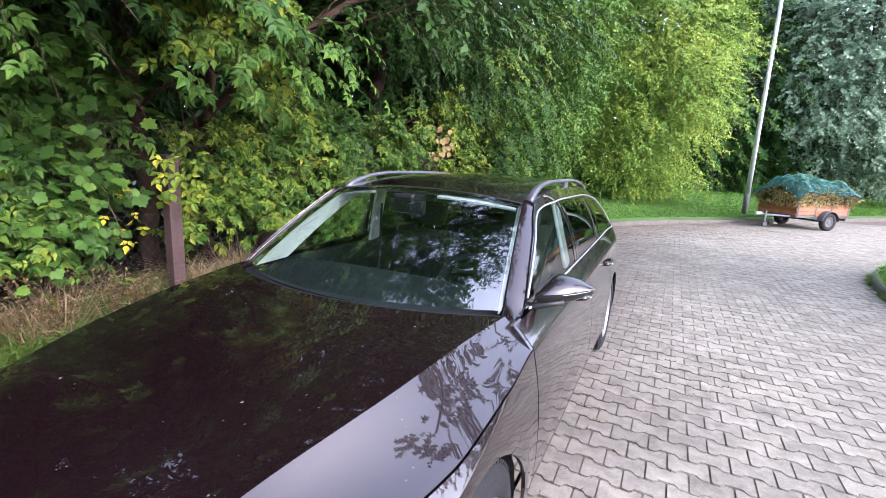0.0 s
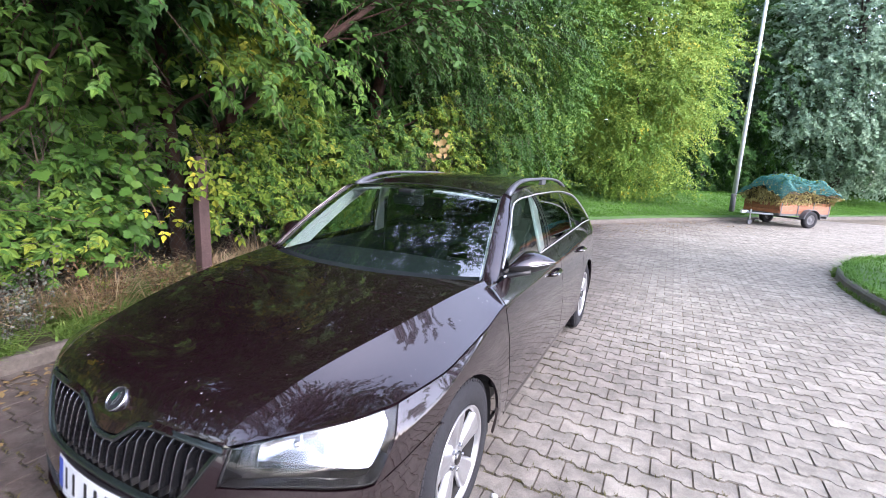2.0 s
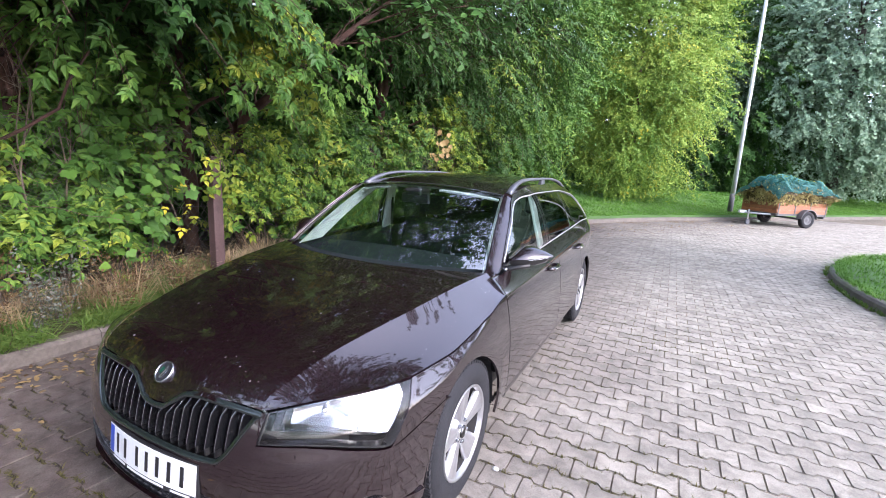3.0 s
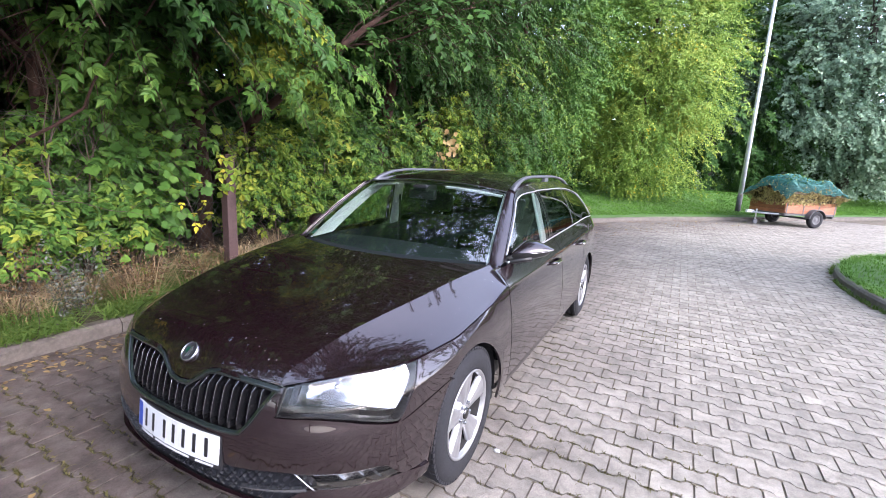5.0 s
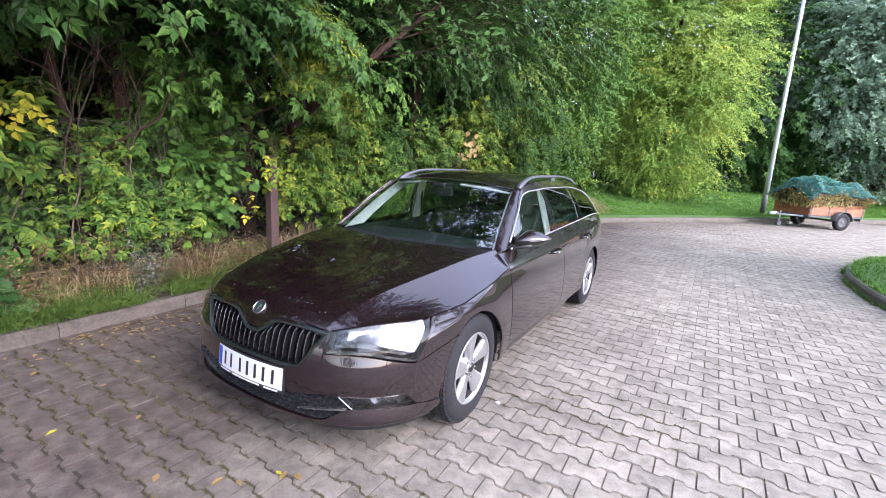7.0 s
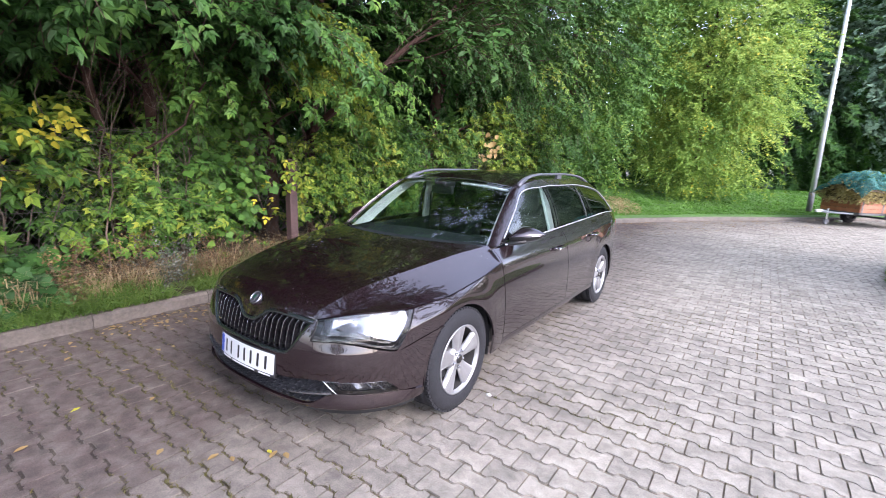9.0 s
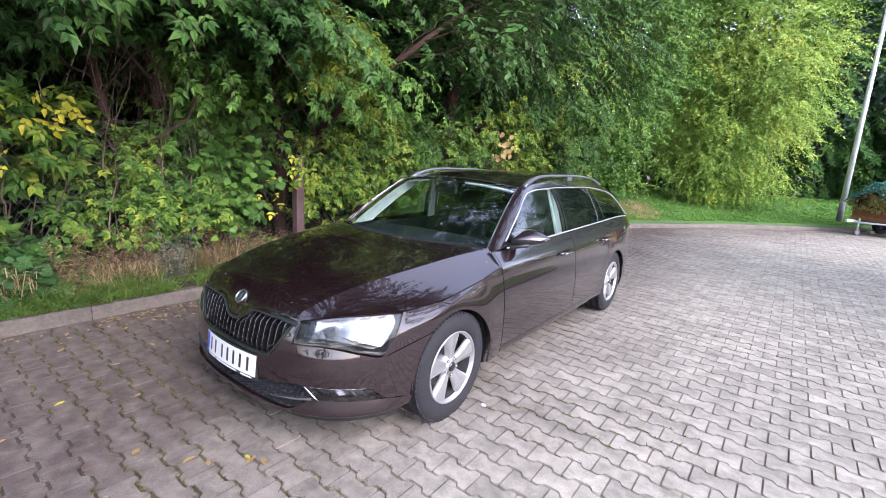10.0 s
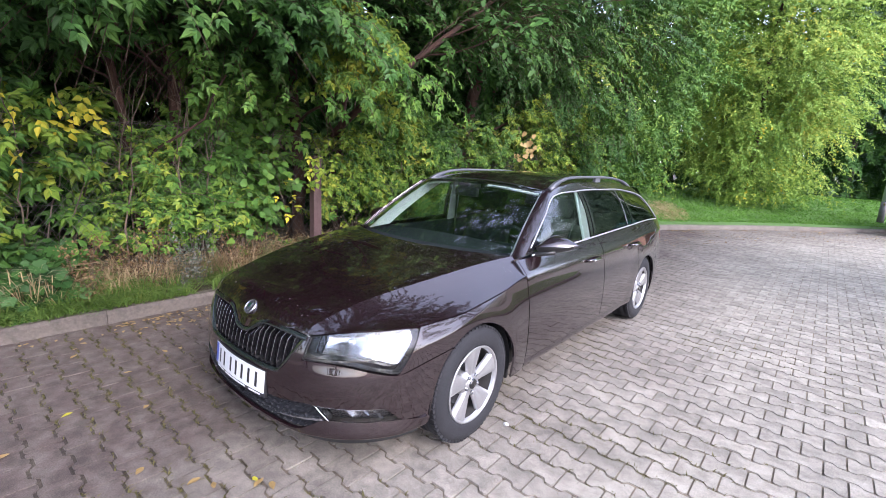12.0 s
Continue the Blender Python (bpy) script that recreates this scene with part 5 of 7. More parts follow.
for y0, flip in ((1.36, 0), (2.36, 1)):
    for sgn, owner in ((1, (front_doors, back_doors)[flip][0]), (-1, (front_doors, back_doors)[flip][1])):
        z = 0.835 + 0.012 * flip
        pts = [tuple(np.array(flank(y, z, o)) * (sgn, 1, 1)) for y, o in ((y0, 0.002), (y0 + 0.015, 0.022), (y0 + 0.05, 0.032), (y0 + 0.13, 0.034), (y0 + 0.19, 0.028), (y0 + 0.215, 0.002))]
        tube("door_handle", pts, [0.012, 0.014, 0.014, 0.014, 0.015, 0.012], PAINT, owner, 8)
        tube("handle_strip", [tuple(np.array(flank(y, z, 0.047)) * (sgn, 1, 1)) for y in lin(y0 + 0.04, y0 + 0.18, 6)], 0.005, CHROME, owner, 6)

# plate, badge
plate = new("number_plate")
plate.parent = car
PT = pose(0, -0.963, 0.428, 90 - 6, 0, 0)
plate.matrix_basis = PT
def bent(x):
    return -0.045 * (x / 0.26) ** 2 * 0.55
def bent_box(x0, x1, y0, y1, z0, z1, n=8):
    bm, rows = bmesh.new(), []
    for x in lin(x0, x1, n):
        rows.append([bm.verts.new((x, yy, zz + bent(x))) for yy, zz in ((y0, z0), (y1, z0), (y1, z1), (y0, z1))])
    for a, b in zip(rows, rows[1:]):
        for k in range(4):
            bm.faces.new((a[k], a[(k + 1) % 4], b[(k + 1) % 4], b[k]))
    bm.faces.new(rows[0]), bm.faces.new(rows[-1])
    return bm
part("holder", bent_box(-0.268, 0.268, -0.075, 0.062, -0.012, 0.0), INK, plate)
part("face", bent_box(-0.26, 0.26, -0.057, 0.057, 0.0, 0.0025), PLATE_WHITE, plate)
part("band", bent_box(-0.256, -0.222, -0.053, 0.053, 0.0025, 0.0034, 3), PLATE_BLUE, plate)
for x, wdt in ((-0.185, 0.017), (-0.125, 0.017), (-0.042, 0.017), (0.018, 0.017), (0.078, 0.017), (0.138, 0.017), (0.2, 0.017)):
    part("bar", bent_box(x - wdt / 2, x + wdt / 2, -0.038, 0.038, 0.0025, 0.0036, 3), INK, plate)
for x, wdt in ((-0.18, 0.1), (0.0, 0.22), (0.19, 0.09)):
    part("small_bar", bent_box(x - wdt / 2, x + wdt / 2, -0.071, -0.063, 0.0, 0.0012, 4), PLATE_WHITE, plate)
badge = new("badge")
badge.parent = car
badge.matrix_basis = pose(0, -0.8665, 0.7365, 90 - 42, 0, 0)
def ring(r0, r1, z0, z1, n=36):
    bm, rows = bmesh.new(), []
    for k in range(n):
        a = 2 * math.pi * k / n
        rows.append([bm.verts.new((r * math.cos(a), r * math.sin(a), z)) for r, z in ((r0, z0), (r1, z0), (r1 * 0.97, z1), (r0, z1))])
    for k in range(n):
        a, b = rows[k], rows[(k + 1) % n]
        for i in range(4):
            bm.faces.new((a[i], a[(i + 1) % 4], b[(i + 1) % 4], b[i]))
    return bm
part("rim", ring(0.036, 0.041, -0.01, 0.006), SATIN, badge, smooth=True)
bm = bmesh.new()
bmesh.ops.create_circle(bm, cap_ends=True, segments=32, radius=0.037, matrix=Matrix.Translation((0, 0, 0.001)))
part("disc", bm, INK, badge)
part("emblem", boxed((-0.003, -0.026, 0.0015), (0.004, 0.026, 0.004), 0.0012, pose(0, 0, 0, 0, 0, -14)), SATIN, badge)
part("emblem", boxed((0.008, -0.020, 0.0015), (0.013, 0.018, 0.004), 0.0012, pose(0, 0, 0, 0, 0, -14)), SATIN, badge)
part("emblem", boxed((-0.022, -0.012, 0.0015), (-0.009, 0.012, 0.003), 0.001, pose(0, 0, 0, 0, 0, -14)), BADGE_GREEN, badge)

# inside
part("dashboard", boxed((-0.70, 0.42, 0.62), (0.70, 0.92, 0.93), 0.06), DASH, car)
sheet("dash_top", lambda u, v: (0.72 * u, 0.33 + 0.55 * v + 0.2 * u * u * (1 - v), 0.945 + 0.012 * math.sin(v * 3) - 0.02 * u * u), lin(-1, 1, 16), lin(0, 1, 8), DASH, car, rim=0.05)
wheel_ring = []
sw = pose(0.36, 1.02, 0.88, 65, 0, 0)
for a in lin(0, 2 * math.pi, 33):
    wheel_ring.append(tuple(sw @ Vector((0.185 * math.cos(a), 0.185 * math.sin(a), 0))))
steering = tube("steering_wheel", wheel_ring, 0.016, DASH, car, 8)
part("boss", boxed((-0.07, -0.05, -0.03), (0.07, 0.05, 0.02), 0.02, sw), DASH, steering)
for a in (0, 180, 270):
    part("arm", boxed((0.05, -0.016, -0.008), (0.18, 0.016, 0.008), 0.006, sw @ pose(0, 0, 0, 0, 0, a)), DASH, steering)


def car_seat(x, y, wide=0.5, heads=(0,)):
    s = new("seat")
    s.parent = car
    s.matrix_basis = pose(x, y, 0.30)
    part("cushion", boxed((-wide / 2, -0.28, 0.05), (wide / 2, 0.25, 0.25), 0.06), FABRIC, s, smooth=True)
    part("backrest", boxed((-wide / 2, -0.06, 0.0), (wide / 2, 0.08, 0.62), 0.05, pose(0, 0.24, 0.15, -18, 0, 0)), FABRIC, s, smooth=True)
    for h in heads:
        part("headrest", boxed((h - 0.13, -0.04, 0.66), (h + 0.13, 0.06, 0.84), 0.04, pose(0, 0.24, 0.15, -18, 0, 0)), FABRIC, s, smooth=True)
        for o in (-0.05, 0.05):
            tube("headrest_rod", [pose(0, 0.24, 0.15, -18, 0, 0) @ Vector((h + o, 0.01, zz)) for zz in (0.6, 0.68)], 0.006, CHROME, s, 6)


car_seat(0.36, 1.42)
car_seat(-0.36, 1.42)
car_seat(0, 2.35, 1.25, (-0.38, 0.38))
sheet("headliner", lambda u, v: tuple(np.array(roof(u * 0.96, 0.02 + 0.94 * v)) - (0, 0, 0.03)), lin(-1, 1, 16), lin(0, 1, 12), TRIM, car, rim=0.0, label="pale grey headliner")
for sgn in (1, -1):
    sheet("pillar_trim", lambda u, v, g=sgn: (g * (a_pillar(u, 0.0)[0] - 0.03 - 0.03 * v), a_pillar(u, 0)[1] + 0.015 + 0.20 * v, a_pillar(u, 0)[2] - 0.025 + 0.02 * v), lin(0.02, 1, 14) if sgn > 0 else lin(1, 0.02, 14), lin(0, 1, 4), TRIM, car, rim=0.006)
    part("pillar_trim", boxed((-0.012, -0.06, -0.02), (0.012, 0.06, 0.42), 0.01, pose(sgn * 0.735, 1.68, 0.96, 0, -sgn * 14, 0) @ pose(0, 0, 0, 8, 0, 0)), TRIM, car)
    tube("seat_belt", [(sgn * 0.66, 1.66, 1.22), (sgn * 0.62, 1.6, 1.0), (sgn * 0.6, 1.56, 0.75), (sgn * 0.62, 1.55, 0.5)], 0.012, FABRIC, car, 4)
    part("door_lining", boxed((sgn * 0.80 - 0.02, 0.55, 0.35), (sgn * 0.80 + 0.02, 2.6, 0.93), 0.015), DASH, car)
sheet("header_trim", lambda u, v: screen(u, 0.945 + 0.028 * v, out=-0.03), lin(0.25, 0.93, 14), lin(0, 1, 3), TRIM, car, rim=0.01)
sheet("header_trim", lambda u, v: screen(u, 0.955 + 0.02 * v, out=-0.03), lin(-0.93, -0.45, 8), lin(0, 1, 3), TRIM, car, rim=0.01)
part("inner_mirror", boxed((-0.11, 0.93, 1.265), (0.11, 0.965, 1.335), 0.012), BLACK, car)
part("sensor_cover", boxed((-0.06, 0.90, 1.32), (0.06, 1.06, 1.37), 0.015), BLACK, car)
sheet("paper_sticker", lambda u, v: screen(-0.935 + 0.085 * u, 0.06 + 0.06 * v, out=-0.004), lin(0, 1, 4), lin(0, 1, 3), STICKER, windscreen, rim=0.0, label="small teal paper sticker")


def specks():
    """Pale flecks on bonnet and roof: dried drops and dust, and sky glints put in as shapes."""
    rng = np.random.default_rng(40)
    v, f = [], []
    for surf, n, ulo, uhi in ((hood, 210, -0.95, 0.95), (roof, 120, -0.9, 0.9)):
        for _ in range(n):
            u, w = rng.uniform(ulo, uhi), rng.uniform(0.12, 0.97)
            p, pu, pv = (np.array(surf(*q)) for q in ((u, w), (u + 0.01, w), (u, w + 0.01)))
            du, dv = unit_of(pu - p), unit_of(pv - p)
            nn = np.cross(du, dv)
            nn *= np.sign(nn[2])
            r = 0.0011 * rng.lognormal(0, 0.6)
            k = 5
            base = len(v)
            for i in range(k):
                a = 2 * math.pi * i / k + rng.uniform(0, 1)
                v.append(p + nn * 0.0015 + r * rng.uniform(0.6, 1.3) * (math.cos(a) * du + math.sin(a) * dv))
            f.append([base + i for i in range(k)])
    tagged(mesh_object("dirt_and_glint_speck", v, f, DRIED_AND_GLINT, car, label="pale specks on the paint, dried drops and painted sky glints"), kind="stuff")


def unit_of(a):
    return a / (np.linalg.norm(a) + 1e-9)


specks()


# ---- leaves ----
def fold(outline, midrib, cup=0.12):
    """A leaf blade: a fan of triangles from the midrib's base, edges lifted."""
    v = [(0, 0, 0)] + [(x, y, cup * abs(x)) for x, y in outline]
    f = [[0, i, i + 1] for i in range(1, len(outline))]
    return np.array(v, float), np.array(f)


def leaf_oval(width=0.5, tip=0.12):
    w = width / 2
    o = [(w * 0.55, 0.12), (w, 0.42), (w * 0.7, 0.72), (0, 1.0), (-w * 0.7, 0.72), (-w, 0.42), (-w * 0.55, 0.12)]
    return fold(o, 1)


def leaf_small():
    return np.array([(0, 0, 0), (0.24, 0.45, 0.06), (0, 1, -0.03), (-0.24, 0.45, 0.06)], float), np.array([[0, 1, 2], [0, 2, 3]])


def leaf_maple():
    half = [(0.06, -0.05), (0.36, -0.07), (0.38, 0.09), (0.64, 0.20), (0.54, 0.34), (0.70, 0.56), (0.50, 0.57), (0.36, 0.62), (0.31, 0.82), (0.15, 0.84)]
    o = half + [(0.0, 1.04)] + [(-x, y) for x, y in half[::-1]]
    v = [(0, 0.12, 0.0)] + [(x, y, 0.10 * abs(x) - 0.12 * max(0, y - 0.5)) for x, y in o]
    return np.array(v, float), np.array([[0, i, i + 1] for i in range(1, len(o))])


def leaf_compound(pairs=2, length=0.46, width=0.46):
    """A leaf of pointed leaflets in pairs along a stalk, with one at its tip."""
    vs, fs = [], []
    blades_ = [(0.42, 0.0, length * 1.1)] + [(0.12 + 0.26 * k, sgn * (58 - 10 * k), length * (0.85 + 0.1 * k)) for k in range(pairs) for sgn in (1, -1)]
    w = width / 2
    o = [(0.0, 0.0), (w * 0.75, 0.2), (w, 0.42), (w * 0.58, 0.68), (0.0, 1.02), (-w * 0.58, 0.68), (-w, 0.42), (-w * 0.75, 0.2)]
    for y0, turn, size in blades_:
        a = radians(turn)
        b = sum(len(v) for v in vs)
        pts = o
        v = []
        for x, y in pts:
            px, py = x * size, y * size
            v.append((px * math.cos(a) + py * math.sin(a), y0 + py * math.cos(a) - px * math.sin(a), 0.35 * abs(px) - 0.25 * (y * size) ** 2 / length - 0.1 * y0 * y0))
        vs.append(v)
        fs += [[b, b + i, b + i + 1] for i in range(1, len(o) - 1)]
    return np.array([p for v in vs for p in v], float), np.array(fs)


def leaf_trio():
    """Three pointed leaflets on one stalk, cheap enough for whole crowns."""
    vs, fs = [], []
    for turn, size in ((0, 1.0), (62, 0.8), (-58, 0.78)):
        a, b = radians(turn), len(vs)
        for x, y, z in ((0, 0.0, 0), (0.21, 0.42, 0.05), (0, 1.0, -0.1), (-0.21, 0.42, 0.05)):
            px, py = x * size, y * size
            vs.append((px * math.cos(a) + py * math.sin(a), py * math.cos(a) - px * math.sin(a), z * size))
        fs += [[b, b + 1, b + 2], [b, b + 2, b + 3]]
    return np.array(vs, float), np.array(fs)


TRIO = leaf_trio()
ROUND = np.array([(0, 0, 0), (0.42, 0.55, 0.08), (0, 1, -0.05), (-0.42, 0.5, 0.08)], float), np.array([[0, 1, 2], [0, 2, 3]])
COMPOUND, TRIPLE = leaf_compound(2, 0.46, 0.56), leaf_compound(1, 0.6, 0.66)
OVAL, SMALL, MAPLE = leaf_oval(0.5), leaf_small(), leaf_maple()


def unit(a):
    return a / (np.linalg.norm(a, axis=-1, keepdims=True) + 1e-9)


def hollow(p):
    """True for leaves that would close the dark hollow round the two bare trunks."""
    y = p[:, 1] + 0.24 * (p[:, 0] + 2.9)
    return (p[:, 0] > -3.02) & (((y + 0.44) / 0.34) ** 2 + ((p[:, 2] - 2.08) / 0.38) ** 2 < 1)


def leaves(name, places, along, normals, sizes, shape, mat, parent, kind=""):
    """Every leaf a blade of its own, joined into one crown."""
    v0, f0 = shape
    y = unit(along)
    x = unit(np.cross(y, normals))
    z = np.cross(x, y)
    v = places[:, None] + sizes[:, None, None] * (v0[None, :, :1] * x[:, None] + v0[None, :, 1:2] * y[:, None] + v0[None, :, 2:] * z[:, None])
    f = (f0[None] + (np.arange(len(places)) * len(v0))[:, None, None]).reshape(-1, 3)
    ob = mesh_object(name, v.reshape(-1, 3), f, mat, parent)
    if kind:
        tagged(ob, kind=kind)
    return ob


def sprays(rng, starts, ways, length, count, droop, spread=0.9, jitter=0.25, pairs=True):
    """Twigs that leave their starts, sag, and carry leaves to both sides: places, leaf directions, normals, and the twigs' lines."""
    n = len(starts)
    ways = unit(ways + rng.normal(0, jitter, (n, 3)))
    lens = length * rng.uniform(0.6, 1.3, n)
    t = (np.arange(count) + 0.6) / count
    fall = np.array([0, 0, -1.0])
    p = starts[:, None] + ways[:, None] * (t[None, :, None] * lens[:, None, None]) + fall * (droop * lens[:, None, None] * t[None, :, None] ** 2)
    d = unit(ways[:, None] + fall * (2 * droop * t[None, :, None]))
    side = unit(np.cross(d, np.array([0, 0, 1.0])))
    sgn = np.where(np.arange(count) % 2 == 0, 1.0, -1.0)[None, :, None]
    out = unit(d * 0.75 + side * sgn * spread + rng.normal(0, 0.28, p.shape) + fall * 0.35)
    nrm = unit(np.cross(side, d) * np.sign(np.cross(side, d)[..., 2:] + 1e-6) + rng.normal(0, 0.35, p.shape) + ways[:, None] * 0.35)
    lines = np.concatenate([starts[:, None], p[:, count // 3: count // 3 + 1], p[:, -1:]], 1)
    return p.reshape(-1, 3), out.reshape(-1, 3), nrm.reshape(-1, 3), lines


def twig_mesh(name, lines, mat, parent, r=0.004):
    """Thin three-sided twigs."""
    n = len(lines)
    d = unit(lines[:, 2] - lines[:, 0])
    a = unit(np.cross(d, np.array([0.3, 0.2, 1.0])))
    b = np.cross(d, a)
    ang = np.arange(3) * 2 * np.pi / 3
    ringo = np.cos(ang)[None, :, None] * a[:, None] + np.sin(ang)[None, :, None] * b[:, None]
    rad = np.array([r, r * 0.7, r * 0.3])
    v = lines[:, :, None] + ringo[:, None] * rad[None, :, None, None]
    f = []
    for i in range(2):
        for k in range(3):
            f.append([i * 3 + k, i * 3 + (k + 1) % 3, (i + 1) * 3 + (k + 1) % 3, (i + 1) * 3 + k])
    f = (np.array(f)[None] + (np.arange(n) * 9)[:, None, None]).reshape(-1, 4)
    return mesh_object(name, v.reshape(-1, 3), f, mat, parent, True)


def wander(rng, a, b, n=8, sway=0.06):
    """A crooked line from a to b."""
    a, b = np.array(a, float), np.array(b, float)
    t = lin(0, 1, n)[:, None]
    off = np.cumsum(rng.normal(0, sway, (n, 3)), 0) * np.sqrt(np.linalg.norm(b - a)) * 0.5
    off -= t * off[-1]
    off[0] = 0
    return a + (b - a) * t + off


# ---- shrubs along the fence ----
def shrub(name, label, seed, y0, y1, z0, z1, x_face, depth, n, shape, size, mat, count=9, length=0.5, droop=0.35, facing=(1.0, -0.25, 0.35), accents=None, lumps=0.34, group="hedge shrubs"):
    """A leafy mound against the fence: stems from the ground, twigs towards the light, leaves along them."""
    rng = np.random.default_rng(seed)
    ym = (y0 + y1) / 2
    base = (x_face - depth * 0.8, ym, bank(x_face - depth * 0.8, ym))
    s = thing(name, label, "shrub", group=group)
    stems = []
    for k in range(6):
        top = (x_face - depth * rng.uniform(0.2, 0.9), rng.uniform(y0, y1), rng.uniform(z0 + (z1 - z0) * 0.5, z1))
        foot = (base[0] + rng.uniform(-0.15, 0.1), ym + (top[1] - ym) * 0.5 + rng.uniform(-0.1, 0.1), base[2] - 0.05)
        stems.append((wander(rng, foot, top, 9), lin(0.009, 0.003, 9)))
    for line, rad in stems:
        tube("stem", line, rad, TWIG, s, 5)
    y, z = rng.uniform(y0, y1, n), z0 + (z1 - z0) * rng.beta(1.2, 1.1, n)
    bulge = np.array([noise.noise((yy * 1.6, zz * 1.6, seed * 7.3)) for yy, zz in zip(y, z)])
    edge = 1 - np.abs((y - ym) / (y1 - y0) * 2) ** 3
    high = 1 - np.clip((z - z0) / (z1 - z0), 0, 1) ** 2.5 * 0.6
    x = x_face - depth * (1 - edge * high) * 0.6 + lumps * bulge - depth * rng.beta(1.0, 2.0, n) - length * 0.6
    starts = np.stack([x, y, z], 1)
    ways = np.array(facing) + rng.normal(0, 0.45, (n, 3))
    p, d, nr, lines = sprays(rng, starts, ways, length, count, droop)
    d = unit(d + rng.normal(0, 0.5, d.shape))
    nr = unit(nr + 0.75 * np.array(facing) + rng.normal(0, 0.3, nr.shape))
    sizes = size * rng.uniform(0.5, 1.3, len(p))
    gap = np.array([noise.noise((yy * 3.2, zz * 3.2, seed * 3.1)) for yy, zz in zip(y, z)])
    keep = ~hollow(p) & (p[:, 2] > 0.16) & (bulge.repeat(count) > -0.34) & (gap.repeat(count) > -0.27)
    if accents:
        amat, share, ymax, zmin = accents
        pick = keep & (rng.random(len(p)) < share) & (p[:, 1] < ymax) & (p[:, 2] > zmin)
        if pick.sum():
            leaves("turned_leaves", p[pick], d[pick], nr[pick], sizes[pick], shape, amat, s)
        keep &= ~pick
    leaves("foliage", p[keep], d[keep], nr[keep], sizes[keep], shape, mat, s)
    tagged(twig_mesh("twig_spray", lines, TWIG, s), kind="stuff")
    return s


shrub("shrub", "lime-green shrub with some yellow leaves at the fence", 11, -2.7, -0.7, 0.50, 1.85, -2.5, 0.5, 340, COMPOUND, 0.20, LEAF_MID, 7, 0.42, accents=(LEAF_LIME, 0.36, 9, 0.7))
shrub("shrub", "mid-green shrub against the wire fence", 12, -0.75, 0.75, 0.62, 1.66, -2.5, 0.45, 340, COMPOUND, 0.15, LEAF_MID, 7, 0.4, accents=(LEAF_LIME, 0.15, 9, 0.3))
shrub("shrub", "dark green maple shrub with broad lobed leaves", 13, 0.2, 0.98, 0.78, 2.4, -2.54, 0.45, 380, MAPLE, 0.085, LEAF_MAPLE, 6, 0.45)
shrub("shrub", "yellow-green creeper climbing round the brown post", 14, 1.56, 2.75, 0.60, 1.8, -2.5, 0.45, 320, COMPOUND, 0.155, LEAF_MID, 6, 0.42, accents=(LEAF_LIME, 0.5, 9, 0.3))
shrub("shrub", "mid-green leafy shrub in the hedge", 15, 2.3, 4.2, 0.4, 2.15, -2.4, 0.55, 380, COMPOUND, 0.19, LEAF_MID, 7, 0.5)
shrub("shrub", "mixed green shrub with a few tan leaves", 16, 3.9, 6.2, 0.4, 2.2, -2.3, 0.6, 420, COMPOUND, 0.20, LEAF_MID, 7, 0.55, accents=(LEAF_BROWN, 0.01, 9, 1.2))
shrub("shrub", "lime-tipped shrub behind the parked car", 17, 6.2, 9.6, 0.4, 2.9, -2.15, 0.7, 560, COMPOUND, 0.19, LEAF_LIME, 7, 0.55, accents=(LEAF_MID, 0.45, 99, 0))
shrub("shrub", "green shrub at the end of the hedge", 18, 7.8, 10.4, 0.3, 2.4, -2.1, 0.8, 420, COMPOUND, 0.19, LEAF_MID, 7, 0.6)
shrub("shrub", "dark shrub behind the lime-green one", 19, -5.0, -2.5, 0.5, 2.3, -2.58, 0.6, 340, TRIPLE, 0.17, LEAF_MID, 7, 0.5)
shrub("shrub", "tall green shrub with feathered leaves before the trunks", 21, -0.15, 1.15, 1.3, 2.75, -2.62, 0.45, 260, COMPOUND, 0.18, LEAF_MAPLE, 7, 0.45)
shrub("shrub", "leafy green shrub topping the fence by the first trunk", 22, -2.9, -1.2, 1.7, 2.7, -2.75, 0.4, 200, COMPOUND, 0.18, LEAF_DARK, 7, 0.45)
shrub("maple_seedling", "low green maple seedling on the verge", 20, -1.75, -1.15, 0.18, 0.62, -2.45, 0.2, 60, MAPLE, 0.10, LEAF_DARK, 6, 0.22, group="")


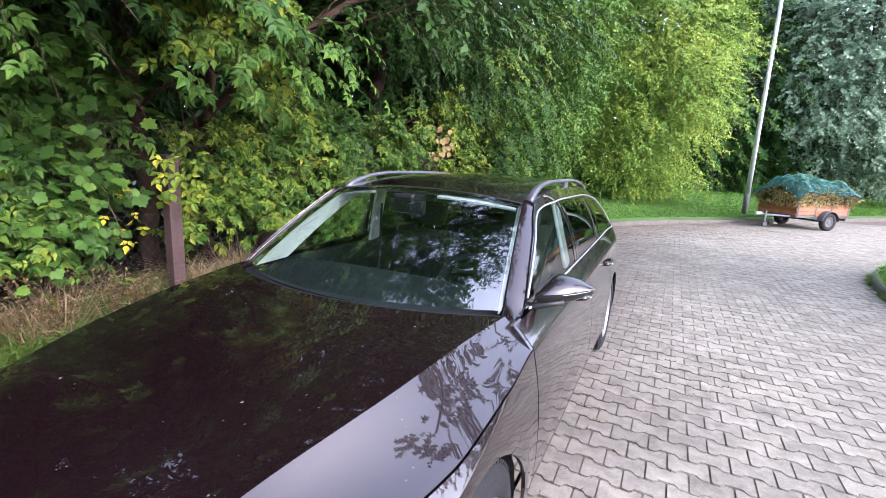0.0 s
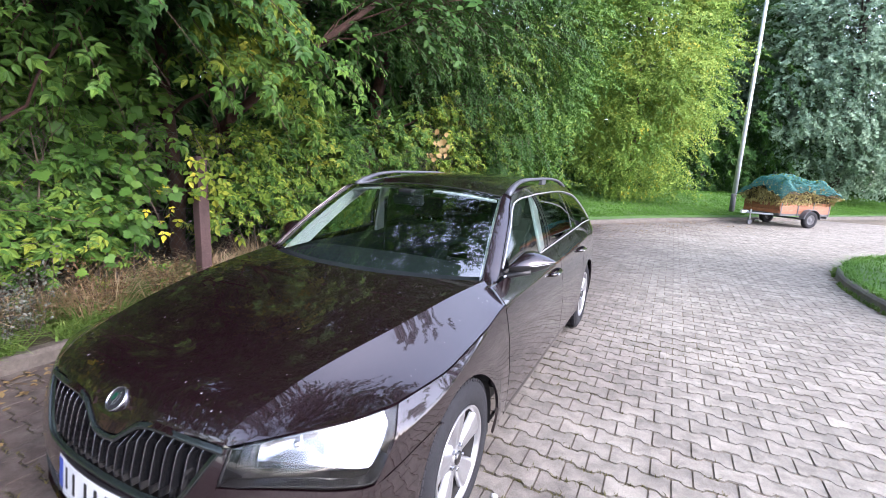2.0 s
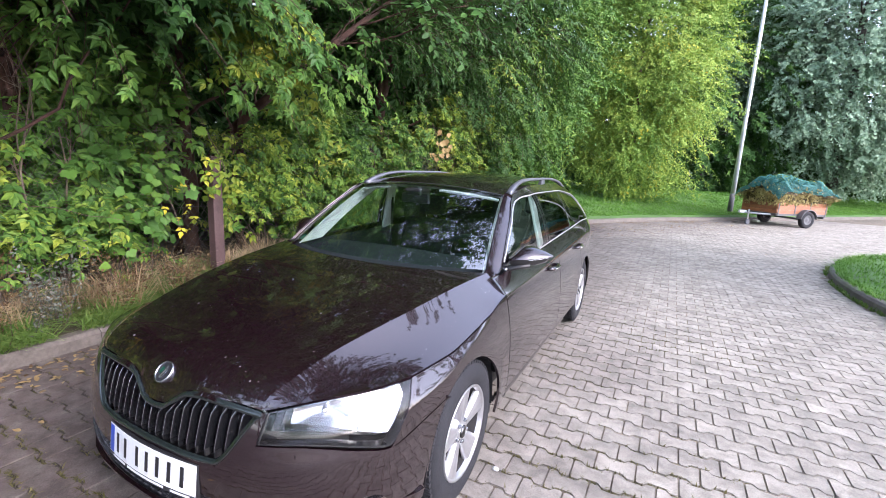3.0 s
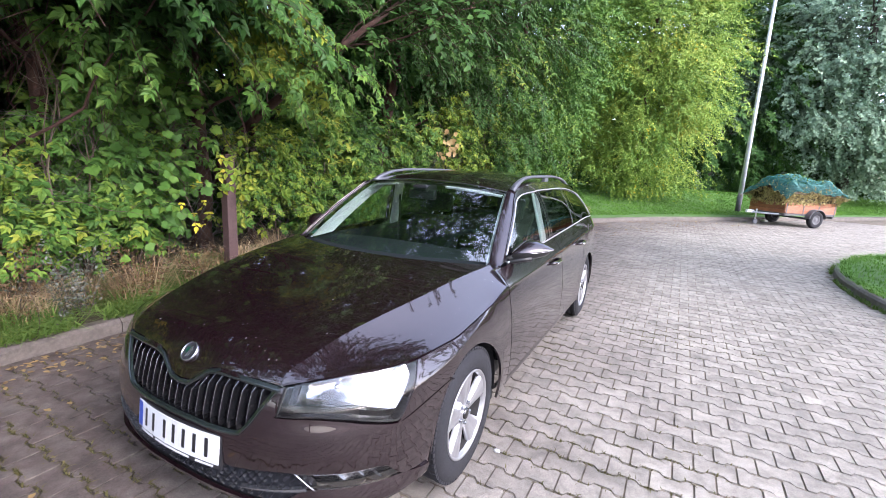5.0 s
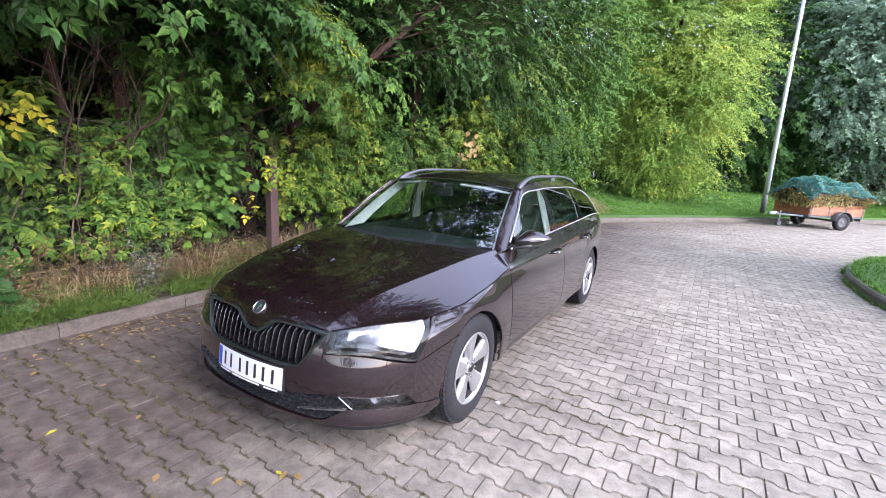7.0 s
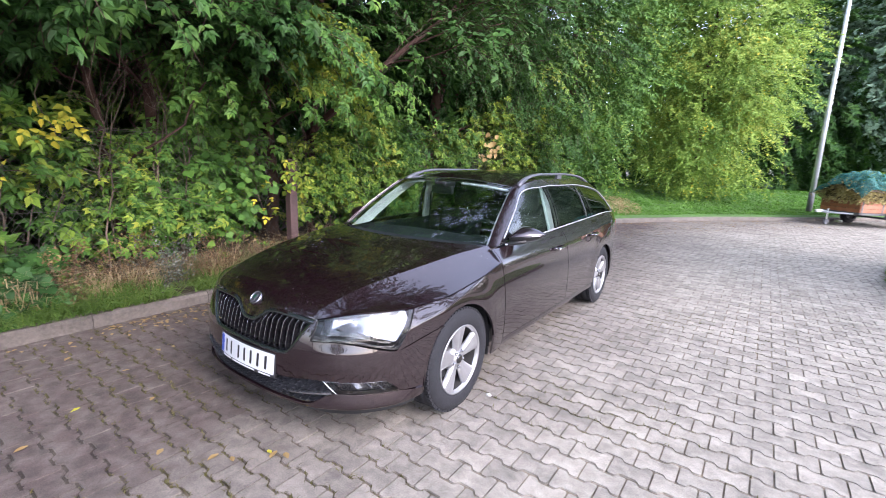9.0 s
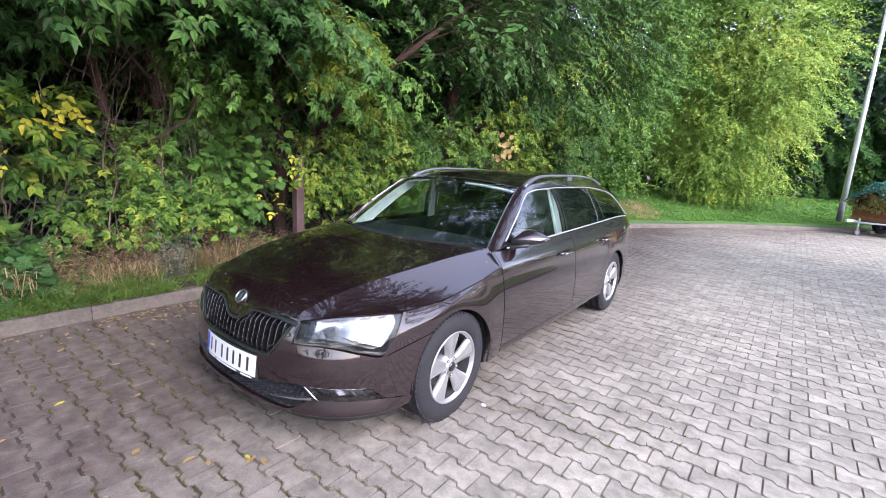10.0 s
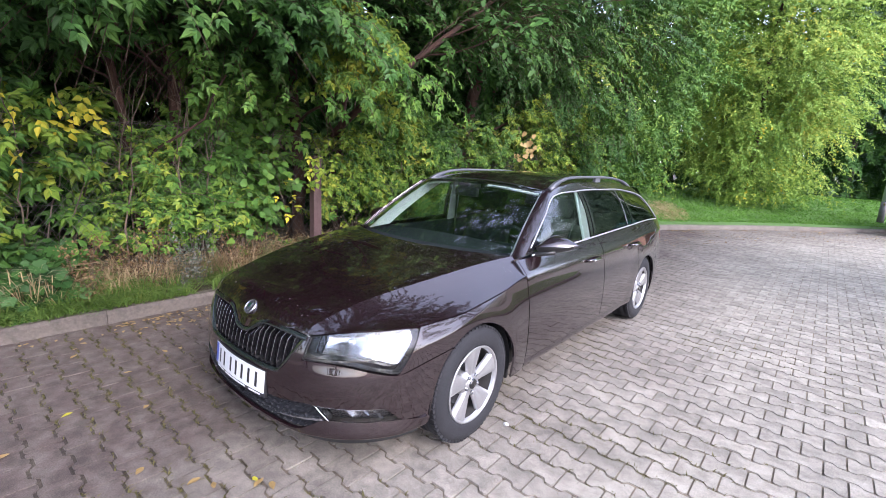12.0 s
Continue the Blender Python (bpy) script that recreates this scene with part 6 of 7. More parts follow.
# ---- trees behind the fence and over the car ----
def tree(name, label, seed, base, top, r0, limbs, n, reach, z_low, shape, size, mat, count=10, length=0.8, droop=0.5, bark=BARK, lean_out=(0.5, -0.1, 0.1), crown=None, extra=None, clump=1, path=None, inner=0.72, flat=1.0, twigs=True, face=0.0, view_face=0.0, loose=0.0):
    """A tapered crooked trunk, limbs, and a crown of twigs with leaves round the limbs' outer parts."""
    rng = np.random.default_rng(seed)
    t = thing(name, label, "tree")
    trunk = wander(rng, base, top, 12, 0.05)
    if path:
        pp = np.array(path, float)
        trunk = np.stack([np.interp(lin(0, 1, 12), lin(0, 1, len(pp)), pp[:, k]) for k in range(3)], 1)
    tube("trunk", trunk, lin(r0, r0 * 0.35, 12), bark, t, 10)
    ends, lines = [], []
    limb_list = []
    for k in range(limbs):
        f = rng.uniform(0.25, 1.0)
        p = trunk[min(int(f * 11), 11)]
        a = 2 * math.pi * (k * 0.382) + rng.uniform(-0.3, 0.3)
        out = np.array([math.cos(a), math.sin(a), rng.uniform(0.1, 0.7)]) * reach * rng.uniform(0.5, 1.1) + np.array(lean_out) * reach * 0.5
        e = p + out
        e[2] = max(e[2], z_low)
        line = wander(rng, p, e, 8, 0.08)
        limb_list.append((line, lin(r0 * 0.22 * (1.2 - f * 0.6), 0.005, 8)))
        ends += list(line[3:])
    for line, rad in limb_list:
        tube("limb", line, rad, bark, t, 6)
    ends = np.array(ends)
    idx = rng.integers(0, len(ends), n)
    starts = ends[idx] + rng.normal(0, 0.16 * reach, (n, 3)) * (1, 1, 0.8)
    if crown:
        cx, cy, cz, rx, ry, rz, share = crown
        m = int(n * share)
        g = unit(rng.normal(0, 1, (m, 3))) * rng.uniform(inner, 1.0, (m, 1)) ** 0.6
        lump = np.array([noise.noise(tuple(q * 2.4 + seed)) for q in g])[:, None]
        hub = np.array((cx, cy, cz)) + g * (1 + 0.30 * lump) * np.array((rx, ry, rz))
        per = max(1, clump)
        starts[:m] = hub[(np.arange(m) // per) * per] + rng.normal(0, 0.14 * min(rx, ry) if per > 1 else 0.0, (m, 3)) * (1.15, 1.15, 0.42)
    starts[:, 2] = np.maximum(starts[:, 2], z_low)
    ways = unit(starts - np.array(trunk[7])) + np.array(lean_out) * 0.6 + rng.normal(0, 0.35, (n, 3))
    ways = ways * (1, 1, flat)
    p, d, nr, lines = sprays(rng, starts, ways, length, count, droop)
    if loose:
        d = unit(d + rng.normal(0, loose, d.shape))
        nr = unit(nr + rng.normal(0, loose * 0.5, nr.shape))
    if view_face:
        nr = unit(nr + view_face * np.array((0.9, -0.35, 0.25)) + rng.normal(0, 0.2, nr.shape))
    if face and crown:
        nr = unit(nr + face * unit((p - np.array(crown[:3])) / np.array(crown[3:6])))
    sizes = size * rng.uniform(0.55, 1.25, len(p))
    keep = (p[:, 2] > z_low - 0.5) & ~hollow(p)
    if extra:
        emat, share = extra
        spot = np.array([noise.noise(tuple(q * 0.9 + 5.0 + seed)) for q in starts]).repeat(count)
        pick = keep & (spot > 0.28) & (rng.random(len(p)) < share)
        if pick.sum():
            leaves("turned_leaves", p[pick], d[pick], nr[pick], sizes[pick], shape, emat, t)
        keep &= ~pick
    leaves("crown", p[keep], d[keep], nr[keep], sizes[keep], shape, mat, t)
    if twigs:
        tagged(twig_mesh("twig_spray", lines, bark, t, 0.006), kind="stuff")
    return t


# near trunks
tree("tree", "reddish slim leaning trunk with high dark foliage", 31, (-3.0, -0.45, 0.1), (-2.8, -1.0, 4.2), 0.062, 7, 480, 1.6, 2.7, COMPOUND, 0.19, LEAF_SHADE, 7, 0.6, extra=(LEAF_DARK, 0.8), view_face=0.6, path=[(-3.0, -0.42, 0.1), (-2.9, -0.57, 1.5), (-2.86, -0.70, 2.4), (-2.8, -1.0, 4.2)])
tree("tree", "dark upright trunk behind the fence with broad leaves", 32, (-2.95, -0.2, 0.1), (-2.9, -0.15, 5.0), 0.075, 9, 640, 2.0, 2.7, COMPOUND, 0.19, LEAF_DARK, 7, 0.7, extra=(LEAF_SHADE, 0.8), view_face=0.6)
tree("tree", "tree hanging over the fence with feathered green leaves", 33, (-3.4, 1.6, 0.1), (-2.6, 1.2, 4.5), 0.09, 9, 430, 1.8, 2.4, COMPOUND, 0.18, LEAF_MAPLE, 7, 0.6, lean_out=(0.6, -0.2, 0.0), view_face=0.6)
tree("tree", "red-brown leaning tree with willow-like foliage", 34, (-2.8, 0.9, 0.2), (-2.1, 5.4, 4.9), 0.062, 12, 520, 2.0, 3.0, OVAL, 0.10, LEAF_DARK, 11, 0.7, droop=0.35, lean_out=(-0.1, 0.1, 0.3), path=[(-4.0, 1.7, 0.1), (-3.5, 1.85, 1.5), (-2.8, 1.98, 2.05), (-2.25, 2.08, 2.42), (-2.2, 2.65, 2.88), (-2.2, 3.6, 3.55), (-2.2, 4.3, 4.05), (-2.1, 5.2, 4.9)])
tree("tree", "bright leafy branch hanging over the fence", 37, (-3.3, 2.0, 0.1), (-2.6, 1.9, 4.3), 0.06, 6, 140, 0.7, 2.5, COMPOUND, 0.17, LEAF_LIME, 7, 0.4, view_face=0.5, crown=(-2.1, 1.5, 2.78, 0.22, 0.42, 0.36, 0.9), lean_out=(0.5, -0.2, 0.0))
tree("tree", "grey-green drooping tree beside the car", 35, (-3.8, 5.6, 0.2), (-3.2, 5.8, 10.0), 0.15, 16, 1500, 2.4, 2.9, TRIO, 0.10, LEAF_DARK, 11, 0.7, droop=0.28, lean_out=(0.5, -0.25, -0.05), crown=(-2.9, 5.9, 6.3, 1.9, 1.9, 3.5, 0.75), clump=14, inner=0.4)
tree("tree", "green tree with lime tips over the hedge", 36, (-3.8, 8.8, 0.2), (-3.0, 9.0, 11.0), 0.17, 16, 1900, 2.4, 1.6, TRIO, 0.12, LEAF_DARK, 10, 0.8, droop=0.3, extra=(LEAF_MID, 0.9), crown=(-2.8, 8.8, 6.2, 2.0, 2.0, 5.0, 0.8), clump=14, inner=0.4, flat=0.6)
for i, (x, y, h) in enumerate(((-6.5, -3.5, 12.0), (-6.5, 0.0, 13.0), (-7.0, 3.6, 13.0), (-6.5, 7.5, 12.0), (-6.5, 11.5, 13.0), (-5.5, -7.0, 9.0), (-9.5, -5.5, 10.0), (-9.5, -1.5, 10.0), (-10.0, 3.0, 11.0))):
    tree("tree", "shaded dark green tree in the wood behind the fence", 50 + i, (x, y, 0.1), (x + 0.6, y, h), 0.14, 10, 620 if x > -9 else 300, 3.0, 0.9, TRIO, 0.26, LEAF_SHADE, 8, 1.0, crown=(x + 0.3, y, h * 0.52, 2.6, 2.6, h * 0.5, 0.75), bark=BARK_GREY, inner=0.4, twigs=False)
# tall trees whose crowns reach out over the parked car
for i, (x, y, h, cx, cz, r) in enumerate(((-4.6, -4.2, 10, -1.8, 7.0, 3.0), (-4.8, -0.8, 11, -1.5, 7.4, 3.1), (-4.9, 2.2, 10, -0.3, 7.4, 2.6), (-4.9, 3.6, 11, -1.4, 8.2, 2.5))):
    tree("tree", "tall tree whose crown reaches over the car", 60 + i, (x, y, 0.1), (x + 1.2, y, h), 0.17, 12, 480, 2.6, 4.6, TRIO, 0.16, LEAF_SHADE, 10, 1.0, droop=0.5, crown=(cx, y, cz, r, r * 0.8, 2.2, 0.75), lean_out=(0.4, 0, 0), bark=BARK_GREY, clump=14)



def dead_branches():
    """Bare dry twigs tangled in the hollow behind the fence."""
    rng = np.random.default_rng(29)
    d = thing("dead_branches", "tangle of bare dry twigs behind the wire fence", "branches", (-2.78, -0.5, 0.15))
    many = []
    for k in range(9):
        y = rng.uniform(-0.75, 0.75)
        a, b = (rng.uniform(-0.1, 0.1), y, 0.0), (rng.uniform(0.0, 0.3), y + rng.uniform(-0.6, 0.6), rng.uniform(1.4, 2.4))
        line = wander(rng, a, b, 10, 0.07)
        tube("branch", line, lin(0.010, 0.003, 10), TWIG, d, 5)
        for i in range(14):
            p = line[rng.integers(3, 10)]
            e = p + rng.normal(0, 0.22, 3) + (0.08, 0, 0.12)
            many.append((wander(rng, p, e, 5, 0.06), lin(0.0035, 0.0012, 5)))
    tagged(tubes("twig_tangle", many, TWIG, d, 3), kind="stuff")


dead_branches()


def leaf_cluster(at, seed, n, size, mat, label, shape):
    """A handful of withered leaves on a hanging shoot."""
    rng = np.random.default_rng(seed)
    c = thing("withered_shoot", label, "leaves", at)
    tube("shoot", wander(rng, (-0.25, 0.0, 0.35), (0.05, 0.0, -0.15), 6), lin(0.006, 0.002, 6), TWIG, c, 5)
    p = rng.normal(0, 1, (n, 3)) * (0.05, 0.13, 0.15)
    leaves("dry_leaves", p, rng.normal(0, 0.5, p.shape) - (0, 0, 1), rng.normal(0, 0.4, p.shape) + (1, -0.6, 0.3), size * rng.uniform(0.6, 1.2, n), shape, mat, c)


leaf_cluster((-2.15, 5.6, 1.90), 41, 13, 0.105, LEAF_BROWN, "hanging shoot with withered tan leaves", MAPLE)
leaf_cluster((-2.4, -1.06, 1.72), 42, 14, 0.13, LEAF_YELLOW, "shoot with bright yellow leaves over the fence", TRIPLE)
leaf_cluster((-2.4, -1.42, 1.62), 43, 8, 0.12, LEAF_YELLOW, "small shoot with yellow leaves over the fence", TRIPLE)
leaf_cluster((-2.42, 0.75, 0.95), 44, 9, 0.10, LEAF_YELLOW, "low shoot with yellow leaves at the fence", TRIPLE)
leaf_cluster((-2.42, 1.27, 1.42), 45, 30, 0.13, LEAF_LIME, "lime-green shoot hiding the top of the brown post", TRIPLE)
# trees across the lot and behind the walk, which glass and paint mirror
for i, (x, y, h, r) in enumerate(((7.7, 6.3, 11.0, 2.3), (13.5, 0.4, 8.0, 2.8), (12.5, -7.5, 8.0, 2.8), (4.5, -15.0, 9.0, 3.0), (-2.5, -14.5, 9.0, 3.0))):
    tree("tree", "leafy tree across the lot, mirrored in the car", 110 + i, (x, y, 0.0), (x + 0.3, y, h), 0.16, 10, 420, 2.4, 2.0, TRIO, 0.22, LEAF_DARK, 10, 0.9, droop=0.35, crown=(x, y, h * 0.55, r, r, h * 0.42, 0.85), bark=BARK_GREY, clump=10, inner=0.4, twigs=False)
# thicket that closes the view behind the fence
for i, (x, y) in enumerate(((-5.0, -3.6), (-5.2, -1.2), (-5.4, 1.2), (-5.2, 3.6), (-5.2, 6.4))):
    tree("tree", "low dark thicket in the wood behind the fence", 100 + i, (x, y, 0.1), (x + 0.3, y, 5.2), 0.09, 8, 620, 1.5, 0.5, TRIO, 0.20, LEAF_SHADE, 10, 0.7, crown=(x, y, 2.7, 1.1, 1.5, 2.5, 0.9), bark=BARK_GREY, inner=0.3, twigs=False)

# the bright tree at the bend and the tall ones beyond the lawn
tree("bright_tree", "tall bright yellow-green tree sweeping down to the lawn", 71, (0.0, 18.6, 0.5), (0.2, 18.4, 12.0), 0.11, 20, 11500, 2.6, 0.95, SMALL, 0.115, LEAF_TREE, 14, 0.62, droop=0.2, crown=(-0.2, 18.2, 6.2, 3.05, 2.9, 5.9, 0.92), lean_out=(0.15, -0.2, 0.0), extra=(LEAF_YELLOW, 0.1), clump=12, inner=0.3, flat=0.6, twigs=False, face=0.9, loose=0.5)
tree("bright_tree", "bright green tree over the corner of the lawn", 72, (-3.8, 14.0, 0.4), (-3.2, 13.6, 12.0), 0.16, 16, 5200, 2.2, 1.2, SMALL, 0.12, LEAF_MAPLE, 14, 0.62, droop=0.2, crown=(-2.9, 13.2, 6.2, 2.1, 2.2, 5.8, 0.9), lean_out=(0.1, -0.2, 0.0), extra=(LEAF_TREE, 0.6), clump=12, inner=0.45, flat=0.6, twigs=False, face=0.5, loose=0.5)
for i, (x, y, h, r) in enumerate(((9.6, 30.0, 15, 4.6), (5.2, 33.0, 14, 4.0))):
    tree("maple_tree", "tall blue-green maple beyond the lawn", 80 + i, (x, y, 0.6), (x, y, h), 0.28, 16, 9500, 4.0, 1.2, ROUND, 0.145, LEAF_BLUE, 14, 0.8, droop=0.2, crown=(x, y, h * 0.53, r, r, h * 0.5, 0.88), bark=BARK_GREY, clump=9, inner=0.5, flat=0.7, twigs=False, face=0.9, loose=0.6)
for i, (x, y, h, r) in enumerate(((-1.5, 25.5, 7, 3.0), (3.2, 27.5, 12, 3.3), (0.0, 25.5, 13, 3.4), (6.5, 30.5, 7, 3.2), (-6.0, 22.0, 8, 3.2), (14.0, 36.0, 6, 3.5), (22.0, 42.0, 6, 4.0), (33.0, 44.0, 7, 5.0), (8.0, 38.0, 15, 5.0), (15.0, 40.0, 15, 5.5), (2.0, 36.0, 14, 4.5), (-6.2, 15.5, 11, 3.0), (-3.6, 21.0, 11, 3.2), (-6.5, 10.2, 10, 2.6))):
    tree("tree", "dense dark undergrowth at the edge of the wood", 90 + i, (x, y, 0.6), (x, y, h), 0.14, 10, 520, 2.4, 0.7, TRIO, 0.32, LEAF_DARK, 10, 0.9, droop=0.3, crown=(x, y, h * 0.5, r, r * 0.7, h * 0.48, 0.9), bark=BARK_GREY, inner=0.5, twigs=False)


# ---- grass ----
def blades(name, spots, heights, mat, lean, seed, label, width=0.006):
    rng = np.random.default_rng(seed)
    n = len(spots)
    a = rng.uniform(0, 2 * np.pi, n)
    side = np.stack([np.cos(a), np.sin(a), 0 * a], 1) * width * rng.uniform(0.6, 1.4, (n, 1))
    bend = np.stack([np.cos(a + 1.3), np.sin(a + 1.3), 0 * a], 1) * (heights * lean * rng.uniform(0.2, 1.6, n))[:, None]
    up = np.array([0, 0, 1.0]) * heights[:, None]
    v = np.stack([spots - side, spots + side, spots + 0.6 * up + 0.35 * bend + side * 0.7, spots + 0.6 * up + 0.35 * bend - side * 0.7, spots + 0.95 * up * (1 - 0.25 * lean) + bend], 1)
    f = np.array([[0, 1, 2], [0, 2, 3], [3, 2, 4]])
    f = (f[None] + (np.arange(n) * 5)[:, None, None]).reshape(-1, 3)
    ob = mesh_object(name, v.reshape(-1, 3), f, mat)
    return tagged(ob, label, "grass", kind="stuff")


def verge_spots(rng, n, y0, y1, d0, d1, least=-0.28):
    y = rng.uniform(y0, y1, n)
    d = rng.uniform(d0, d1, n)
    x = np.array([kerb_x(t) for t in y]) - d
    clump = np.array([noise.noise((a * 3.0, b * 3.0, 9.0)) for a, b in zip(x, y)])
    keep = clump > least
    x, y = x[keep], y[keep]
    return np.stack([x, y, [bank(a, b) - 0.01 for a, b in zip(x, y)]], 1)


grng = np.random.default_rng(3)
vs = verge_spots(grng, 12000, -5, 7, 0.05, 0.20)
blades("edge_grass", vs, grng.uniform(0.08, 0.24, len(vs)), GRASS, 1.5, 14, "long grass leaning over the kerb", 0.006)
vs = verge_spots(grng, 24000, -5, 10, 0.14, 0.5)
blades("verge_grass", vs, grng.uniform(0.05, 0.19, len(vs)), GRASS, 1.1, 4, "tufted green grass on the verge beside the kerb", 0.007)
vs = verge_spots(grng, 42000, -5, 10, 0.20, 0.68, -0.12)
tuft = np.clip(np.array([0.75 + 1.1 * noise.noise((a * 2.2, b * 2.2, 5.0)) for a, b in vs[:, :2]]), 0.3, 1.5)
blades("dry_verge_grass", vs, grng.uniform(0.16, 0.62, len(vs)) * tuft, HAY, 1.0, 5, "dry straw-coloured grass under the hedge", 0.004)


vs = verge_spots(grng, 32000, -5, 10, 0.12, 0.66, -0.12)
blades("tall_verge_grass", vs, grng.uniform(0.10, 0.38, len(vs)), GRASS, 1.0, 15, "taller green tufts among the dry grass", 0.006)


def dead_weed(at, seed, tall, label, mat):
    """A withered weed: upright bare stalks with small curled leaves near their tops."""
    rng = np.random.default_rng(seed)
    w = thing("dead_weed", label, "weed", at)
    p = []
    for k in range(16):
        a, b = rng.normal(0, 0.05, 2), rng.normal(0, 0.15, 2)
        line = wander(rng, (a[0], a[1], -0.03), (b[0], b[1], tall * rng.uniform(0.6, 1.1)), 7, 0.04)
        tube("stalk", line, lin(0.004, 0.0015, 7), TWIG, w, 3)
        p += [line[rng.integers(2, 7)] + rng.normal(0, 0.035, 3) for _ in range(70)]
    p = np.array(p)
    leaves("curled_leaves", p, rng.normal(0, 1, p.shape), rng.normal(0, 1, p.shape) + (1, -0.5, 0.3), rng.uniform(0.012, 0.034, len(p)), OVAL, mat, w)


dead_weed((-2.47, -0.27, 0.12), 61, 0.62, "grey withered weed standing in the dry verge grass", LEAF_GREY)
for k, (x, y, h) in enumerate(((-2.5, -0.62, 0.6), (-2.52, 0.25, 0.5), (-2.55, -1.1, 0.55), (-2.5, 0.85, 0.45))):
    dead_weed((x, y, 0.12), 62 + k, h, "brown withered weed standing in the dry verge grass", LEAF_LITTER)


def lawn_spots(rng, n):
    out = []
    while len(out) < n:
        y = rng.uniform(9.5, 32)
        d = 7 * rng.random() ** 1.4 + 0.12
        dx = kerb_x(y + 0.1) - kerb_x(y - 0.1)
        m = math.hypot(dx, 0.2)
        x, yy = kerb_x(y) - 0.2 / m * d, y + dx / m * d
        out.append((x, yy, bank(x, yy)))
    return np.array(out)


a, d = grng.uniform(0, 2 * np.pi, 2600), grng.random(2600) ** 0.7
worn = np.stack([-1.5 - 0.9 * d * np.cos(a) * 0.8 - 0.55 * d * np.sin(a), 13.4 + 1.7 * d * np.sin(a), 0 * a], 1)
worn[:, 2] = [bank(x, y) for x, y in worn[:, :2]]
blades("worn_grass", worn, grng.uniform(0.02, 0.09, len(worn)), HAY, 1.2, 16, "patch of dry worn grass on the lawn bank", 0.012)
ls = lawn_spots(grng, 105000)
blades("lawn_grass", ls, grng.uniform(0.03, 0.075, len(ls)), LAWN, 1.3, 6, "mown green lawn on the bank", 0.017)
a, r = grng.uniform(0, 2 * np.pi, 12000), np.sqrt(grng.random(12000)) * 0.97
isl = np.stack([ISLE[0] + (ISLE[2] - 0.1) * r * np.cos(a), ISLE[1] + (ISLE[3] - 0.1) * r * np.sin(a), 0.195 - 0.09 * r * r], 1)
blades("island_grass", isl, grng.uniform(0.03, 0.09, len(isl)), LAWN, 0.7, 7, "short green grass on the island", 0.008)
a = grng.uniform(0, 2 * np.pi, 5200)
r = 1 - 0.045 * grng.random(5200) ** 1.5
rimmed = np.stack([ISLE[0] + (ISLE[2] - 0.07) * r * np.cos(a), ISLE[1] + (ISLE[3] - 0.07) * r * np.sin(a), 0 * a + 0.108], 1)
blades("island_fringe", rimmed, grng.uniform(0.05, 0.15, len(rimmed)), LAWN, 1.6, 19, "unmown grass hanging over the island kerb", 0.007)
a = grng.uniform(0, 2 * np.pi, 3600)
a = a[np.array([noise.noise((3 * math.cos(k) * 2, 3 * math.sin(k) * 2, 4.0)) > -0.02 for k in a])]
r = 1 + 0.012 * grng.random(len(a))
foot = np.stack([ISLE[0] + (ISLE[2] + 0.02) * r * np.cos(a), ISLE[1] + (ISLE[3] + 0.02) * r * np.sin(a), 0 * a - 0.005], 1)
blades("kerb_weeds", foot, grng.uniform(0.03, 0.11, len(foot)), GRASS, 1.2, 20, "weeds at the foot of the island kerb", 0.006)


# ---- fence ----
def build_fence():
    f = thing("wire_fence", "rusty chain-link fence overgrown by the hedge", "fence")
    X, H = -2.66, 1.75
    wires = []
    step = 0.075
    for k in np.arange(-4.5, 9.0, step):
        for sgn in (1, -1):
            pts = []
            n = 12
            for i in range(n + 1):
                z = 0.15 + (H - 0.15) * i / n
                pts.append((X + (0.004 if (i % 2) else -0.004), k + sgn * (z - 0.15) * 0.75, z))
            wires.append((np.array(pts), np.full(n + 1, 0.0016)))
    m = tubes("mesh", wires, WIRE, f, 3)
    for z in (0.3, 1.0, 1.72):
        tube("strand", [(X, -4.5, z), (X, 2, z - 0.01), (X, 9, z)], 0.002, WIRE, f, 4)
    return f


build_fence()


def fence_post(y):
    p = thing("fence_post", "brown painted angle-iron fence post", "post", (-2.58, y, 0.05), group="fence posts")
    part("shaft", boxed((-0.05, -0.055, 0), (0.05, 0.055, 1.43), 0.008), POST_BROWN, p)
    part("cap", boxed((-0.056, -0.061, 1.43), (0.056, 0.061, 1.452), 0.006), POST_BROWN, p)
    return p


first_post = fence_post(1.27)
for y in (-2.6, 5.1, 8.9):
    copy_thing(first_post, pose(-2.70 if y > 2 else -2.62, y, 0.05))


# ---- lamp post ----
def street_lamp():
    p = thing("street_lamp", "tall galvanised steel lamp post on the lawn", "lamp post", (3.86, 18.8, 0.30))
    tube("pole", [(0, 0, 0.62), (0, 0, 4), (0.0, 0, 8.6)], [0.088, 0.07, 0.05], GALV, p, 14)
    tube("base_sleeve", [(0, 0, -0.2), (0, 0, 0.3), (0, 0, 0.63)], [0.093, 0.093, 0.09], GALV_DARK, p, 14, "dark coated foot of the pole")
    tube("arm", [(0, 0, 8.55), (-0.1, 0.0, 8.85), (-0.5, 0, 9.0), (-1.0, 0, 9.05)], [0.045, 0.04, 0.035, 0.03], GALV, p, 10)
    part("lamp_head", boxed((-1.6, -0.12, 8.99), (-0.95, 0.12, 9.12), 0.03), GALV, p)
    return p


street_lamp()


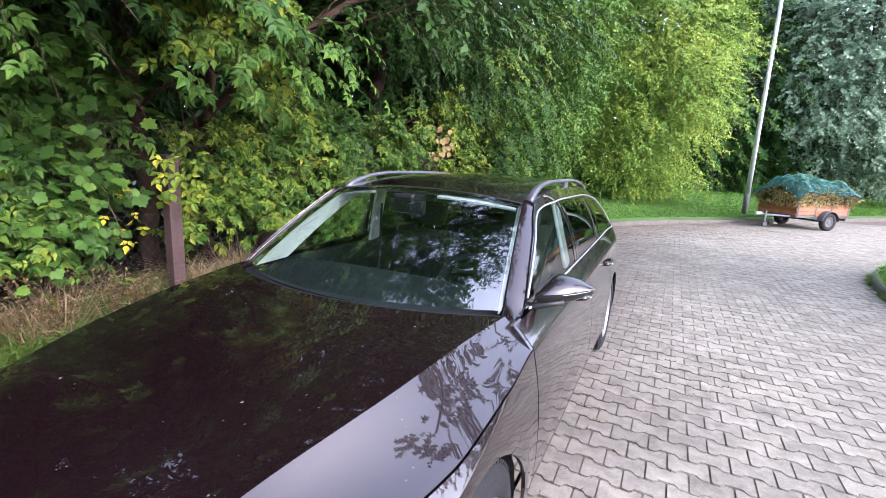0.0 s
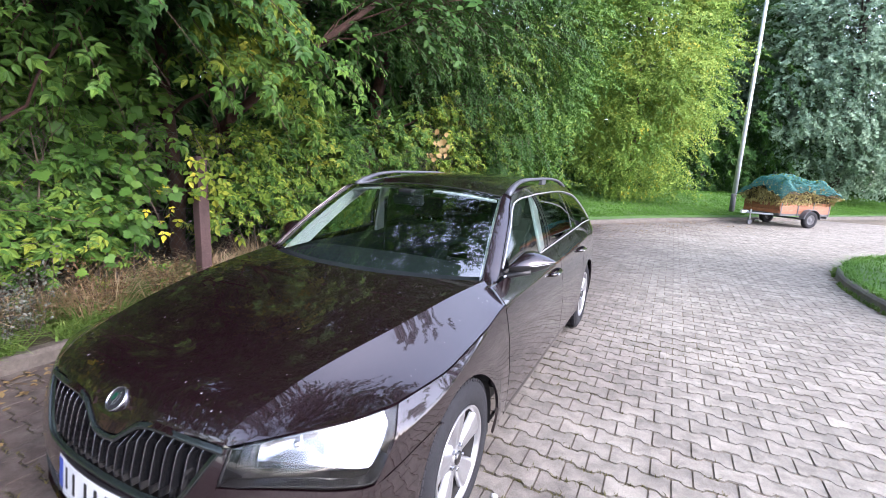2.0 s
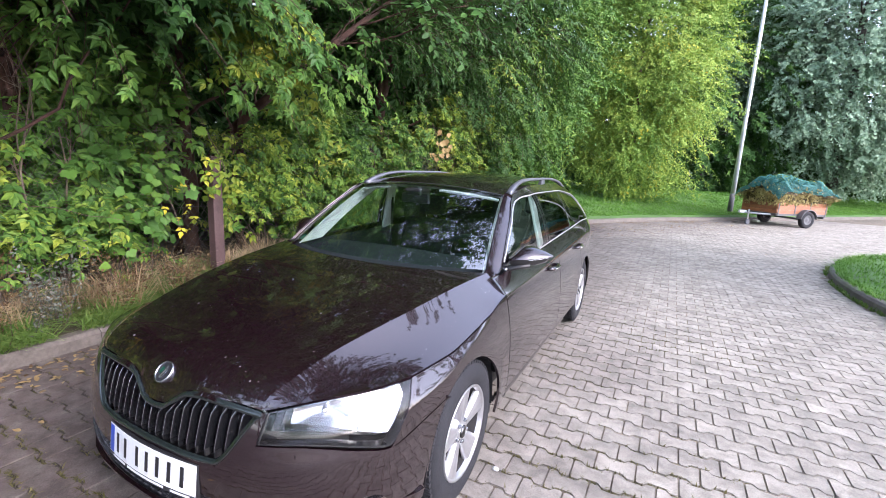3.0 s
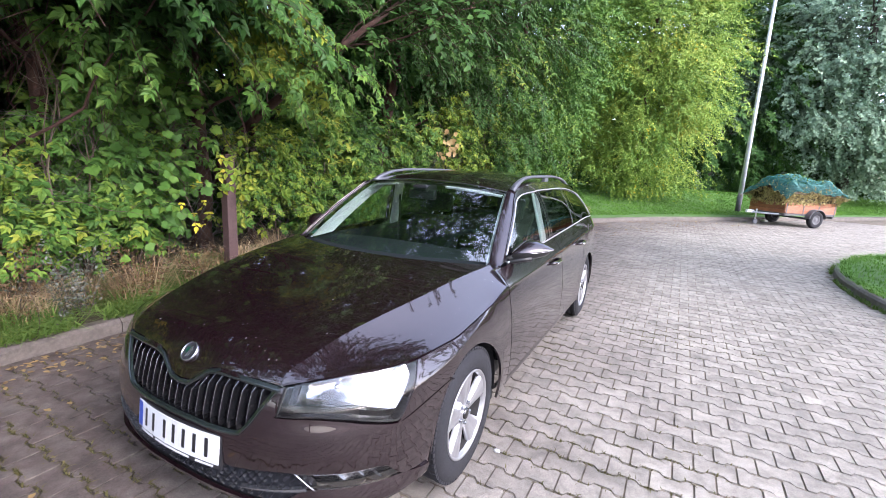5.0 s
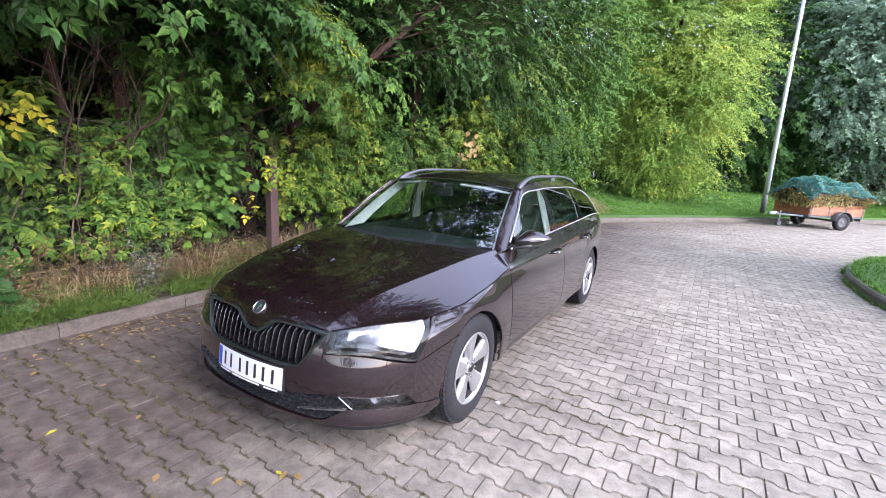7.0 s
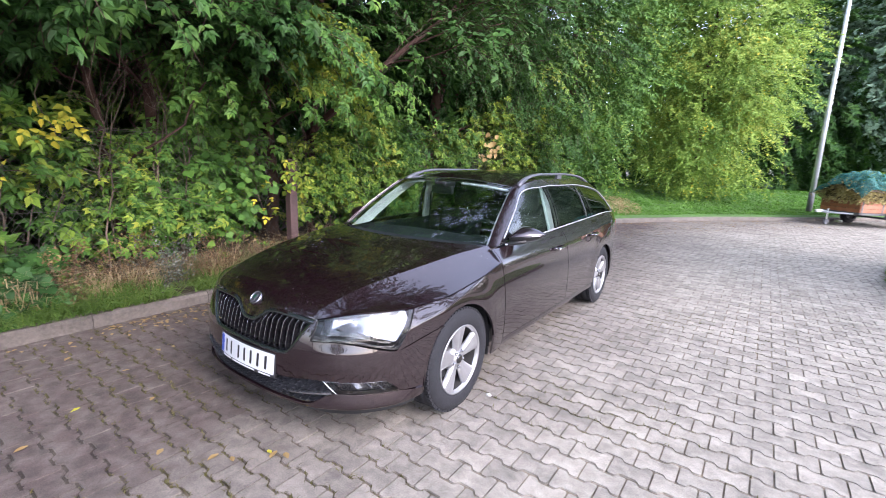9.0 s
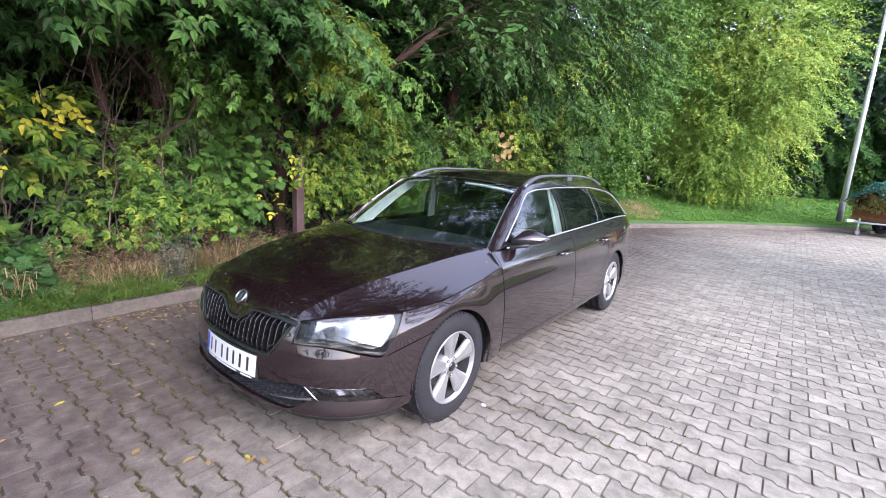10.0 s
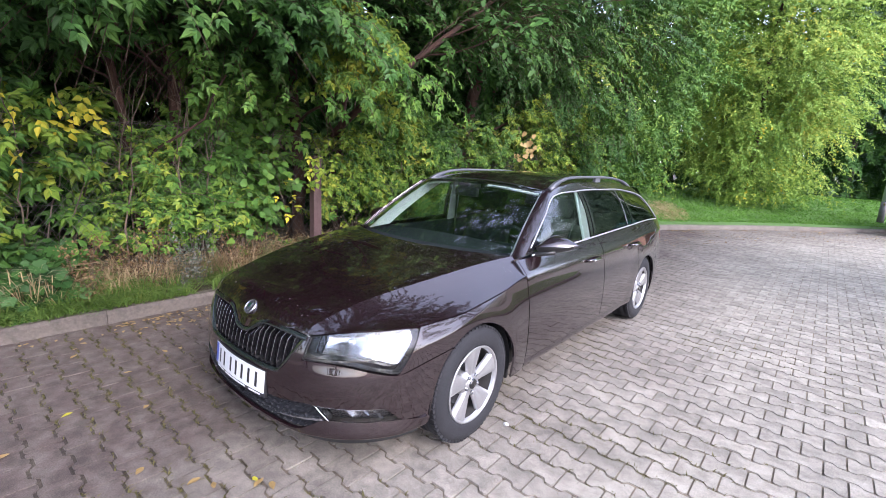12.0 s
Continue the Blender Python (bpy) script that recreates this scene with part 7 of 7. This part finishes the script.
# ---- trailer ----
def build_trailer():
    fw = (-0.77, -0.64)
    ang = math.degrees(math.atan2(fw[1], fw[0])) - 90     # local +y is forwards
    t = thing("trailer", "small wooden-sided trailer on the paving, drawbar lowered", "trailer", (5.25, 17.32, 0), ang)
    W, L, FZ, SH = 0.66, 1.05, 0.46, 0.36
    part("chassis", boxed((-W, -L, FZ - 0.07), (W, L, FZ), 0.012), GALV_DARK, t)
    for side in (-1, 1):
        for k in range(3):
            part("side_board", boxed((side * W - 0.012, -L, FZ + 0.004 + k * 0.12), (side * W + 0.012, L, FZ + 0.118 + k * 0.12), 0.006), WOOD, t)
        for k in range(3):
            part("end_board", boxed((-W + 0.015, side * L - 0.012, FZ + 0.004 + k * 0.12), (W - 0.015, side * L + 0.012, FZ + 0.118 + k * 0.12), 0.006), WOOD, t)
        for yy in (-L * 0.95, -L * 0.3, L * 0.3, L * 0.95):
            part("stake", boxed((side * (W + 0.016) - 0.006, yy - 0.02, FZ - 0.05), (side * (W + 0.016) + 0.006, yy + 0.02, FZ + SH + 0.01), 0.003), GALV_DARK, t)
        wh = new("wheel")
        wh.parent = t
        wh.matrix_basis = pose(side * (W + 0.17), -0.12, 0.28) @ Matrix.Diagonal((side, 1, 1, 1))
        part("tyre", lathe([(-0.15, 0.15), (-0.155, 0.22), (-0.13, 0.275), (-0.04, 0.28), (-0.005, 0.26), (0.0, 0.2), (-0.01, 0.165)], 32), RUBBER, wh, smooth=True)
        part("rim", lathe([(-0.12, 0.16), (-0.02, 0.165), (-0.03, 0.13), (-0.06, 0.10), (-0.03, 0.06), (-0.02, 0.0)], 24), GALV_DARK, wh, smooth=True)
        rows, bm = [], bmesh.new()
        for a in lin(radians(5), radians(175), 14):
            rows.append([bm.verts.new((side * (W + dx), -0.12 + rr * math.cos(a), 0.28 + rr * math.sin(a))) for dx, rr in ((0.01, 0.345), (0.19, 0.345), (0.20, 0.325), (0.01, 0.338))])
        for a, b in zip(rows, rows[1:]):
            for k in range(4):
                bm.faces.new((a[k], a[(k + 1) % 4], b[(k + 1) % 4], b[k]))
        part("mudguard", bm, GALV_DARK, t)
        tube("drawbar", [(side * W * 0.9, L * 0.8, FZ - 0.05), (side * 0.3, L + 0.22, FZ - 0.05), (0.02 * side, L + 0.60, FZ - 0.04)], 0.03, GALV, t, 6)
        part("rear_light_box", boxed((side * W * 0.75 - 0.1, -L - 0.06, FZ - 0.16), (side * W * 0.75 + 0.1, -L - 0.01, FZ - 0.05), 0.01), GALV_DARK, t)
    part("coupling", boxed((-0.04, L + 0.55, FZ - 0.06), (0.04, L + 0.80, FZ + 0.03), 0.015), GALV, t)
    tube("jockey_leg", [(0.08, L + 0.30, FZ + 0.06), (0.08, L + 0.30, 0.12)], 0.022, CREAM, t, 8)
    part("jockey_wheel", lathe([(-0.03, 0.0), (-0.03, 0.08), (-0.02, 0.09), (0.02, 0.09), (0.03, 0.08), (0.03, 0.0)], 18, (0.08, L + 0.30, 0.09)), RAIL, t)
    part("axle", boxed((-W - 0.1, -0.16, 0.25), (W + 0.1, -0.08, 0.31), 0.01), GALV_DARK, t)
    part("wheel_chock", boxed((W + 0.02, 0.12, 0.0), (W + 0.2, 0.26, 0.08), 0.01), CREAM, t)

    m4 = t.matrix_basis

    def mound(u, v):
        r = max(abs(u), abs(v))
        h = 0.90 * (1 - (abs(u) ** 2.5) * 0.34) * (1 - (abs(v) ** 2.5) * 0.34) + 0.17 * noise.noise((u * 2.2 + 4, v * 2.2, 1.0)) + 0.07 * noise.noise((u * 6, v * 6, 3.0)) + 0.16 * v * (1 - abs(u))
        return (u * (W + 0.18), v * (L + 0.22), FZ + 0.22 + max(h, 0.0) - (0.16 + 0.10 * noise.noise((u * 3, v * 3, 8.0))) * r ** 9)

    heap = thing("clippings_heap", "heap of cut leafy branches and dry leaves in the trailer", "garden waste", kind="stuff")
    heap.matrix_basis = m4
    n = 22
    g = lin(-0.97, 0.97, n)
    pts = [tuple(np.array(mound(a, b)) - (0, 0, 0.05)) for a in g for b in g]
    mesh_object("core", pts, [[i * n + j, (i + 1) * n + j, (i + 1) * n + j + 1, i * n + j + 1] for i in range(n - 1) for j in range(n - 1)], SOIL, heap, True)
    part("packed_branches", boxed((-W + 0.02, -L + 0.02, FZ + 0.02), (W - 0.02, L - 0.02, FZ + 0.66), 0.06), SOIL, heap)
    rng = np.random.default_rng(21)
    uv = rng.uniform(-1, 1, (5200, 2))
    p = np.array([mound(a, b) for a, b in uv]) + rng.normal(0, 0.035, (5200, 3))
    d, nn = rng.normal(0, 1, p.shape), rng.normal(0, 1, p.shape) + (0, 0, 1)
    low = (np.abs(uv).max(1) > 0.78)
    leaves("dry_leaves", p[low] - (0, 0, 0.05), d[low], nn[low], rng.uniform(0.05, 0.10, low.sum()), OVAL, LEAF_HEAP, heap)
    leaves("green_leaves", p[~low], d[~low], nn[~low], rng.uniform(0.05, 0.08, (~low).sum()), OVAL, LEAF_MID, heap)
    k = 3200
    a = rng.integers(0, 4, k)
    e = rng.uniform(-1, 1, k)
    ex = np.where(a == 0, 1.0, np.where(a == 1, -1.0, e)) * (W + 0.06)
    ey = np.where(a == 2, 1.0, np.where(a == 3, -1.0, e)) * (L + 0.06)
    p = np.stack([ex, ey, FZ + 0.30 + 0.50 * rng.random(k) ** 0.8], 1) + rng.normal(0, 0.02, (k, 3))
    leaves("hanging_leaves", p, rng.normal(0, 0.5, p.shape) - (0, 0, 1), np.stack([ex, ey, 0.2 + 0 * ex], 1) + rng.normal(0, 0.3, p.shape), rng.uniform(0.05, 0.10, k), OVAL, LEAF_HEAP, heap)

    net = thing("cover_net", "green mesh net stretched over the heap", "net")
    net.matrix_basis = m4
    lines = []
    for a in lin(-0.99, 0.99, 84):
        lines.append((np.array([np.array(mound(a, b)) + (0, 0, 0.066) for b in lin(-1, 1, 30)]), np.full(30, 0.0075)))
    for b in lin(-1, 1, 128):
        lines.append((np.array([np.array(mound(a, b)) + (0, 0, 0.066) for a in lin(-1, 1, 22)]), np.full(22, 0.0075)))
    tubes("netting", lines, NET, net, 3)


build_trailer()


# ---- small things on the paving ----
def fallen(name, label, mat, spots, size, seed, group):
    rng = np.random.default_rng(seed)
    for x, y in spots:
        v0, f0 = OVAL
        v = v0 * size * rng.uniform(0.7, 1.2)
        v[:, 2] = np.abs(v[:, 0]) * 0.25 + rng.uniform(0, 0.004, len(v))
        ob = mesh_object(name, v, f0, mat)
        ob.matrix_basis = pose(x, y, 0.006, rng.uniform(-4, 4), rng.uniform(-4, 4), rng.uniform(0, 360))
        tagged(ob, label, "leaf", group)


lrng = np.random.default_rng(8)
fallen("fallen_leaf", "bright yellow fallen leaf on the paving", LEAF_YELLOW, [(-0.87, -1.5), (-1.3, -0.45), (-1.75, -0.2), (0.35, -1.05)], 0.06, 1, "fallen leaves")
fallen("fallen_leaf", "tan fallen leaf lying near the kerb", LEAF_BROWN, [(-2.2 + 0.35 * lrng.random() ** 2, y) for y in np.r_[lrng.uniform(-2.4, 2.2, 40), lrng.normal(-0.55, 0.3, 34)]], 0.05, 2, "fallen leaves")
fallen("fallen_leaf", "pale dry leaf on the paving", LEAF_BROWN, [(lrng.uniform(-2.2, 0.8), lrng.uniform(-2.4, 0)) for _ in range(22)] + [(lrng.uniform(-1, 4), lrng.uniform(9, 15)) for _ in range(26)], 0.055, 3, "fallen leaves")


def litter(name, label, seed, n, y0, y1, reach, size, mat):
    """Small withered leaves blown against the kerb, thinning out over the paving."""
    rng = np.random.default_rng(seed)
    y = rng.uniform(y0, y1, n)
    heaped = np.array([noise.noise((b * 1.1, seed, 0.0)) for b in y])
    y = y[heaped > -0.12]
    slope = np.array([(kerb_x(b + 0.1) - kerb_x(b - 0.1)) / 0.2 for b in y])
    off = (0.09 + reach * rng.random(len(y)) ** 2.4) * np.hypot(1, slope)
    p = np.stack([np.array([kerb_x(b) for b in y]) + off, y, rng.uniform(0.004, 0.012, len(y))], 1)
    d = rng.normal(0, 1, p.shape) * (1, 1, 0.12)
    ob = leaves(name, p, d, rng.normal(0, 0.22, p.shape) + (0, 0, 1), size * rng.uniform(0.5, 1.3, len(y)), OVAL, mat, None)
    tagged(ob, label, "leaves", kind="stuff")


litter("leaf_litter", "withered brown leaves gathered along the kerb", 51, 620, -3.5, 5.0, 0.55, 0.042, LEAF_LITTER)
litter("leaf_litter", "dry leaves scattered along the curved far kerb", 52, 2400, 7.5, 16.0, 1.9, 0.055, LEAF_LITTER)
bm = bmesh.new()
bmesh.ops.create_icosphere(bm, subdivisions=2, radius=0.016, matrix=Matrix.Diagonal((1.2, 0.9, 0.6, 1)))
pebble = part("pebble", bm, CREAM, None, smooth=True)
pebble.matrix_basis = pose(0.99, 0.19, 0.011)
tagged(pebble, "small white pebble on the paving", "stone")


def moss():
    """Weeds and moss growing in the joints by the hedge."""
    rng = np.random.default_rng(17)
    c, s = math.cos(PAVE_TURN), math.sin(PAVE_TURN)
    out = []
    for x, y in PAVERS:
        if y > 3.2 or x > 2.6:
            continue
        w = noise.noise((x * 1.3, y * 1.3, 2.0)) + 0.3 - 0.3 * max(x - 0.7, 0) / 1.2
        k = int(max(0, w) * 80)
        for _ in range(k):
            u = rng.uniform(-0.1, 0.1)
            e = 0.0825 if abs(u) > 0.052 else 0.0575
            o = e * rng.choice((-1, 1)) + rng.normal(0, 0.006)
            out.append((x + c * u - s * o, y + s * u + c * o, -0.008))
    out = np.array(out)
    n = len(out)
    blades("joint_moss", out, rng.uniform(0.006, 0.022, n), MOSS, 1.4, 18, "moss and small weeds in the paving joints", 0.0035)


MOSS = leaf_material("moss", [(0.0, (0.05, 0.045, 0.02)), (0.6, (0.105, 0.098, 0.035)), (1.0, (0.19, 0.165, 0.07))], patch=3)
moss()
